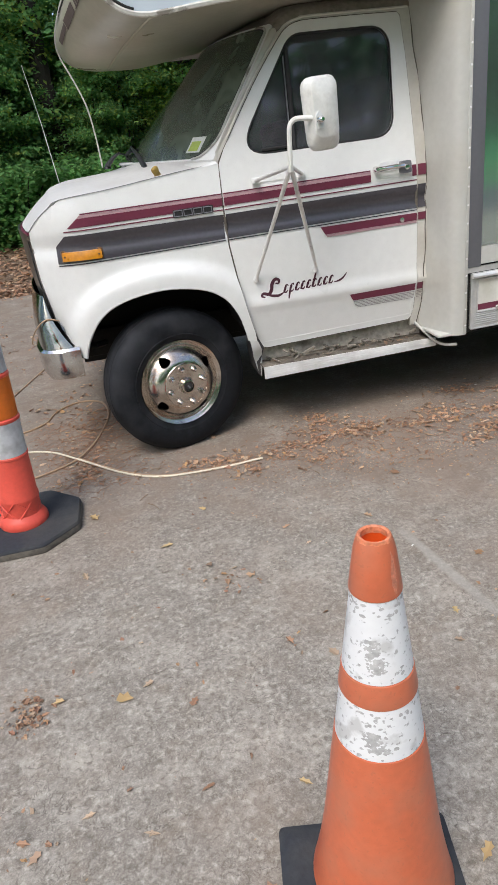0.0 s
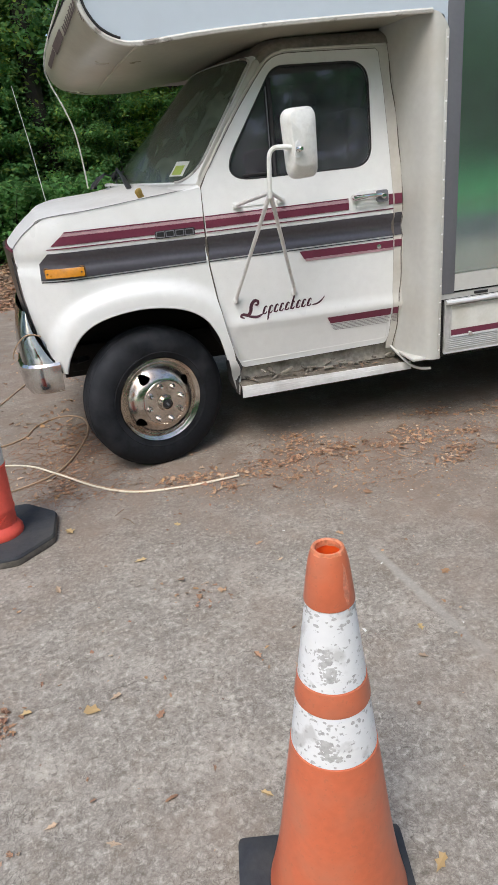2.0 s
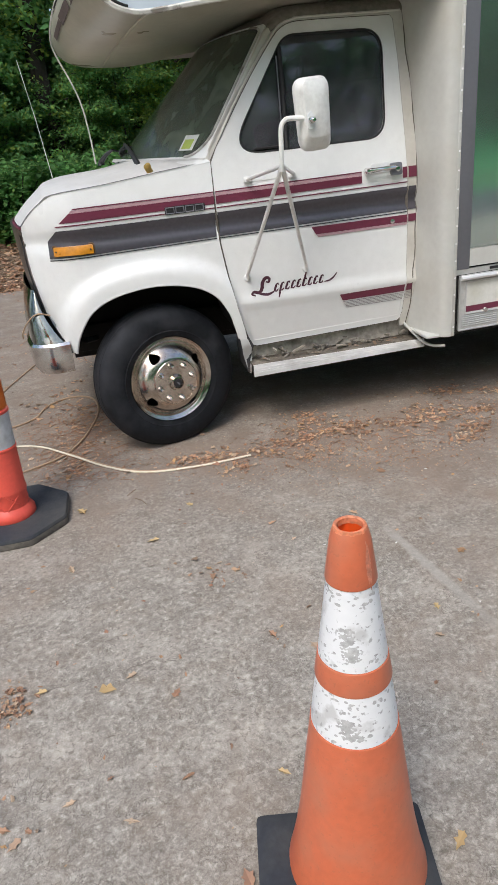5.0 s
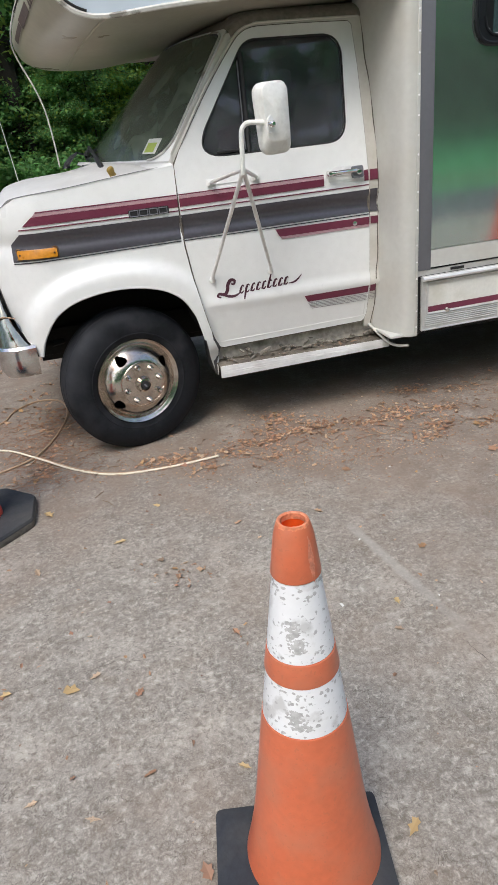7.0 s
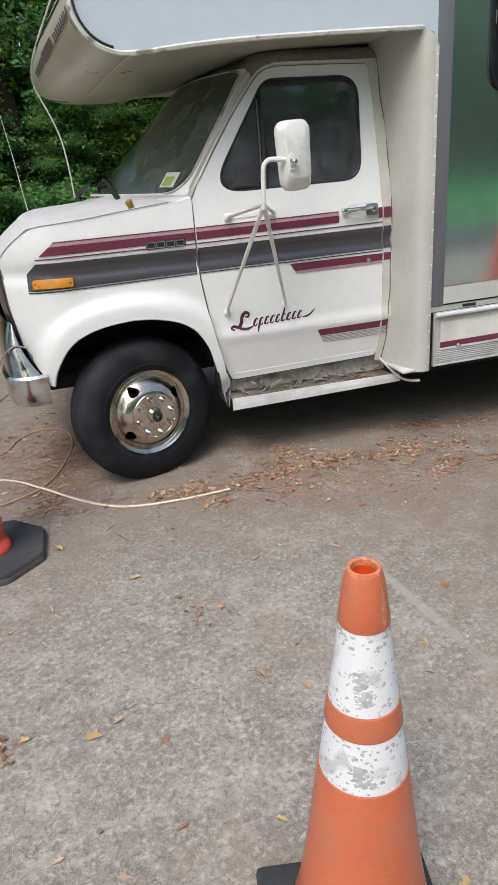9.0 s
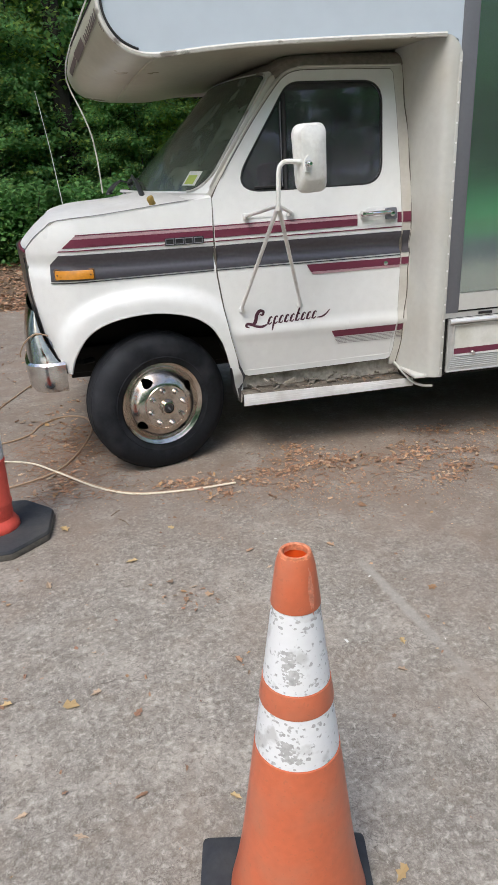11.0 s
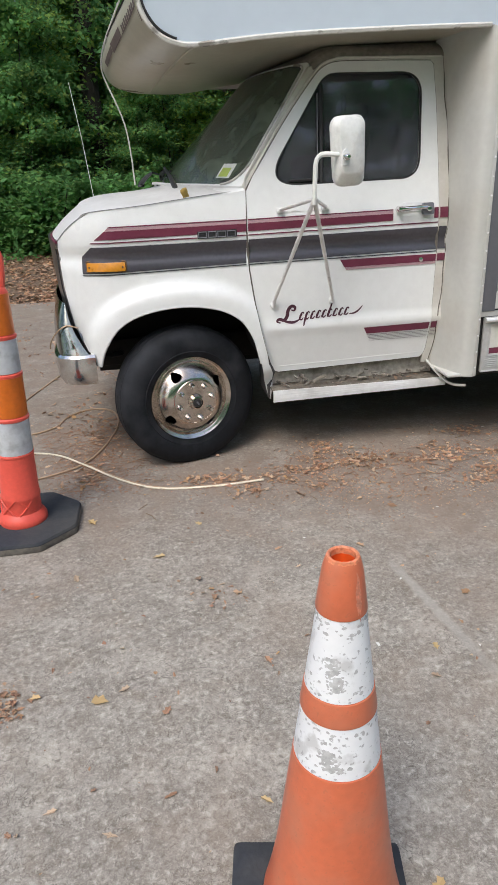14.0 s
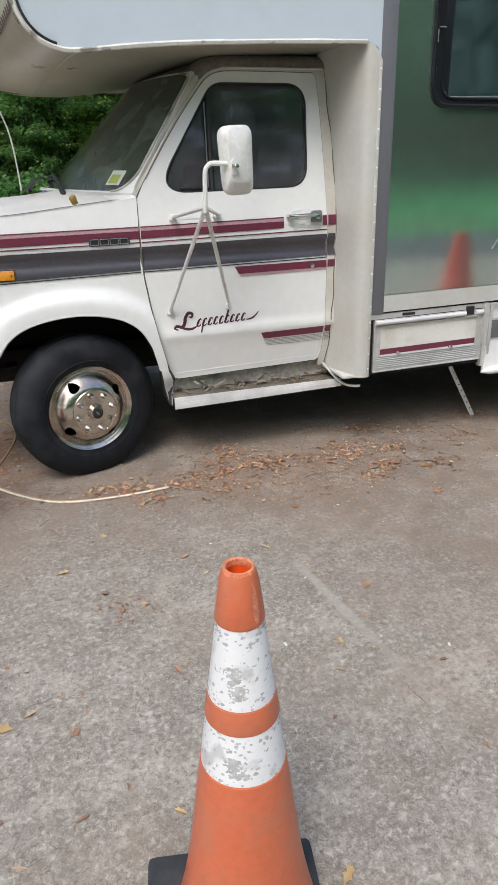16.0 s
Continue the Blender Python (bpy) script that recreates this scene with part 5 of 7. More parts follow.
# ---- ground ----
def ground_material(name, concrete):
    m = bpy.data.materials.new(name)
    m.use_nodes = True
    n, l = m.node_tree.nodes, m.node_tree.links
    b = n["Principled BSDF"]
    co = n.new("ShaderNodeTexCoord")
    def tex(kind, scale, detail=5.0, rough=0.6):
        t = n.new(kind)
        t.inputs["Scale"].default_value = scale
        if kind == "ShaderNodeTexNoise":
            t.inputs["Detail"].default_value, t.inputs["Roughness"].default_value = detail, rough
        l.new(co.outputs["Object"], t.inputs["Vector"])
        return t
    def mixc(fac, a, c, blend="MIX"):
        x = n.new("ShaderNodeMix"); x.data_type = "RGBA"; x.blend_type = blend
        l.new(fac, x.inputs["Factor"])
        for s, k in ((a, "A"), (c, "B")):
            if isinstance(s, tuple):
                x.inputs[k].default_value = (*s, 1)
            else:
                l.new(s, x.inputs[k])
        return x.outputs["Result"]
    def span(src, a, c, lo=0.0, hi=1.0):
        r = n.new("ShaderNodeMapRange")
        for k, v in (("From Min", a), ("From Max", c), ("To Min", lo), ("To Max", hi)):
            r.inputs[k].default_value = v
        l.new(src, r.inputs["Value"])
        return r.outputs[0]
    def mul(a, c):
        x = n.new("ShaderNodeMath"); x.operation = "MULTIPLY"
        l.new(a, x.inputs[0]); l.new(c, x.inputs[1])
        return x.outputs[0]
    if concrete:
        big, mid, fine = tex("ShaderNodeTexNoise", 0.9, 6), tex("ShaderNodeTexNoise", 9.0, 9, 0.78), tex("ShaderNodeTexNoise", 150.0, 5, 0.75)
        stones = tex("ShaderNodeTexVoronoi", 280.0)
        c = mixc(span(mid.outputs["Fac"], 0.35, 0.65), (0.182, 0.164, 0.138), (0.332, 0.306, 0.265))
        c = mixc(span(big.outputs["Fac"], 0.45, 0.70, 0, 0.55), c, (0.165, 0.150, 0.132))
        c = mixc(span(fine.outputs["Fac"], 0.36, 0.49, 0.40, 0.0), c, (0.125, 0.110, 0.092))
        c = mixc(span(fine.outputs["Fac"], 0.52, 0.66, 0, 0.36), c, (0.54, 0.505, 0.45))
        patch = tex("ShaderNodeTexNoise", 3.2, 10, 0.72)
        c = mixc(span(patch.outputs["Fac"], 0.50, 0.66, 0, 0.7), c, (0.43, 0.397, 0.345))
        c = mixc(span(tex("ShaderNodeTexNoise", 4.6, 10, 0.75).outputs["Fac"], 0.50, 0.66, 0, 0.75), c, (0.185, 0.155, 0.120))
        pits = tex("ShaderNodeTexNoise", 54.0, 4, 0.62)
        pits.inputs["Distortion"].default_value = 0.5
        c = mixc(span(pits.outputs["Fac"], 0.33, 0.47, 0.74, 0.0), c, (0.130, 0.113, 0.094))
        c = mixc(span(pits.outputs["Fac"], 0.53, 0.68, 0.0, 0.64), c, (0.51, 0.470, 0.412))
        # worm-like creases between the stones
        worm = tex("ShaderNodeTexNoise", 24.0, 3, 0.62)
        worm.inputs["Distortion"].default_value = 0.8
        off = n.new("ShaderNodeMath"); off.operation = "SUBTRACT"; off.inputs[1].default_value = 0.5
        l.new(worm.outputs["Fac"], off.inputs[0])
        bent = n.new("ShaderNodeMath"); bent.operation = "ABSOLUTE"
        l.new(off.outputs[0], bent.inputs[0])
        crease = span(bent.outputs[0], 0.0, 0.020, 0.8, 0.0)
        c = mixc(mul(crease, span(tex("ShaderNodeTexNoise", 6.0, 4).outputs["Fac"], 0.42, 0.60)), c, (0.085, 0.072, 0.060))
        blot = tex("ShaderNodeTexNoise", 11.0, 5, 0.6)
        c = mixc(span(blot.outputs["Fac"], 0.52, 0.66, 0.0, 0.5), c, (0.165, 0.147, 0.124))
        grain = n.new("ShaderNodeSeparateColor")
        l.new(stones.outputs["Color"], grain.inputs[0])
        c = mixc(span(grain.outputs[0], 0.72, 0.95, 0, 0.20), c, (0.47, 0.435, 0.38))
        c = mixc(span(grain.outputs[1], 0.80, 0.98, 0, 0.20), c, (0.10, 0.085, 0.07))
        # rust-brown dirt washed out from under the vehicle
        sep = n.new("ShaderNodeSeparateXYZ")
        l.new(co.outputs["Object"], sep.inputs[0])
        wob = n.new("ShaderNodeMath"); wob.operation = "MULTIPLY_ADD"
        l.new(tex("ShaderNodeTexNoise", 1.6, 7, 0.65).outputs["Fac"], wob.inputs[0]); wob.inputs[1].default_value = 1.3
        l.new(sep.outputs["Y"], wob.inputs[2])
        east = span(sep.outputs["X"], 0.4, 1.6, 0.0, 1.12)
        reach = n.new("ShaderNodeMath"); reach.operation = "ADD"
        l.new(wob.outputs[0], reach.inputs[0]); l.new(east, reach.inputs[1])
        soil = span(reach.outputs[0], -0.72, 0.42, 0, 0.86)
        patches = span(tex("ShaderNodeTexNoise", 5.0, 8, 0.7).outputs["Fac"], 0.35, 0.62, 0.25, 1)
        c = mixc(mul(soil, patches), c, (0.178, 0.136, 0.106))
        vein = n.new("ShaderNodeTexVoronoi"); vein.feature = "DISTANCE_TO_EDGE"
        vein.inputs["Scale"].default_value = 24.0
        warp = n.new("ShaderNodeVectorMath"); warp.operation = "MULTIPLY_ADD"
        wn2 = tex("ShaderNodeTexNoise", 13.0, 4)
        l.new(wn2.outputs["Color"], warp.inputs[0]); warp.inputs[1].default_value = (0.09, 0.09, 0.09); l.new(co.outputs["Object"], warp.inputs[2])
        l.new(warp.outputs[0], vein.inputs["Vector"])
        fine_crack = span(vein.outputs["Distance"], 0.0, 0.05, 0.55, 0.0)
        where = span(tex("ShaderNodeTexNoise", 17.0, 5).outputs["Fac"], 0.50, 0.62, 0, 1)
        c = mixc(mul(fine_crack, where), c, (0.10, 0.085, 0.066))
        rust = span(tex("ShaderNodeTexNoise", 1.3, 8, 0.7).outputs["Fac"], 0.46, 0.66, 0, 0.45)
        c = mixc(rust, c, (0.25, 0.195, 0.150))
        # pale mortar smeared over an old joint
        joint = n.new("ShaderNodeMath"); joint.operation = "MULTIPLY_ADD"
        l.new(sep.outputs["Y"], joint.inputs[0]); joint.inputs[1].default_value = 0.15
        l.new(sep.outputs["X"], joint.inputs[2])
        ragged = n.new("ShaderNodeMath"); ragged.operation = "MULTIPLY_ADD"
        l.new(tex("ShaderNodeTexNoise", 14.0, 8, 0.75).outputs["Fac"], ragged.inputs[0]); ragged.inputs[1].default_value = 0.034
        l.new(joint.outputs[0], ragged.inputs[2])
        away = n.new("ShaderNodeMath"); away.operation = "SUBTRACT"; away.inputs[1].default_value = 0.5245
        l.new(ragged.outputs[0], away.inputs[0])
        gap = n.new("ShaderNodeMath"); gap.operation = "ABSOLUTE"
        l.new(away.outputs[0], gap.inputs[0])
        smear = mul(span(gap.outputs[0], 0.013, 0.027, 0.62, 0.0), span(sep.outputs["Y"], -1.16, -1.32, 0.0, 1.0))
        c = mixc(mul(smear, span(sep.outputs["Y"], -1.62, -2.05, 1.0, 0.18)), c, (0.330, 0.310, 0.274))
        gain = n.new("ShaderNodeVectorMath"); gain.operation = "MULTIPLY"
        l.new(c, gain.inputs[0]); gain.inputs[1].default_value = (1.125, 1.11, 1.09)
        c = gain.outputs[0]
        bh, bd = pits, 0.45
        b.inputs["Roughness"].default_value = 0.9
    else:
        big, mid = tex("ShaderNodeTexNoise", 1.5, 6), tex("ShaderNodeTexNoise", 25.0, 6, 0.7)
        c = mixc(span(mid.outputs["Fac"], 0.35, 0.65), (0.09, 0.06, 0.04), (0.24, 0.165, 0.11))
        c = mixc(span(big.outputs["Fac"], 0.45, 0.65, 0, 0.6), c, (0.12, 0.085, 0.055))
        bh, bd = mid, 0.9
        b.inputs["Roughness"].default_value = 0.95
    l.new(c, b.inputs["Base Color"])
    bp = n.new("ShaderNodeBump")
    bp.inputs["Strength"].default_value, bp.inputs["Distance"].default_value = bd, 0.004
    l.new(bh.outputs["Fac"], bp.inputs["Height"]); l.new(bp.outputs[0], b.inputs["Normal"])
    return m


CONCRETE = ground_material("worn_concrete", True)
EARTH = ground_material("leafy_forest_soil", False)
GRASS_SOIL = material("lawn", (0.030, 0.22, 0.062), 0.9, vary=0.3, big=0.6, fine=15)

def bank(y):
    return 0.085 * min(6.0, max(0.0, y - 6.2)) + 0.055 * min(30.0, max(0.0, -15.0 - y))


bm = bmesh.new()
bmesh.ops.create_grid(bm, x_segments=60, y_segments=160, size=1)
for v in bm.verts:
    v.co = Vector((v.co.x * abs(v.co.x) * 400, v.co.y * abs(v.co.y) * 400, -0.035))
    v.co.z += bank(v.co.y) - (0.3 if v.co.y < -16 else 0.0)
part("ground", bm, EARTH, None, "brown earth under the trees", kind="structure")
slab_edge = [(x, 5.95 + 0.12 * math.sin(x * 1.7) + 0.07 * math.sin(x * 4.1)) for x in [-14 + 0.5 * k for k in range(57)]]
poly = [(-14, -11.8), (14, -11.8)] + slab_edge[::-1]
part("driveway", sheet(poly, lambda x, y: (x, y, 0.0), step=0.5, thick=0.08, way=(0, 0, -1)), CONCRETE, None, "worn grey concrete driveway with dirt stains", kind="structure", smooth=0)
bm = sheet([(-60, -70), (60, -70), (60, -11.82), (-60, -11.82)], lambda x, y: (x, y, bank(y) - 0.012 + 0.012 * math.sin(x * 0.7) * math.sin(y * 0.5)), step=2.5, thick=0)
ASPHALT = material("grey_asphalt", (0.085, 0.087, 0.094), 0.85, vary=0.2, big=0.8, fine=60, bump=0.4, bump_scale=90)
part("road", sheet([(-60, -11.80)] + [(-60 + 3 * k, -7.6 + 0.10 * math.sin(k * 1.3)) for k in range(41)] + [(60, -11.80)], lambda x, y: (x, y, 0.005), step=1.5, thick=0.03, way=(0, 0, -1)), ASPHALT, None, "dark asphalt lane between driveway and lawn", kind="structure", smooth=0)
part("lawn", bm, GRASS_SOIL, None, "green lawn beside the driveway", kind="structure")


# hairline cracks
CRACK = material("dark_crack", (0.14, 0.12, 0.10), 0.95)
for line in [[(-0.69, -1.73), (-0.47, -1.72), (-0.29, -1.7), (-0.14, -1.7), (0.03, -1.68), (0.17, -1.67)], [(0.98, -1.51), (1.22, -1.5), (1.51, -1.49)], [(0.735, -1.86), (0.757, -1.95), (0.80, -2.16), (0.85, -2.40), (0.89, -2.62)]]:
    along_x = abs(line[-1][0] - line[0][0]) > abs(line[-1][1] - line[0][1])
    bm = bmesh.new()
    prs = []
    for i, q in enumerate(smooth_line(line, 14)):
        o = 0.012 * noise.noise(Vector((i * 0.7, line[0][0] * 9, 0)))
        w = max(0.0, 0.0022 * noise.noise(Vector((i * 0.33, 3, line[0][1]))) + 0.0004)
        side = Vector((0, 1)) if along_x else Vector((1, 0))
        a, b = q + side * (o - w), q + side * (o + w)
        prs.append([bm.verts.new((a.x, a.y, 0.0025)), bm.verts.new((b.x, b.y, 0.0025))])
    for a, b in zip(prs, prs[1:]):
        if (a[1].co - a[0].co).length + (b[1].co - b[0].co).length > 1e-5:
            bm.faces.new([a[0], b[0], b[1], a[1]])
    bmesh.ops.recalc_face_normals(bm, faces=bm.faces[:])
    part("crack", bm, CRACK, None, "hairline crack in the concrete", kind="structure", smooth=0)


# ---- fallen leaves ----
def leaf_material(name, colors, trans=0.0, rough=0.6, clump=2.0, swing=0.2):
    m = bpy.data.materials.new(name)
    m.use_nodes = True
    n, l = m.node_tree.nodes, m.node_tree.links
    b = n["Principled BSDF"]
    geo = n.new("ShaderNodeNewGeometry")
    info = n.new("ShaderNodeObjectInfo")
    add = n.new("ShaderNodeMath"); add.operation = "ADD"
    l.new(geo.outputs["Random Per Island"], add.inputs[0]); l.new(info.outputs["Random"], add.inputs[1])
    fr = n.new("ShaderNodeMath"); fr.operation = "FRACT"
    l.new(add.outputs[0], fr.inputs[0])
    ramp = n.new("ShaderNodeValToRGB")
    e = ramp.color_ramp.elements
    for k, c in enumerate(colors):
        p = k / (len(colors) - 1)
        el = e[k] if k < 2 and len(colors) == 2 else (e[0] if k == 0 else e[-1] if k == len(colors) - 1 else e.new(p))
        el.position = p
        el.color = (*c, 1)
    l.new(fr.outputs[0], ramp.inputs["Fac"])
    co = n.new("ShaderNodeTexCoord")
    nz = n.new("ShaderNodeTexNoise")
    nz.inputs["Scale"].default_value, nz.inputs["Detail"].default_value = clump, 3
    l.new(co.outputs["Object"], nz.inputs["Vector"])
    mr = n.new("ShaderNodeMapRange")
    for k, val in (("From Min", 0.35), ("From Max", 0.65), ("To Min", 1 - swing), ("To Max", 1 + swing)):
        mr.inputs[k].default_value = val
    l.new(nz.outputs["Fac"], mr.inputs["Value"])
    sc = n.new("ShaderNodeVectorMath"); sc.operation = "SCALE"
    l.new(ramp.outputs["Color"], sc.inputs[0]); l.new(mr.outputs[0], sc.inputs["Scale"])
    l.new(sc.outputs[0], b.inputs["Base Color"])
    b.inputs["Roughness"].default_value = rough
    b.inputs["Specular IOR Level"].default_value = 0.25
    if trans:
        tr = n.new("ShaderNodeBsdfTranslucent")
        l.new(sc.outputs[0], tr.inputs["Color"])
        mx = n.new("ShaderNodeMixShader"); mx.inputs[0].default_value = trans
        l.new(b.outputs[0], mx.inputs[1]); l.new(tr.outputs[0], mx.inputs[2])
        l.new(mx.outputs[0], n["Material Output"].inputs["Surface"])
    return m


DEAD = leaf_material("dead_leaves", [(0.310, 0.169, 0.111), (0.481, 0.285, 0.172), (0.206, 0.118, 0.080), (0.550, 0.365, 0.223), (0.332, 0.169, 0.109), (0.570, 0.427, 0.294), (0.149, 0.095, 0.067), (0.436, 0.248, 0.147), (0.263, 0.154, 0.099), (0.504, 0.305, 0.142)], 0.1)
MOULD = leaf_material("grey_leaf_mould", [(0.13, 0.10, 0.08), (0.22, 0.18, 0.14), (0.09, 0.065, 0.05), (0.30, 0.25, 0.19), (0.17, 0.12, 0.085), (0.36, 0.22, 0.13)], 0.05)
CHIPS = material("pale_paint_chips", (0.62, 0.61, 0.57), 0.6)
rng = random.Random(7)
LEAF2D = [(0, -0.5), (0.10, -0.38), (0.34, -0.30), (0.22, -0.08), (0.40, 0.12), (0.16, 0.20), (0.0, 0.52), (-0.16, 0.20), (-0.40, 0.12), (-0.22, -0.08), (-0.34, -0.30), (-0.10, -0.38)]


def leaf_geometry(r, size, curl):
    """A lobed leaf round its midrib, curled: verts and faces at the origin."""
    sx, cut = r.uniform(0.55, 0.95), r.random()
    vs = [(0, y * size, 0) for y in (-0.45, -0.1, 0.25)]
    fs = []
    for x, y in LEAF2D:
        x, y = x * size * sx * r.uniform(0.8, 1.15), y * size * r.uniform(0.88, 1.1)
        vs.append((x, y, curl * size * (abs(x) / size * 1.5 + 0.35 * (y / size) ** 2) * r.uniform(0.5, 1.3)))
    n = len(LEAF2D)
    mid = {0: 0, 1: 0, 2: 0, 3: 1, 4: 1, 5: 2, 6: 2, 7: 2, 8: 1, 9: 1, 10: 0, 11: 0}
    for k in range(n):
        a, b2 = 3 + k, 3 + (k + 1) % n
        fs.append((mid[k], a, b2))
        if mid[k] != mid[(k + 1) % n]:
            fs.append((mid[k], b2, mid[(k + 1) % n]))
    return vs, fs


def flake_geometry(r, size, curl):
    """A broken piece of leaf: an uneven rounded outline, slightly cupped."""
    n = r.randint(8, 12)
    sx = r.uniform(0.28, 0.85)
    vs, ph = [(0, 0, size * r.uniform(0.0, 0.12))], r.uniform(0, 6.28)
    for k in range(n):
        a = ph + 2 * math.pi * (k + r.uniform(-0.3, 0.3)) / n
        q = size * 0.5 * (r.uniform(0.85, 1.35) if r.random() < 0.35 else r.uniform(0.40, 0.85))
        x, y = q * math.cos(a), q * math.sin(a) * sx
        vs.append((x, y, curl * size * (0.9 * abs(y) / size + r.uniform(-0.12, 0.35))))
    return vs, [(0, 1 + k, 1 + (k + 1) % n) for k in range(n)]


def strew(name, spots, mat, label, size=(0.025, 0.055), z=0.004, seed=1):
    r = random.Random(seed)
    V, F = [], []
    for x, y in spots:
        s0 = size[0] + (size[1] - size[0]) * r.random() ** 1.6
        vs, fs = (flake_geometry if r.random() < 0.5 or s0 < 0.016 else leaf_geometry)(r, s0, r.uniform(0.05, 0.45))
        m = Matrix.Translation((x, y, z + bank(y) + r.uniform(0, 0.006))) @ Euler((r.gauss(0, 0.24), r.gauss(0, 0.24), r.uniform(0, 6.28))).to_matrix().to_4x4()
        s = len(V)
        V += [tuple(m @ Vector(v)) for v in vs]
        F += [tuple(s + i for i in f) for f in fs]
    return mesh_part(name, V, F, mat, None, label, "stuff", "leaves")


def cluster(r, cx, cy, sx, sy, n):
    return [(r.gauss(cx, sx), r.gauss(cy, sy)) for _ in range(n)]


# small drifts with bare concrete between them
DRIFTS = ((0.68, 0.08), (0.74, -0.02), (0.64, -0.10), (0.98, -0.17), (0.88, -0.20), (0.80, -0.22), (1.38, -0.10), (1.34, -0.30), (1.20, -0.27), (0.93, -0.31), (0.66, -0.24), (0.51, -0.27), (0.36, -0.30), (0.22, -0.44), (0.59, -0.45), (1.53, -0.48), (1.41, -0.58), (1.79, -0.54), (1.68, -0.27), (1.92, -0.02), (1.62, 0.08), (2.18, -0.22), (2.45, 0.05), (2.62, -0.12), (-0.02, -0.26), (0.13, -0.28), (1.46, -0.20))
spots = []
for cx, cy in DRIFTS:
    spots += cluster(rng, cx, cy, 0.062, 0.034, rng.randint(18, 46))
    spots += cluster(rng, cx, cy, 0.13, 0.07, 9)
spots += cluster(rng, 1.0, -0.30, 0.5, 0.20, 70) + cluster(rng, 2.0, -0.28, 0.45, 0.28, 110)
strew("leaf_litter", spots, DEAD, "curled brown dead leaves swept against the motorhome", (0.010, 0.046), seed=2)
spots = []
for cx, cy, sx, sy, n in ((-0.70, 0.20, 0.10, 0.22, 14), (-0.62, 0.75, 0.12, 0.25, 18), (-0.85, 0.95, 0.16, 0.2, 12), (-0.65, -0.05, 0.09, 0.12, 8), (-0.95, 2.2, 0.4, 1.2, 45), (-1.0, 4.0, 0.6, 1.2, 70)):
    for qx, qy in cluster(rng, cx, cy, sx, sy, n):
        spots += cluster(rng, qx, qy, 0.05, 0.04, rng.randint(2, 12))
strew("leaf_litter", spots, DEAD, "dead leaves scattered on the concrete past the nose", (0.010, 0.050), seed=3)
strew("leaf_litter", [(rng.uniform(-4.5, 1.2), 5.75 + 5.2 * rng.random() ** 1.2) for _ in range(9000)], DEAD, "thick layer of brown leaves at the wood's edge", (0.05, 0.12), z=-0.02, seed=4)
spots = [(0.43 + 0.95 * rng.random() ** 0.9, rng.uniform(0.0, 0.12)) for _ in range(130)]
strew("leaf_litter", spots, MOULD, "leaf mould and twigs lying along the step", (0.010, 0.038), z=0.401, seed=5)
bits = []
flakes = []
for cx, cy in DRIFTS:
    flakes += cluster(rng, cx, cy, 0.075, 0.045, rng.randint(14, 46))
for cx, cy, sx, sy, n in ((1.0, -0.45, 0.45, 0.20, 60), (-0.55, 0.25, 0.14, 0.3, 190), (0.95, -0.58, 0.16, 0.08, 70), (1.9, -0.45, 0.5, 0.25, 60)):
    flakes += cluster(rng, cx, cy, sx, sy, n)
strew("leaf_litter", flakes, DEAD, "broken tan and brown leaves scattered in drifts", (0.008, 0.032), z=0.003, seed=12)
for cx, cy in DRIFTS:
    bits += cluster(rng, cx, cy, 0.09, 0.06, 70)
for cx, cy, sx, sy, n in ((0.75, -0.32, 0.36, 0.20, 800), (1.4, -0.32, 0.5, 0.22, 700), (0.95, -0.60, 0.30, 0.14, 900), (1.5, -0.62, 0.3, 0.16, 350), (0.62, -0.46, 0.14, 0.10, 260), (-0.7, 0.4, 0.2, 0.45, 800), (0.1, -0.30, 0.3, 0.07, 300), (2.3, -0.2, 0.4, 0.3, 450), (0.9, -0.65, 0.5, 0.2, 500), (-0.45, 0.1, 0.25, 0.25, 400)):
    bits += cluster(rng, cx, cy, sx, sy, n)
strew("leaf_litter", bits, DEAD, "crumbled brown leaf fragments on the concrete", (0.004, 0.016), z=0.002, seed=9)
strew("leaf_litter", [(rng.uniform(-1.6, 2.8), rng.uniform(-2.9, 0.3)) for _ in range(420)], DEAD, "small brown leaf scraps spread over the concrete", (0.005, 0.026), z=0.002, seed=6)
strew("leaf_litter", cluster(rng, -0.77, -1.76, 0.035, 0.045, 110) + cluster(rng, -0.03, -1.31, 0.07, 0.04, 34) + cluster(rng, -0.74, -2.2, 0.04, 0.05, 10), DEAD, "crumbled leaf scraps on the concrete", (0.008, 0.036), z=0.002, seed=8)
V, F = [], []
for k in range(20):
    x, y, a, s = rng.uniform(0.2, 2.6), rng.uniform(-1.9, 0.2), rng.uniform(0, 6.3), rng.uniform(0.004, 0.011)
    b0 = len(V)
    for u, v in ((-1, -0.5), (1, -0.4), (0.8, 0.5), (-0.9, 0.4)):
        V.append((x + s * (u * math.cos(a) - v * math.sin(a)), y + s * (u * math.sin(a) + v * math.cos(a)), 0.004))
    F.append((b0, b0 + 1, b0 + 2, b0 + 3))
mesh_part("paint_chips", V, F, CHIPS, None, "small pale paint chips on the concrete", "stuff", "chips")
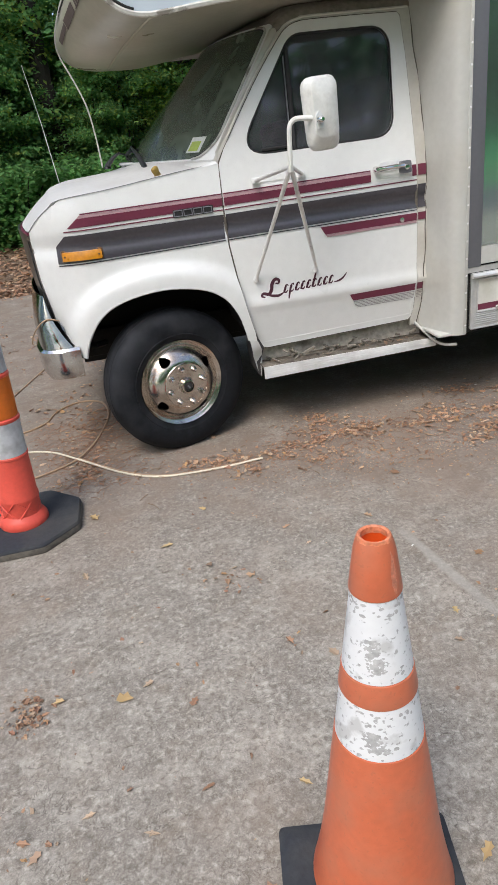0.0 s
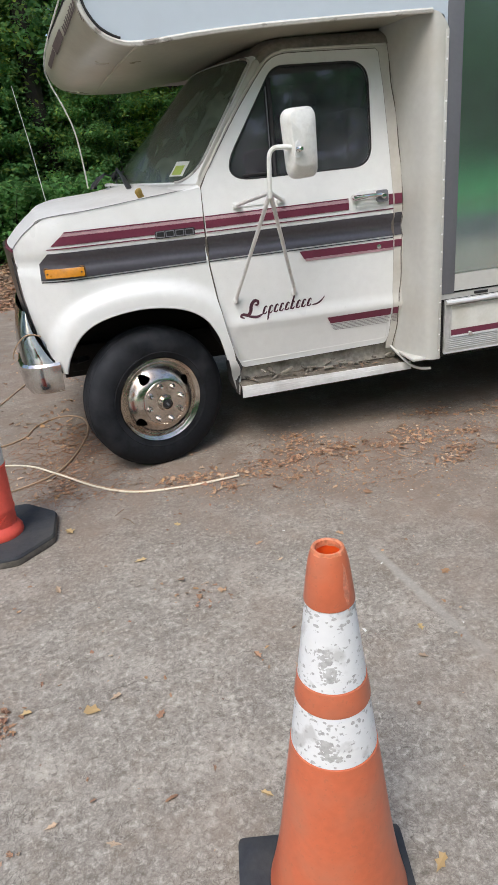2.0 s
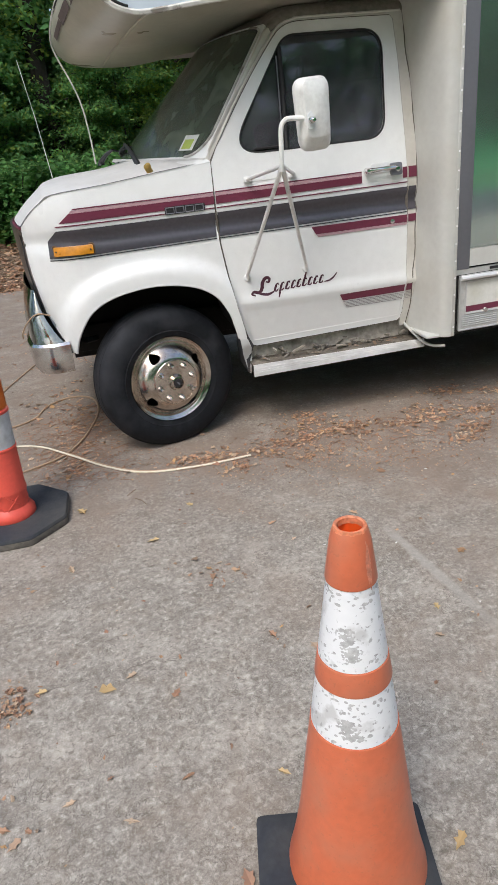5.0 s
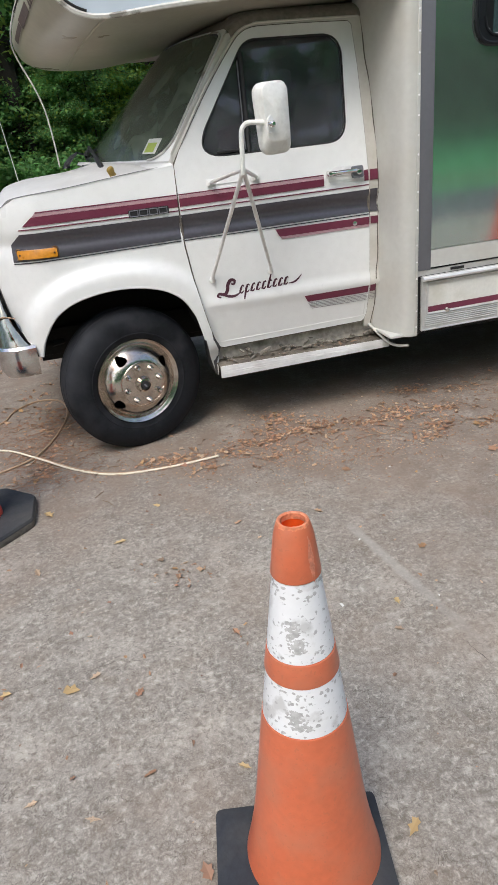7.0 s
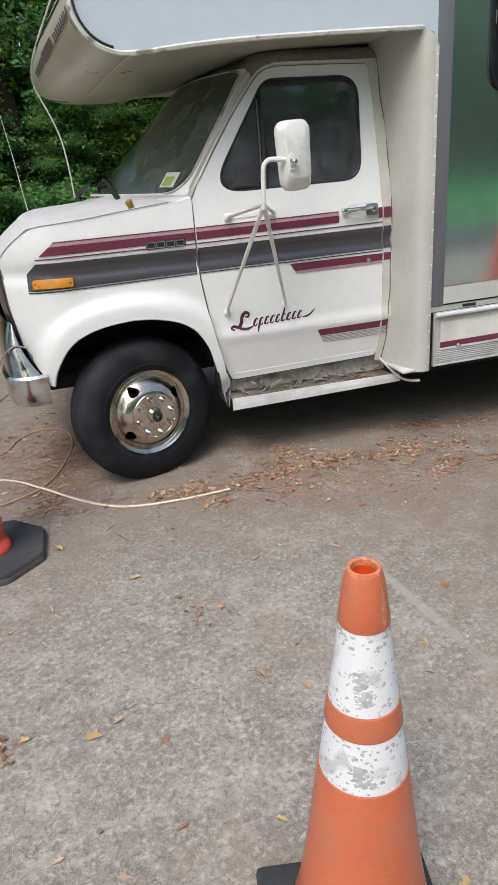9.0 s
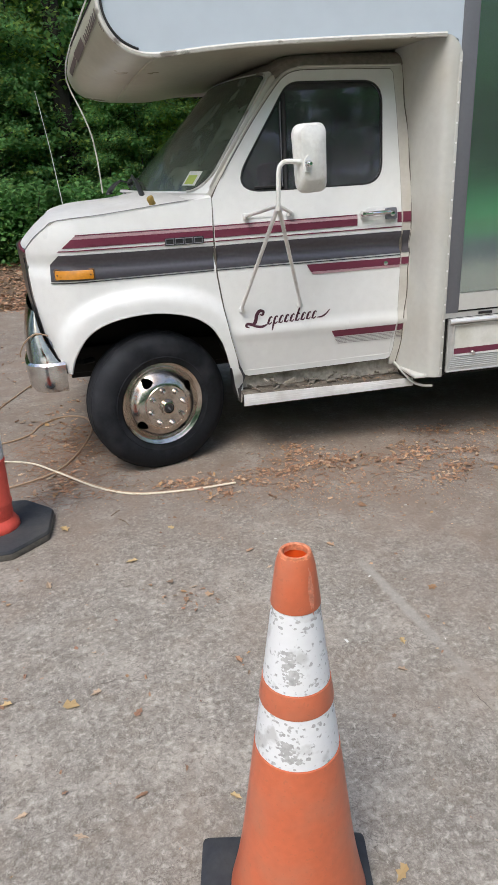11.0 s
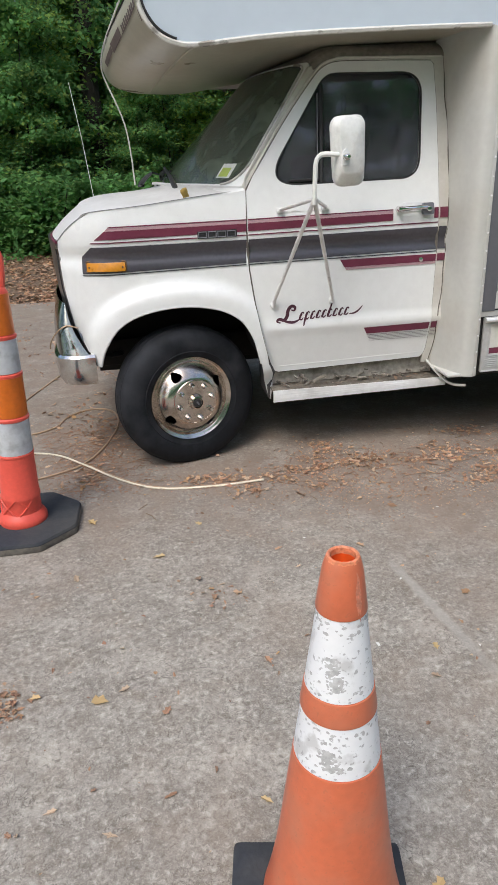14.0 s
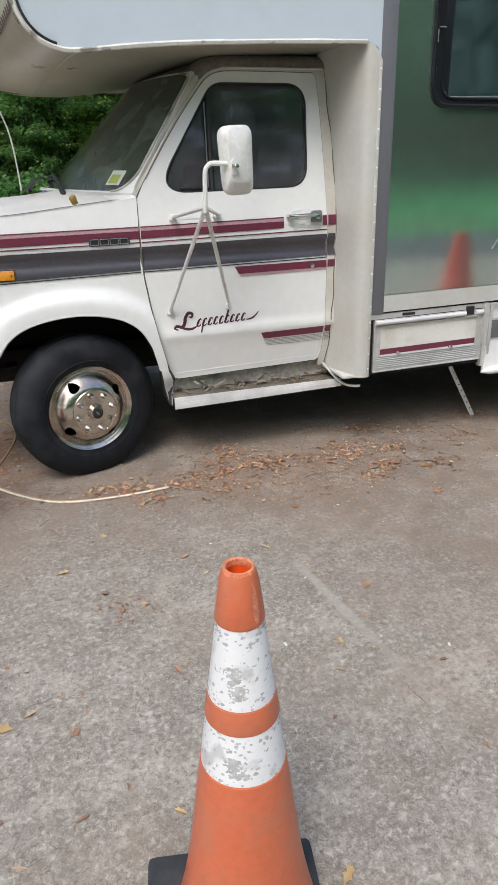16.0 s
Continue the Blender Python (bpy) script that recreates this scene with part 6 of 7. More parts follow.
# twigs
V = bmesh.new()
for k in range(90):
    x, y, a, s = rng.uniform(-1.0, 2.7), min(0.2, rng.gauss(-0.2, 0.28)), rng.uniform(0, 6.3), 0.012 + 0.04 * rng.random() ** 3
    tube([(x - s * math.cos(a), y - s * math.sin(a), 0.004), (x + 0.1 * s, y + 0.08 * s, 0.007), (x + s * math.cos(a), y + s * math.sin(a), 0.005)], 0.0016, 4, V)
part("twigs", V, material("dry_twig", (0.23, 0.16, 0.10), 0.9, vary=0.3), None, "dry twigs and stems on the concrete", kind="stuff", category="twigs")

# dry pine straw in drifts
V = bmesh.new()
for cx, cy, sx, sy, n in ((-0.62, 0.05, 0.14, 0.22, 330), (-0.72, 0.45, 0.16, 0.2, 240), (-0.52, 0.55, 0.08, 0.3, 160), (0.75, -0.28, 0.30, 0.12, 150), (1.5, -0.25, 0.4, 0.16, 130), (0.05, -0.29, 0.2, 0.05, 60), (-0.45, -0.12, 0.18, 0.1, 70), (2.3, -0.1, 0.3, 0.2, 50)):
    for k in range(n):
        x, y, a, s = rng.gauss(cx, sx), rng.gauss(cy, sy), rng.uniform(0, 6.3), rng.uniform(0.012, 0.045)
        w = rng.uniform(-0.3, 0.3) * s
        tube([(x - s * math.cos(a), y - s * math.sin(a), 0.004), (x - w * math.sin(a), y + w * math.cos(a), 0.008), (x + s * math.cos(a), y + s * math.sin(a), 0.004)], 0.0009, 3, V)
part("pine_straw", V, material("red_brown_straw", (0.27, 0.135, 0.075), 0.8, vary=0.35, big=9), None, "dry red-brown pine straw in drifts on the concrete", kind="stuff", category="straw")

# single leaves that lie apart
TAN_LEAF = leaf_material("tan_yellow_leaf", [(0.47, 0.33, 0.15), (0.54, 0.40, 0.21), (0.44, 0.285, 0.12)], 0.1)
for k, (x, y, s) in enumerate([(-0.581, -0.602, 0.055), (-0.272, -0.975, 0.055), (-0.614, -1.073, 0.055), (-0.479, -1.781, 0.050), (-0.401, -1.75, 0.035), (-0.267, -1.867, 0.040), (-0.685, -1.736, 0.035), (-0.271, -2.168, 0.028), (-0.585, -2.162, 0.032), (-0.715, -2.238, 0.040), (-0.747, -2.191, 0.035), (-0.426, -2.255, 0.030), (-0.398, -2.449, 0.045), (-0.170, -2.47, 0.046), (-0.019, -2.23, 0.036), (-0.24, -1.717, 0.030), (0.079, -1.708, 0.038), (0.893, -1.48, 0.045), (0.607, -1.068, 0.045), (1.201, -0.442, 0.050), (0.656, -1.751, 0.032), (0.199, -1.804, 0.045), (0.325, -2.52, 0.048), (1.62, -0.85, 0.05), (0.599, -1.883, 0.032), (0.25, -1.02, 0.036), (-0.08, -0.72, 0.04), (0.87, -0.75, 0.045), (1.05, -2.2, 0.045), (0.95, -1.95, 0.03)]):
    r = random.Random(40 + k)
    vs, fs = (flake_geometry if k % 4 == 3 else leaf_geometry)(r, s * 1.15, r.uniform(0.10, 0.40))
    yellow = k in (0, 1, 3, 6, 14, 20, 22, 26)
    ob = mesh_part("fallen_leaf", vs, fs, TAN_LEAF if yellow else DEAD, None, "single tan-yellow leaf lying on the concrete" if yellow else "single curled brown leaf lying on the concrete", "", "leaf", "single leaves on the concrete")
    ob.matrix_basis = Matrix.Translation((x, y, 0.004)) @ Euler((r.uniform(-0.1, 0.1), r.uniform(-0.1, 0.1), r.uniform(0, 6.28))).to_matrix().to_4x4()
bm = bmesh.new()
pod = [(-0.004, 0.0015), (-0.002, 0.007), (0.0, 0.010), (0.007, 0.013), (0.014, 0.014), (0.024, 0.012), (0.034, 0.013), (0.046, 0.010), (0.055, 0.004)]
grid(lambda i, j: Vector((pod[i][1] * math.cos(2 * math.pi * j / 9) * (1 + 0.12 * math.sin(3 * j + i)), pod[i][1] * 0.6 * math.sin(2 * math.pi * j / 9), -pod[i][0])), len(pod), 9, bm, closed_v=True)
tube([(0.004, 0, -0.052), (0.022, -0.004, -0.062), (0.040, -0.004, -0.058)], 0.0016, 5, bm)
bmesh.ops.recalc_face_normals(bm, faces=bm.faces[:])
ob = part("fallen_leaf", bm, material("curled_yellow_leaf", (0.40, 0.27, 0.06), 0.6, vary=0.4, big=40, fine=120, dirt=(0.20, 0.12, 0.04), dirt_amount=0.7, dirt_scale=60), None, "curled yellow leaf caught beside the wiper", category="leaf")
ob.matrix_basis = Matrix.Translation((0.006, 0.030, 1.468)) @ Euler((0.40, -0.45, 0.2)).to_matrix().to_4x4() @ Matrix.Diagonal((1.4, 1.4, 1.25, 1))

# cables on the ground
def ground_cable(name, pts, r, mat, label):
    part(name, tube(smooth_line([(x, y, r + z) for x, y, z in pts], 7), r, 7), mat, None, label, category="cable")
ground_cable("cable", [(0.302, -0.335, 0.004), (0.05, -0.345, 0.0), (-0.241, -0.309, 0.0), (-0.45, -0.16, 0.0), (-0.676, 0.088, 0.01), (-0.85, 0.29, 0.0), (-1.05, 0.36, 0.0), (-1.3, 0.30, 0.0)], 0.0055, WIRE_PALE, "pale flat cable lying on the concrete")
ground_cable("cable", [(0.302, -0.322, 0.004), (0.05, -0.330, 0.0), (-0.235, -0.294, 0.0), (-0.44, -0.146, 0.0), (-0.67, 0.10, 0.01)], 0.0038, WIRE, "tan cable running beside the pale one")
ground_cable("cable", [(-1.35, -0.10, 0.0), (-1.05, -0.08, 0.0), (-0.80, 0.02, 0.0), (-0.66, 0.13, 0.006), (-0.56, 0.40, 0.0), (-0.50, 0.75, 0.0), (-0.55, 1.02, 0.0), (-0.70, 1.10, 0.0), (-0.85, 0.98, 0.0), (-0.92, 0.78, 0.0), (-1.1, 0.68, 0.0), (-1.35, 0.8, 0.0), (-1.25, 1.3, 0.0), (-1.05, 2.0, 0.0), (-0.85, 2.6, 0.0)], 0.0062, WIRE, "tan extension cable coiled on the concrete")


# ---- traffic cone ----
cone = thing("traffic_cone", "faded orange traffic cone with two scuffed white reflective collars", "traffic cone", (0.078, -2.505, 0))
cone.rotation_euler = (0, radians(0.7), 0)
def cone_r(z):
    return 0.0335 + (0.914 - z) * 0.1225 + 0.012 * max(0.0, (0.26 - z) / 0.22) ** 2.2
COLLARS = ((0.637, 0.804), (0.471, 0.585))
prof = [(cone_r(z), z) for z in (0.035, 0.05, 0.07, 0.09, 0.11, 0.13, 0.16, 0.19, 0.22, 0.25, 0.40)]
for z0, z1 in COLLARS[::-1]:
    prof += [(cone_r(z0), z0 - 0.004), (cone_r(z0) - 0.0005, z0 - 0.001), (cone_r(z0) - 0.0045, z0), (cone_r(z1) - 0.0045, z1), (cone_r(z1) - 0.0005, z1 + 0.001), (cone_r(z1), z1 + 0.004)]
prof += [(cone_r(0.86), 0.86), (cone_r(0.885) - 0.0004, 0.885), (cone_r(0.898) - 0.0020, 0.898), (0.0305, 0.907), (0.0282, 0.911)]
body = part("cone_body", lathe(prof, 56), ORANGE, cone)
part("cone_inside", lathe([(0.0240, 0.903), (cone_r(0.85) - 0.012, 0.85), (cone_r(0.8) - 0.012, 0.80), (cone_r(0.5) - 0.012, 0.50), (0, 0.48)], 40), ORANGE_IN, body)
SCUFFED = material("grey_worn_sheeting", (0.47, 0.47, 0.465), 0.6, vary=0.25, big=40, fine=120)
cr = random.Random(17)
for z0, z1 in COLLARS:
    r0, r1 = cone_r(z0) - 0.0020, cone_r(z1) - 0.0020
    col = part("reflective_collar", lathe([(r0 - 0.002, z0 + 0.0005), (r0, z0 + 0.0015), (r1, z1 - 0.0015), (r1 - 0.002, z1 - 0.0005)], 64), COLLAR, cone, "white reflective collar with grey scuffs")
    # scuffs: flakes rubbed away along the edges and in one broad patch
    bm = bmesh.new()
    spots = []
    for k in range(95):
        edge = cr.random()
        f = 0.97 - abs(cr.gauss(0, 0.07)) if edge < 0.40 else 0.03 + abs(cr.gauss(0, 0.06)) if edge < 0.66 else cr.uniform(0.05, 0.95)
        spots.append((cr.uniform(0, 6.283), f, cr.uniform(0.0012, 0.0042)))
    for k in range(120):
        u, w = cr.uniform(-1, 1), cr.uniform(-1, 1)
        spots.append((radians(244) + 0.27 * u - 0.10 * w, (0.36 if z0 > 0.6 else 0.36) + 0.19 * w, cr.uniform(0.0012, 0.0056 - 0.003 * abs(u))))
    for a0, f, s in spots:
        f = min(0.975, max(0.025, f))
        n, ring = 7, []
        zc, rc = z0 + (z1 - z0) * f, r0 + (r1 - r0) * f
        for q in range(n):
            b0 = 2 * math.pi * q / n
            e = s * cr.uniform(0.6, 1.3)
            z = min(z1 - 0.002, max(z0 + 0.002, zc + e * math.sin(b0)))
            rr = r0 + (r1 - r0) * (z - z0) / (z1 - z0) + 0.00035
            a = a0 + 1.3 * e * math.cos(b0) / rc
            ring.append(bm.verts.new((rr * math.cos(a), rr * math.sin(a), z)))
        bm.faces.new(ring)
    bmesh.ops.recalc_face_normals(bm, faces=bm.faces[:])
    part("scuff_layer", bm, SCUFFED, col, "grey scuff marks", kind="stuff")
# paler streak down the side of the tip
bm = bmesh.new()
prs = []
for k in range(22):
    z = 0.800 + 0.094 * k / 21
    w = 0.20 * math.sin(math.pi * (k + 0.4) / 22) * (0.75 + 0.5 * noise.noise(Vector((k * 0.6, 2, 0))))
    a0 = radians(297) + 0.05 * noise.noise(Vector((k * 0.25, 7, 0)))
    rr = cone_r(z) + 0.0004 - (0.0012 if z > 0.888 else 0.0)
    prs.append([bm.verts.new((rr * math.cos(a0 + w * e), rr * math.sin(a0 + w * e), z)) for e in (-1, -0.33, 0.33, 1)])
for a, b in zip(prs, prs[1:]):
    for k in range(3):
        bm.faces.new([a[k], a[k + 1], b[k + 1], b[k]])
bmesh.ops.recalc_face_normals(bm, faces=bm.faces[:])
part("rub_mark", bm, material("pale_streak_pvc", (0.63, 0.225, 0.135), 0.38, vary=0.25, big=60, fine=220), body, "pale streak")
bm = sheet(rounded([(-0.198, -0.198), (0.198, -0.198), (0.198, 0.198), (-0.198, 0.198)], 0.02, 4), lambda x, y: (x, y, 0.036 - 0.012 * max(0, (max(abs(x), abs(y)) - 0.173) / 0.025)), step=0.03, thick=0.0)
bmesh.ops.recalc_face_normals(bm, faces=bm.faces[:])
ext = bmesh.ops.extrude_face_region(bm, geom=bm.faces[:])
for v in [g for g in ext["geom"] if isinstance(g, bmesh.types.BMVert)]:
    v.co.z = 0.0
bmesh.ops.recalc_face_normals(bm, faces=bm.faces[:])
part("cone_base", moved(bm, Matrix.Translation((-0.04, -0.07, 0)) @ pose(0, 0, 0, 0, 0, -10)), BASE_RUBBER, cone, "black rubber cone base")
def rim_at(i, j):
    a = 2 * math.pi * i / 56
    rag = 0.0022 * noise.noise(Vector((math.cos(a) * 3.2, math.sin(a) * 3.2, 5))) + 0.0010 * noise.noise(Vector((math.cos(a) * 11, math.sin(a) * 11, 2)))
    rr, z = ((0.0309 + 0.3 * rag, 0.9062 + rag), (0.0286, 0.9125), (0.0262, 0.9136 + 0.5 * rag), (0.0228 + 0.4 * rag, 0.9112), (0.0224 + 0.4 * rag, 0.9000))[j]
    return (rr * math.cos(a), rr * math.sin(a), z)
bm = grid(rim_at, 56, 5, closed_u=True)
bmesh.ops.recalc_face_normals(bm, faces=bm.faces[:])
part("worn_rim", bm, material("pale_worn_pvc", (0.66, 0.235, 0.12), 0.55, vary=0.3, big=60, fine=200, dirt=(0.62, 0.16, 0.06), dirt_amount=0.8, dirt_scale=45), cone)
far_cone = thing("traffic_cone", "plain red-orange traffic cone beside the box body", "traffic cone", (3.93, -2.92, 0), "traffic cones")
part("cone_body", lathe([(0.235, 0.03), (0.22, 0.05), (0.175, 0.30), (0.13, 0.58), (0.075, 0.88), (0.06, 0.93), (0.05, 0.93), (0.07, 0.85)], 40), RED_TUBE, far_cone)
part("cone_base", block((-0.27, -0.27, 0.0), (0.27, 0.27, 0.034), 0.012), BASE_RUBBER, far_cone)
tagged(cone, group="traffic cones")

# ---- channelizer post on a rubber base ----
post = thing("channelizer_post", "red and orange channelizer post with grey bands, black rubber base", "channelizer", (-0.897, -0.575, 0))
OCT = rounded([(0.245, 0.13), (0.245, -0.10), (0.10, -0.24), (-0.10, -0.24), (-0.245, -0.10), (-0.245, 0.13), (-0.10, 0.27), (0.10, 0.27)], 0.02, 3)
bm = bmesh.new()
rings = [[bm.verts.new((p.x * s, p.y * s, z)) for p in OCT] for s, z in ((1.025, 0.0), (1.04, 0.006), (1.04, 0.036), (1.015, 0.046), (0.5, 0.052))]
for a, b in zip(rings, rings[1:]):
    for k in range(len(OCT)):
        bm.faces.new([a[k], a[(k + 1) % len(OCT)], b[(k + 1) % len(OCT)], b[k]])
bm.faces.new(rings[-1]); bm.faces.new(rings[0][::-1])
part("rubber_base", bm, BASE_RUBBER, post, "black octagonal rubber base", smooth=25)
bm = bmesh.new()
rings = [[bm.verts.new((p.x * s, p.y * s, z)) for p in OCT] for s, z in ((1.036, 0.001), (1.044, 0.006), (1.044, 0.024), (1.040, 0.031))]
for a, b in zip(rings, rings[1:]):
    for k in range(len(OCT)):
        bm.faces.new([a[k], a[(k + 1) % len(OCT)], b[(k + 1) % len(OCT)], b[k]])
part("worn_edge", bm, material("soil_caked_rubber", (0.13, 0.118, 0.100), 0.95, vary=0.35, big=14, fine=70, bump=0.6, bump_scale=60, dirt=(0.055, 0.05, 0.045), dirt_amount=0.8, dirt_scale=18), post, "soil-caked lower edge")
TUBE = [(0.108, 0.046), (0.112, 0.055), (0.110, 0.075), (0.100, 0.09), (0.088, 0.105), (0.086, 0.16), (0.090, 0.175), (0.090, 0.185), (0.086, 0.195), (0.082, 0.372), (0.085, 0.376), (0.085, 0.384), (0.080, 0.388), (0.078, 0.535), (0.084, 0.540), (0.084, 0.550), (0.077, 0.555), (0.074, 0.724), (0.079, 0.729), (0.079, 0.739), (0.072, 0.744), (0.069, 0.882), (0.074, 0.887), (0.074, 0.897), (0.066, 0.902), (0.061, 1.070), (0.050, 1.086), (0.030, 1.094), (0.0, 1.096)]
TUBE = [(r0, 0.046 + (z0 - 0.046) * 1.045) for r0, z0 in TUBE]
LEAN = Matrix.Translation((0, 0, 0.046)) @ pose(0, 0, 0, 0, 2.6, 0) @ Matrix.Translation((0, 0, -0.046))
part("post_tube", moved(lathe(TUBE, 40), LEAN), RED_TUBE, post)
for z0, z1, r0, r1, mt in ((0.388, 0.537, 0.082, 0.080, SHEET_GREY), (0.557, 0.727, 0.079, 0.0765, ORANGE_SHEET), (0.746, 0.884, 0.0745, 0.0715, SHEET_GREY), (0.904, 1.066, 0.0685, 0.063, ORANGE_SHEET)):
    z0, z1 = 0.046 + (z0 - 0.046) * 1.045, 0.046 + (z1 - 0.046) * 1.045
    part("band", moved(lathe([(r0 - 0.001, z0), (r0, z0 + 0.001), (r1, z1 - 0.001), (r1 - 0.001, z1)], 40), LEAN), mt, post)
part("grab_loop", moved(tube(smooth_line([(0.035, 0, 1.12), (0.046, 0, 1.20), (0.042, 0, 1.27), (0, 0, 1.295), (-0.042, 0, 1.27), (-0.046, 0, 1.20), (-0.035, 0, 1.12)], 5), 0.014, 8), LEAN), RED_TUBE, post)
for a in range(0, 360, 60):
    for d in (-26, 26):
        q = [(0.089 * math.cos(radians(a + d * k)), 0.089 * math.sin(radians(a + d * k)), 0.105 + 0.04 * (k + 1)) for k in (-1, -0.5, 0, 0.5, 1)]
        part("cross_rib", tube(q, 0.0035, 5), RED_TUBE, post)


# ---- the wood ----
GREEN = leaf_material("green_leaves", [(0.105, 0.235, 0.095), (0.14, 0.30, 0.105), (0.11, 0.25, 0.10), (0.26, 0.37, 0.095), (0.10, 0.22, 0.092)], 0.60, 0.85, 0.6, 0.62)
GREEN_BRIGHT = leaf_material("bright_green_leaves", [(0.12, 0.30, 0.095), (0.15, 0.345, 0.10), (0.12, 0.275, 0.095), (0.22, 0.38, 0.10)], 0.55, 0.8, 1.2, 0.45)
GREEN_SPRAY = leaf_material("fresh_green_leaves", [(0.11, 0.26, 0.085), (0.14, 0.31, 0.09), (0.12, 0.265, 0.095), (0.28, 0.38, 0.075)], 0.58, 0.8, 1.4, 0.5)


def foliage(name, r, clumps, per, size, mat, parent, spread=0.35, droop=0.4):
    """Leaves round clump centres, each a folded lobed blade."""
    c = np.array(clumps)
    rs = np.random.RandomState(r.randint(0, 10 ** 6))
    n = len(c) * per
    centre = np.repeat(c[:, :3], per, 0) + rs.normal(0, 1, (n, 3)) * np.repeat(c[:, 3:4], per, 0) * (spread, spread, spread * 0.38)
    s = size * rs.uniform(0.6, 1.4, n) * np.repeat(rs.uniform(0.6, 1.2, len(c)), per)
    az, tilt, rollv = rs.uniform(0, 6.283, n), rs.normal(-droop, 0.40, n), rs.normal(0, 0.38, n)
    fwd = np.stack([np.cos(az) * np.cos(tilt), np.sin(az) * np.cos(tilt), np.sin(tilt)], 1)
    right = np.stack([-np.sin(az), np.cos(az), 0 * az], 1)
    up = np.cross(right, fwd) * -1
    side = right * np.cos(rollv)[:, None] + up * np.sin(rollv)[:, None]
    nrm = np.cross(fwd, side)
    shape = [(0, 0, 0), (0.45, 0.42, 0.06), (0.30, 0.62, 0.06), (0.0, 1.0, -0.04), (-0.30, 0.62, 0.06), (-0.45, 0.42, 0.06), (0, 0.5, -0.03)]
    pts = np.stack([centre + s[:, None] * (x * side * 0.85 + y * fwd + z * nrm) for x, y, z in shape], 1).reshape(-1, 3)
    base = (np.arange(n) * 7)[:, None]
    tri = np.concatenate([base + t for t in ((0, 1, 6), (1, 2, 6), (2, 3, 6), (3, 4, 6), (4, 5, 6), (5, 0, 6))], 1).reshape(-1, 3)
    me = bpy.data.meshes.new(name)
    me.vertices.add(len(pts)); me.vertices.foreach_set("co", pts.ravel())
    me.loops.add(tri.size); me.loops.foreach_set("vertex_index", tri.ravel())
    me.polygons.add(len(tri)); me.polygons.foreach_set("loop_start", np.arange(0, tri.size, 3)); me.polygons.foreach_set("loop_total", np.full(len(tri), 3))
    me.update(); me.validate()
    me.materials.append(mat)
    ob = new(name, me)
    ob.parent = parent
    return ob


def tree(r, height, crown_low, radius, per, size, mat, label, trunk=0.14):
    t = thing("tree", label, "tree", group="trees round the driveway")
    lean = r.uniform(-0.3, 0.3)
    spine = smooth_line([(0, 0, -0.1), (lean * 0.3, 0.1, height * 0.3), (lean, r.uniform(-0.3, 0.3), height * 0.65), (lean * 1.2, 0, height * 0.97)], 4)
    part("trunk", tube(spine, [trunk * (1.15 - 1.0 * k / (len(spine) - 1)) for k in range(len(spine))], 9), BARK, t)
    clumps = []
    for k in range(16):
        h = crown_low + (height - crown_low) * (k + r.random()) / 16
        a = k * 2.4 + r.uniform(-0.4, 0.4)
        q = (h - crown_low) / (height - crown_low)
        ln = radius * (1.05 - 0.75 * q) * r.uniform(0.7, 1.15)
        b0 = Vector((lean * h / height, 0, h))
        tip = b0 + Vector((math.cos(a) * ln, math.sin(a) * ln, ln * r.uniform(0.05, 0.45)))
        mid = b0.lerp(tip, 0.5) + Vector((0, 0, 0.08 * ln))
        part("limb", tube([b0, mid, tip], [trunk * 0.35, trunk * 0.2, 0.01], 5), BARK, t)
        for j in range(7):
            p = b0.lerp(tip, 0.3 + 0.75 * j / 6) + Vector((r.gauss(0, 0.16), r.gauss(0, 0.16), r.gauss(0, 0.12))) * ln
            clumps.append((p.x, p.y, p.z, r.uniform(0.5, 1.2)))
    foliage("crown", r, clumps, per, size, mat, t, 0.24)
    return t


def shrub(r, radius, height, per, size, mat, label):
    t = thing("shrub", label, "shrub", group="shrubs at the wood's edge")
    clumps = []
    for k in range(9):
        a, tilt = k * 0.7 + r.uniform(-0.3, 0.3), r.uniform(0.1, 0.7)
        tip = Vector((math.cos(a) * radius * tilt, math.sin(a) * radius * tilt, height * r.uniform(0.55, 1.0)))
        part("stem", tube([(0, 0, -0.05), tip * 0.5 + Vector((0, 0, 0.1 * height)), tip], [0.02, 0.013, 0.004], 5), BARK, t)
        for j in range(6):
            p = tip * (0.25 + 0.8 * j / 5)
            clumps.append((p.x + r.gauss(0, 0.22) * radius, p.y + r.gauss(0, 0.22) * radius, max(0.08, p.z + r.gauss(0, 0.08) * height), r.uniform(0.4, 0.9)))
    foliage("leaves", r, clumps, per, size, mat, t, 0.26, 0.25)
    return t


r = random.Random(21)
PROTO = [tree(r, 9.5, 1.3, 3.0, 95, 0.125, GREEN, "tall leafy tree in the dark wood", 0.13), tree(r, 7.5, 0.8, 2.6, 95, 0.115, GREEN, "leafy young tree in the wood", 0.09), tree(r, 11.5, 2.2, 3.4, 95, 0.13, GREEN, "tall broad-leaved tree with a dark trunk", 0.18)]
SAPLING = tree(r, 4.6, 0.7, 1.25, 85, 0.085, GREEN_SPRAY, "slender sapling with sprays of fresh leaves", 0.03)
# brighter yellow-green leaf colour paints in patches of sunlight
SUNLIT = tree(r, 4.8, 3.0, 0.75, 26, 0.10, leaf_material("sun_painted_leaves", [(0.24, 0.40, 0.07), (0.34, 0.46, 0.08), (0.17, 0.34, 0.08), (0.42, 0.50, 0.10)], 0.6, 0.7, 1.4, 0.4), "slender tree with sunlight painted into its yellow-green leaves", 0.025)
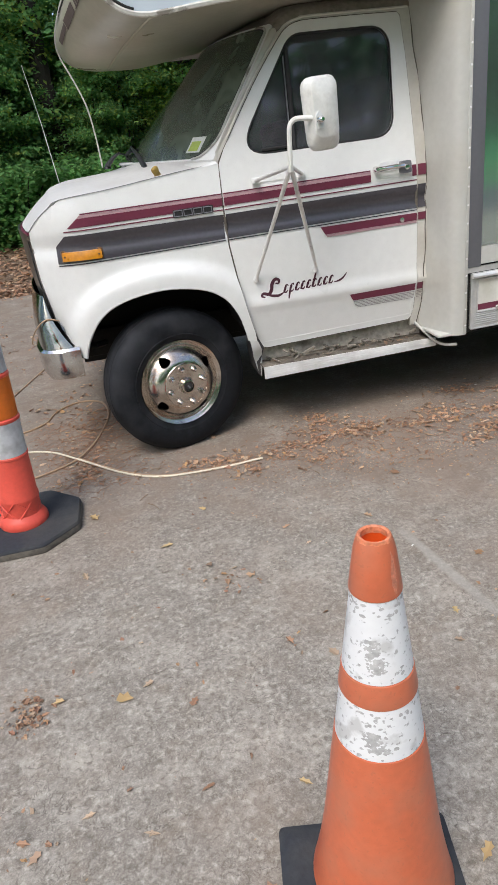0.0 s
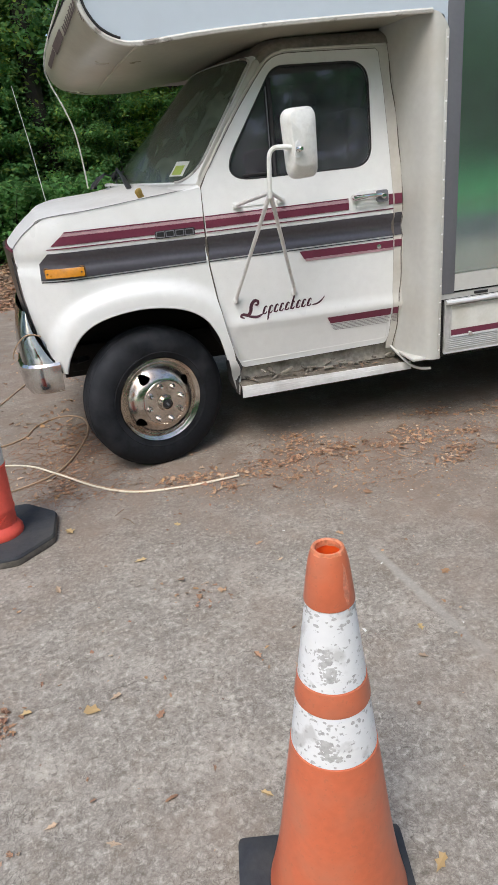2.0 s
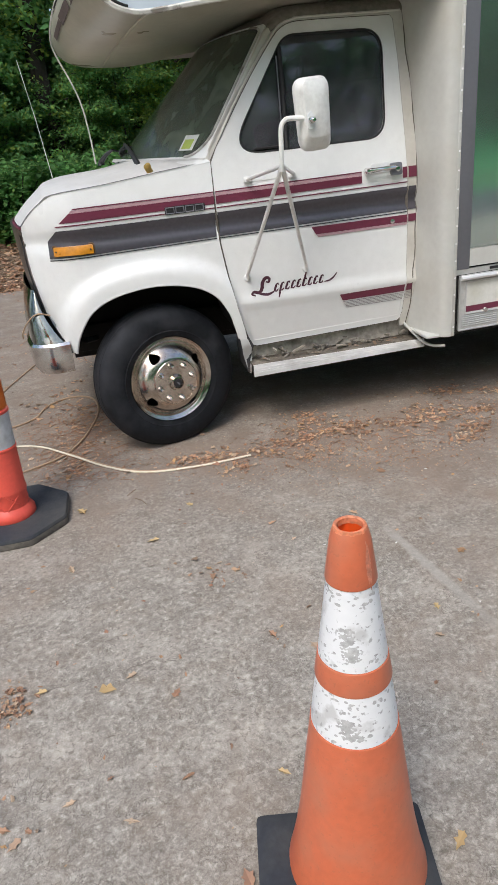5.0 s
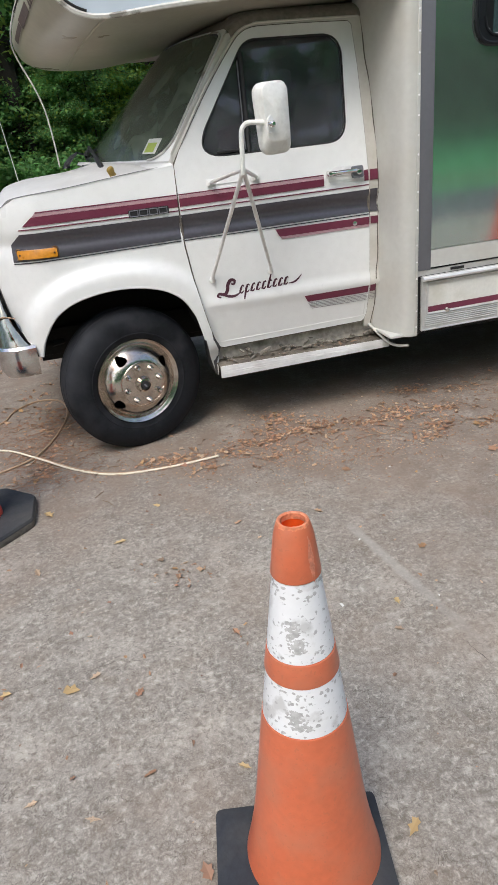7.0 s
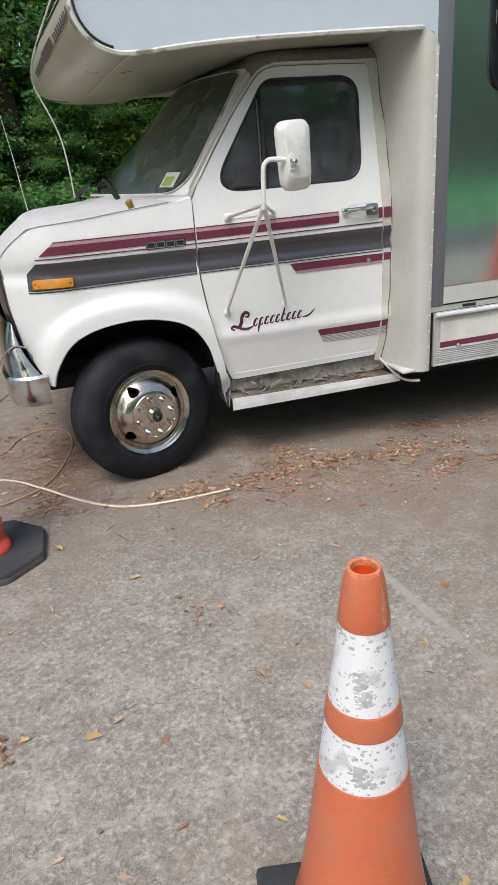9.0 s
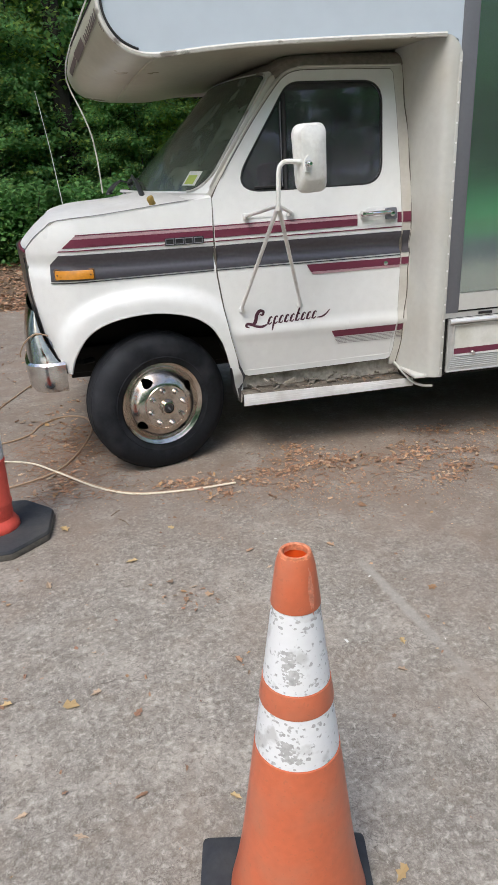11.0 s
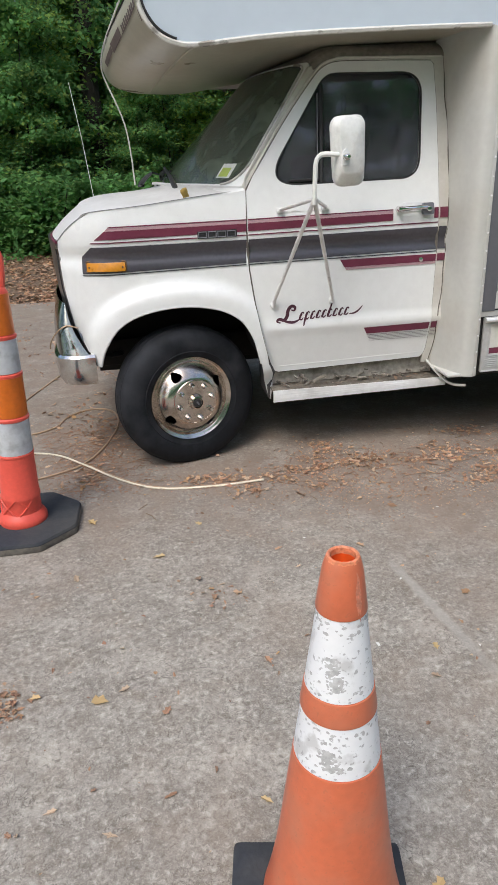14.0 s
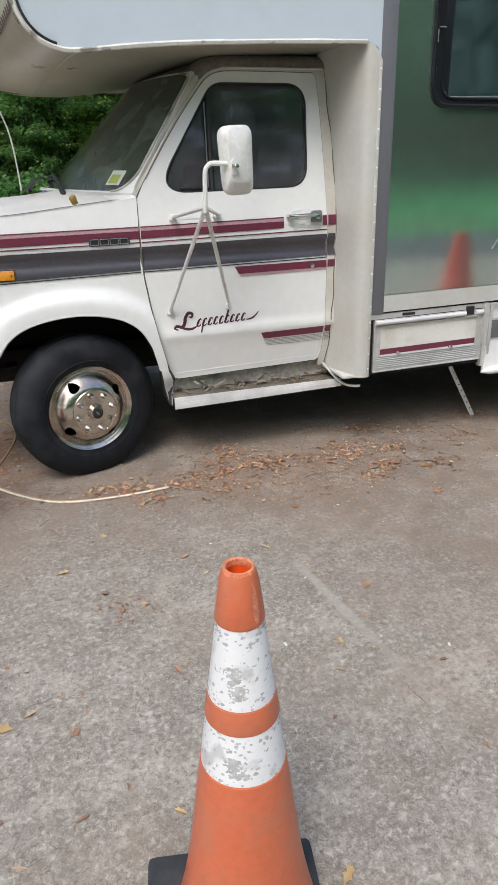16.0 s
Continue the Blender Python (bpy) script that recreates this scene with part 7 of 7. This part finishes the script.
SHRUB = [shrub(r, 1.1, 1.9, 95, 0.095, GREEN, "dark green shrub at the wood's edge"), shrub(r, 0.8, 1.1, 100, 0.085, GREEN_BRIGHT, "bright green low shrub at the wood's edge")]
GREEN_OPEN = leaf_material("sunny_green_leaves", [(0.21, 0.52, 0.24), (0.25, 0.57, 0.26), (0.22, 0.53, 0.27), (0.30, 0.60, 0.26)], 0.5, 0.7, 0.5, 0.3)
OPEN = [tree(r, 10.0, 0.8, 3.2, 120, 0.13, GREEN_OPEN, "full leafy tree across the lawn", 0.15), tree(r, 12.0, 1.0, 3.6, 120, 0.15, GREEN_OPEN, "tall leafy tree across the lawn", 0.18)]
OPEN_SHRUB = shrub(r, 1.2, 1.9, 110, 0.11, GREEN_OPEN, "leafy bush across the lawn")
first = {}
def stand(proto, x, y, turn, s=1.0):
    m = Matrix.Translation((x, y, bank(y) - 0.04)) @ pose(0, 0, 0, 0, 0, turn)
    if proto.name not in first:
        first[proto.name] = proto
        proto.matrix_basis = m
        proto.scale = (s, s, s)
        return proto
    ob = copy_thing(proto, m)
    ob.scale = (s, s, s)
    return ob
# behind the motorhome
for k, (x, y) in enumerate([(-4.6, 11.2), (-2.9, 12.6), (1.6, 12.4), (4.0, 11.4), (-7.2, 11.4), (-1.9, 15.2), (0.1, 14.4), (-5.8, 14.2), (2.6, 14.8), (-9.4, 12.5), (6.8, 12.0), (-1.2, 17.6), (1.6, 17.2), (-4.6, 17.0), (-8.0, 16.4), (5.0, 16.4), (9.8, 13.0), (-12.5, 13.5), (13.0, 13.5), (-6.4, 19.5), (-3.0, 19.8), (0.2, 20.0), (3.4, 19.6)]):
    stand(PROTO[k % 3], x, y, r.uniform(0, 360), r.uniform(0.9, 1.25))
# two dark trunks close to the edge
for x, y, w in ((-1.02, 11.6, 0.20), (0.75, 12.2, 0.11)):
    tr = thing("tree", "dark tree trunk in the shade of the wood", "tree", group="trees round the driveway")
    part("trunk", tube(smooth_line([(x, y, bank(y) - 0.1), (x + 0.05, y, 1.6), (x - 0.03, y + 0.1, 3.6), (x + 0.12, y + 0.2, 7.5)], 4), [w * (1.2 - 0.04 * k) for k in range(13)], 10), BARK, tr)
    for k in range(4):
        z = 6.0 + 0.35 * k
        part("limb", tube([(x, y + 0.1, z), (x + 0.6 * math.cos(k * 2.1), y + 0.6 * math.sin(k * 2.1), z + 0.35), (x + 1.4 * math.cos(k * 2.1), y + 1.4 * math.sin(k * 2.1), z + 0.6)], [0.06, 0.04, 0.015], 6), BARK, tr)
for x, y, s in ((-2.35, 10.6, 0.9), (-1.75, 11.0, 0.75), (-2.0, 11.8, 1.2), (-0.35, 10.9, 0.62), (0.55, 11.2, 0.75), (1.5, 11.0, 0.8), (2.3, 11.3, 0.9), (-3.1, 11.2, 1.1), (-0.1, 12.8, 1.1)):
    stand(SAPLING, x, y, r.uniform(0, 360), s)
# added where the wood has sunlit patches
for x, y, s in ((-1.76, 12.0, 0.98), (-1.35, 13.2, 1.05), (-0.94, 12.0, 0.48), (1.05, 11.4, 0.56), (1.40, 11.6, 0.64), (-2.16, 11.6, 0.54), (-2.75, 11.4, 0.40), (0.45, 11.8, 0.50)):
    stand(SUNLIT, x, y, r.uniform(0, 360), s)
for k in range(14):
    x = -6.8 + k * 0.78 + r.uniform(-0.2, 0.2)
    stand(SHRUB[0], x, 11.0 + r.uniform(-0.2, 1.4) + (1.2 if -1.5 < x < -0.6 else 0), r.uniform(0, 360), r.uniform(0.8, 1.4))
for k in range(11):
    stand(SHRUB[1], -5.8 + k * 0.66 + r.uniform(-0.2, 0.2), 9.9 + r.uniform(-0.3, 0.5), r.uniform(0, 360), r.uniform(0.7, 1.25))
# far side of the lawn, behind the camera, and to both sides
for k in range(24):
    stand(OPEN[k % 2], -24 + k * 3.5 + r.uniform(-0.8, 0.8), -36 + r.uniform(-2.5, 1.5), r.uniform(0, 360), r.uniform(1.6, 2.0))
for k in range(8):
    stand(PROTO[k % 3], -16 - r.uniform(0, 3), -14 + k * 3.6, r.uniform(0, 360), r.uniform(1.0, 1.4))
    stand(PROTO[(k + 1) % 3], 18 + r.uniform(0, 3), -14 + k * 3.6, r.uniform(0, 360), r.uniform(1.0, 1.4))
for k in range(24):
    stand(OPEN[(k + 1) % 2], -30 + k * 4.0 + r.uniform(-0.8, 0.8), -44 + r.uniform(-2, 2), r.uniform(0, 360), r.uniform(1.8, 2.3))
for k in range(30):
    stand(OPEN_SHRUB, -24 + k * 2.8 + r.uniform(-0.5, 0.5), -34 + r.uniform(-1.5, 1.0), r.uniform(0, 360), r.uniform(3.2, 4.6))
for k in range(14):
    stand(PROTO[(k * 2) % 3], -13 + k * 1.9 + r.uniform(-0.4, 0.4), 24 + r.uniform(-1.5, 2.5), r.uniform(0, 360), r.uniform(0.75, 1.0))
for k in range(12):
    stand(SHRUB[0], -9 + k * 1.2 + r.uniform(-0.3, 0.3), 13.5 + r.uniform(-0.8, 2.0), r.uniform(0, 360), r.uniform(1.8, 2.6))
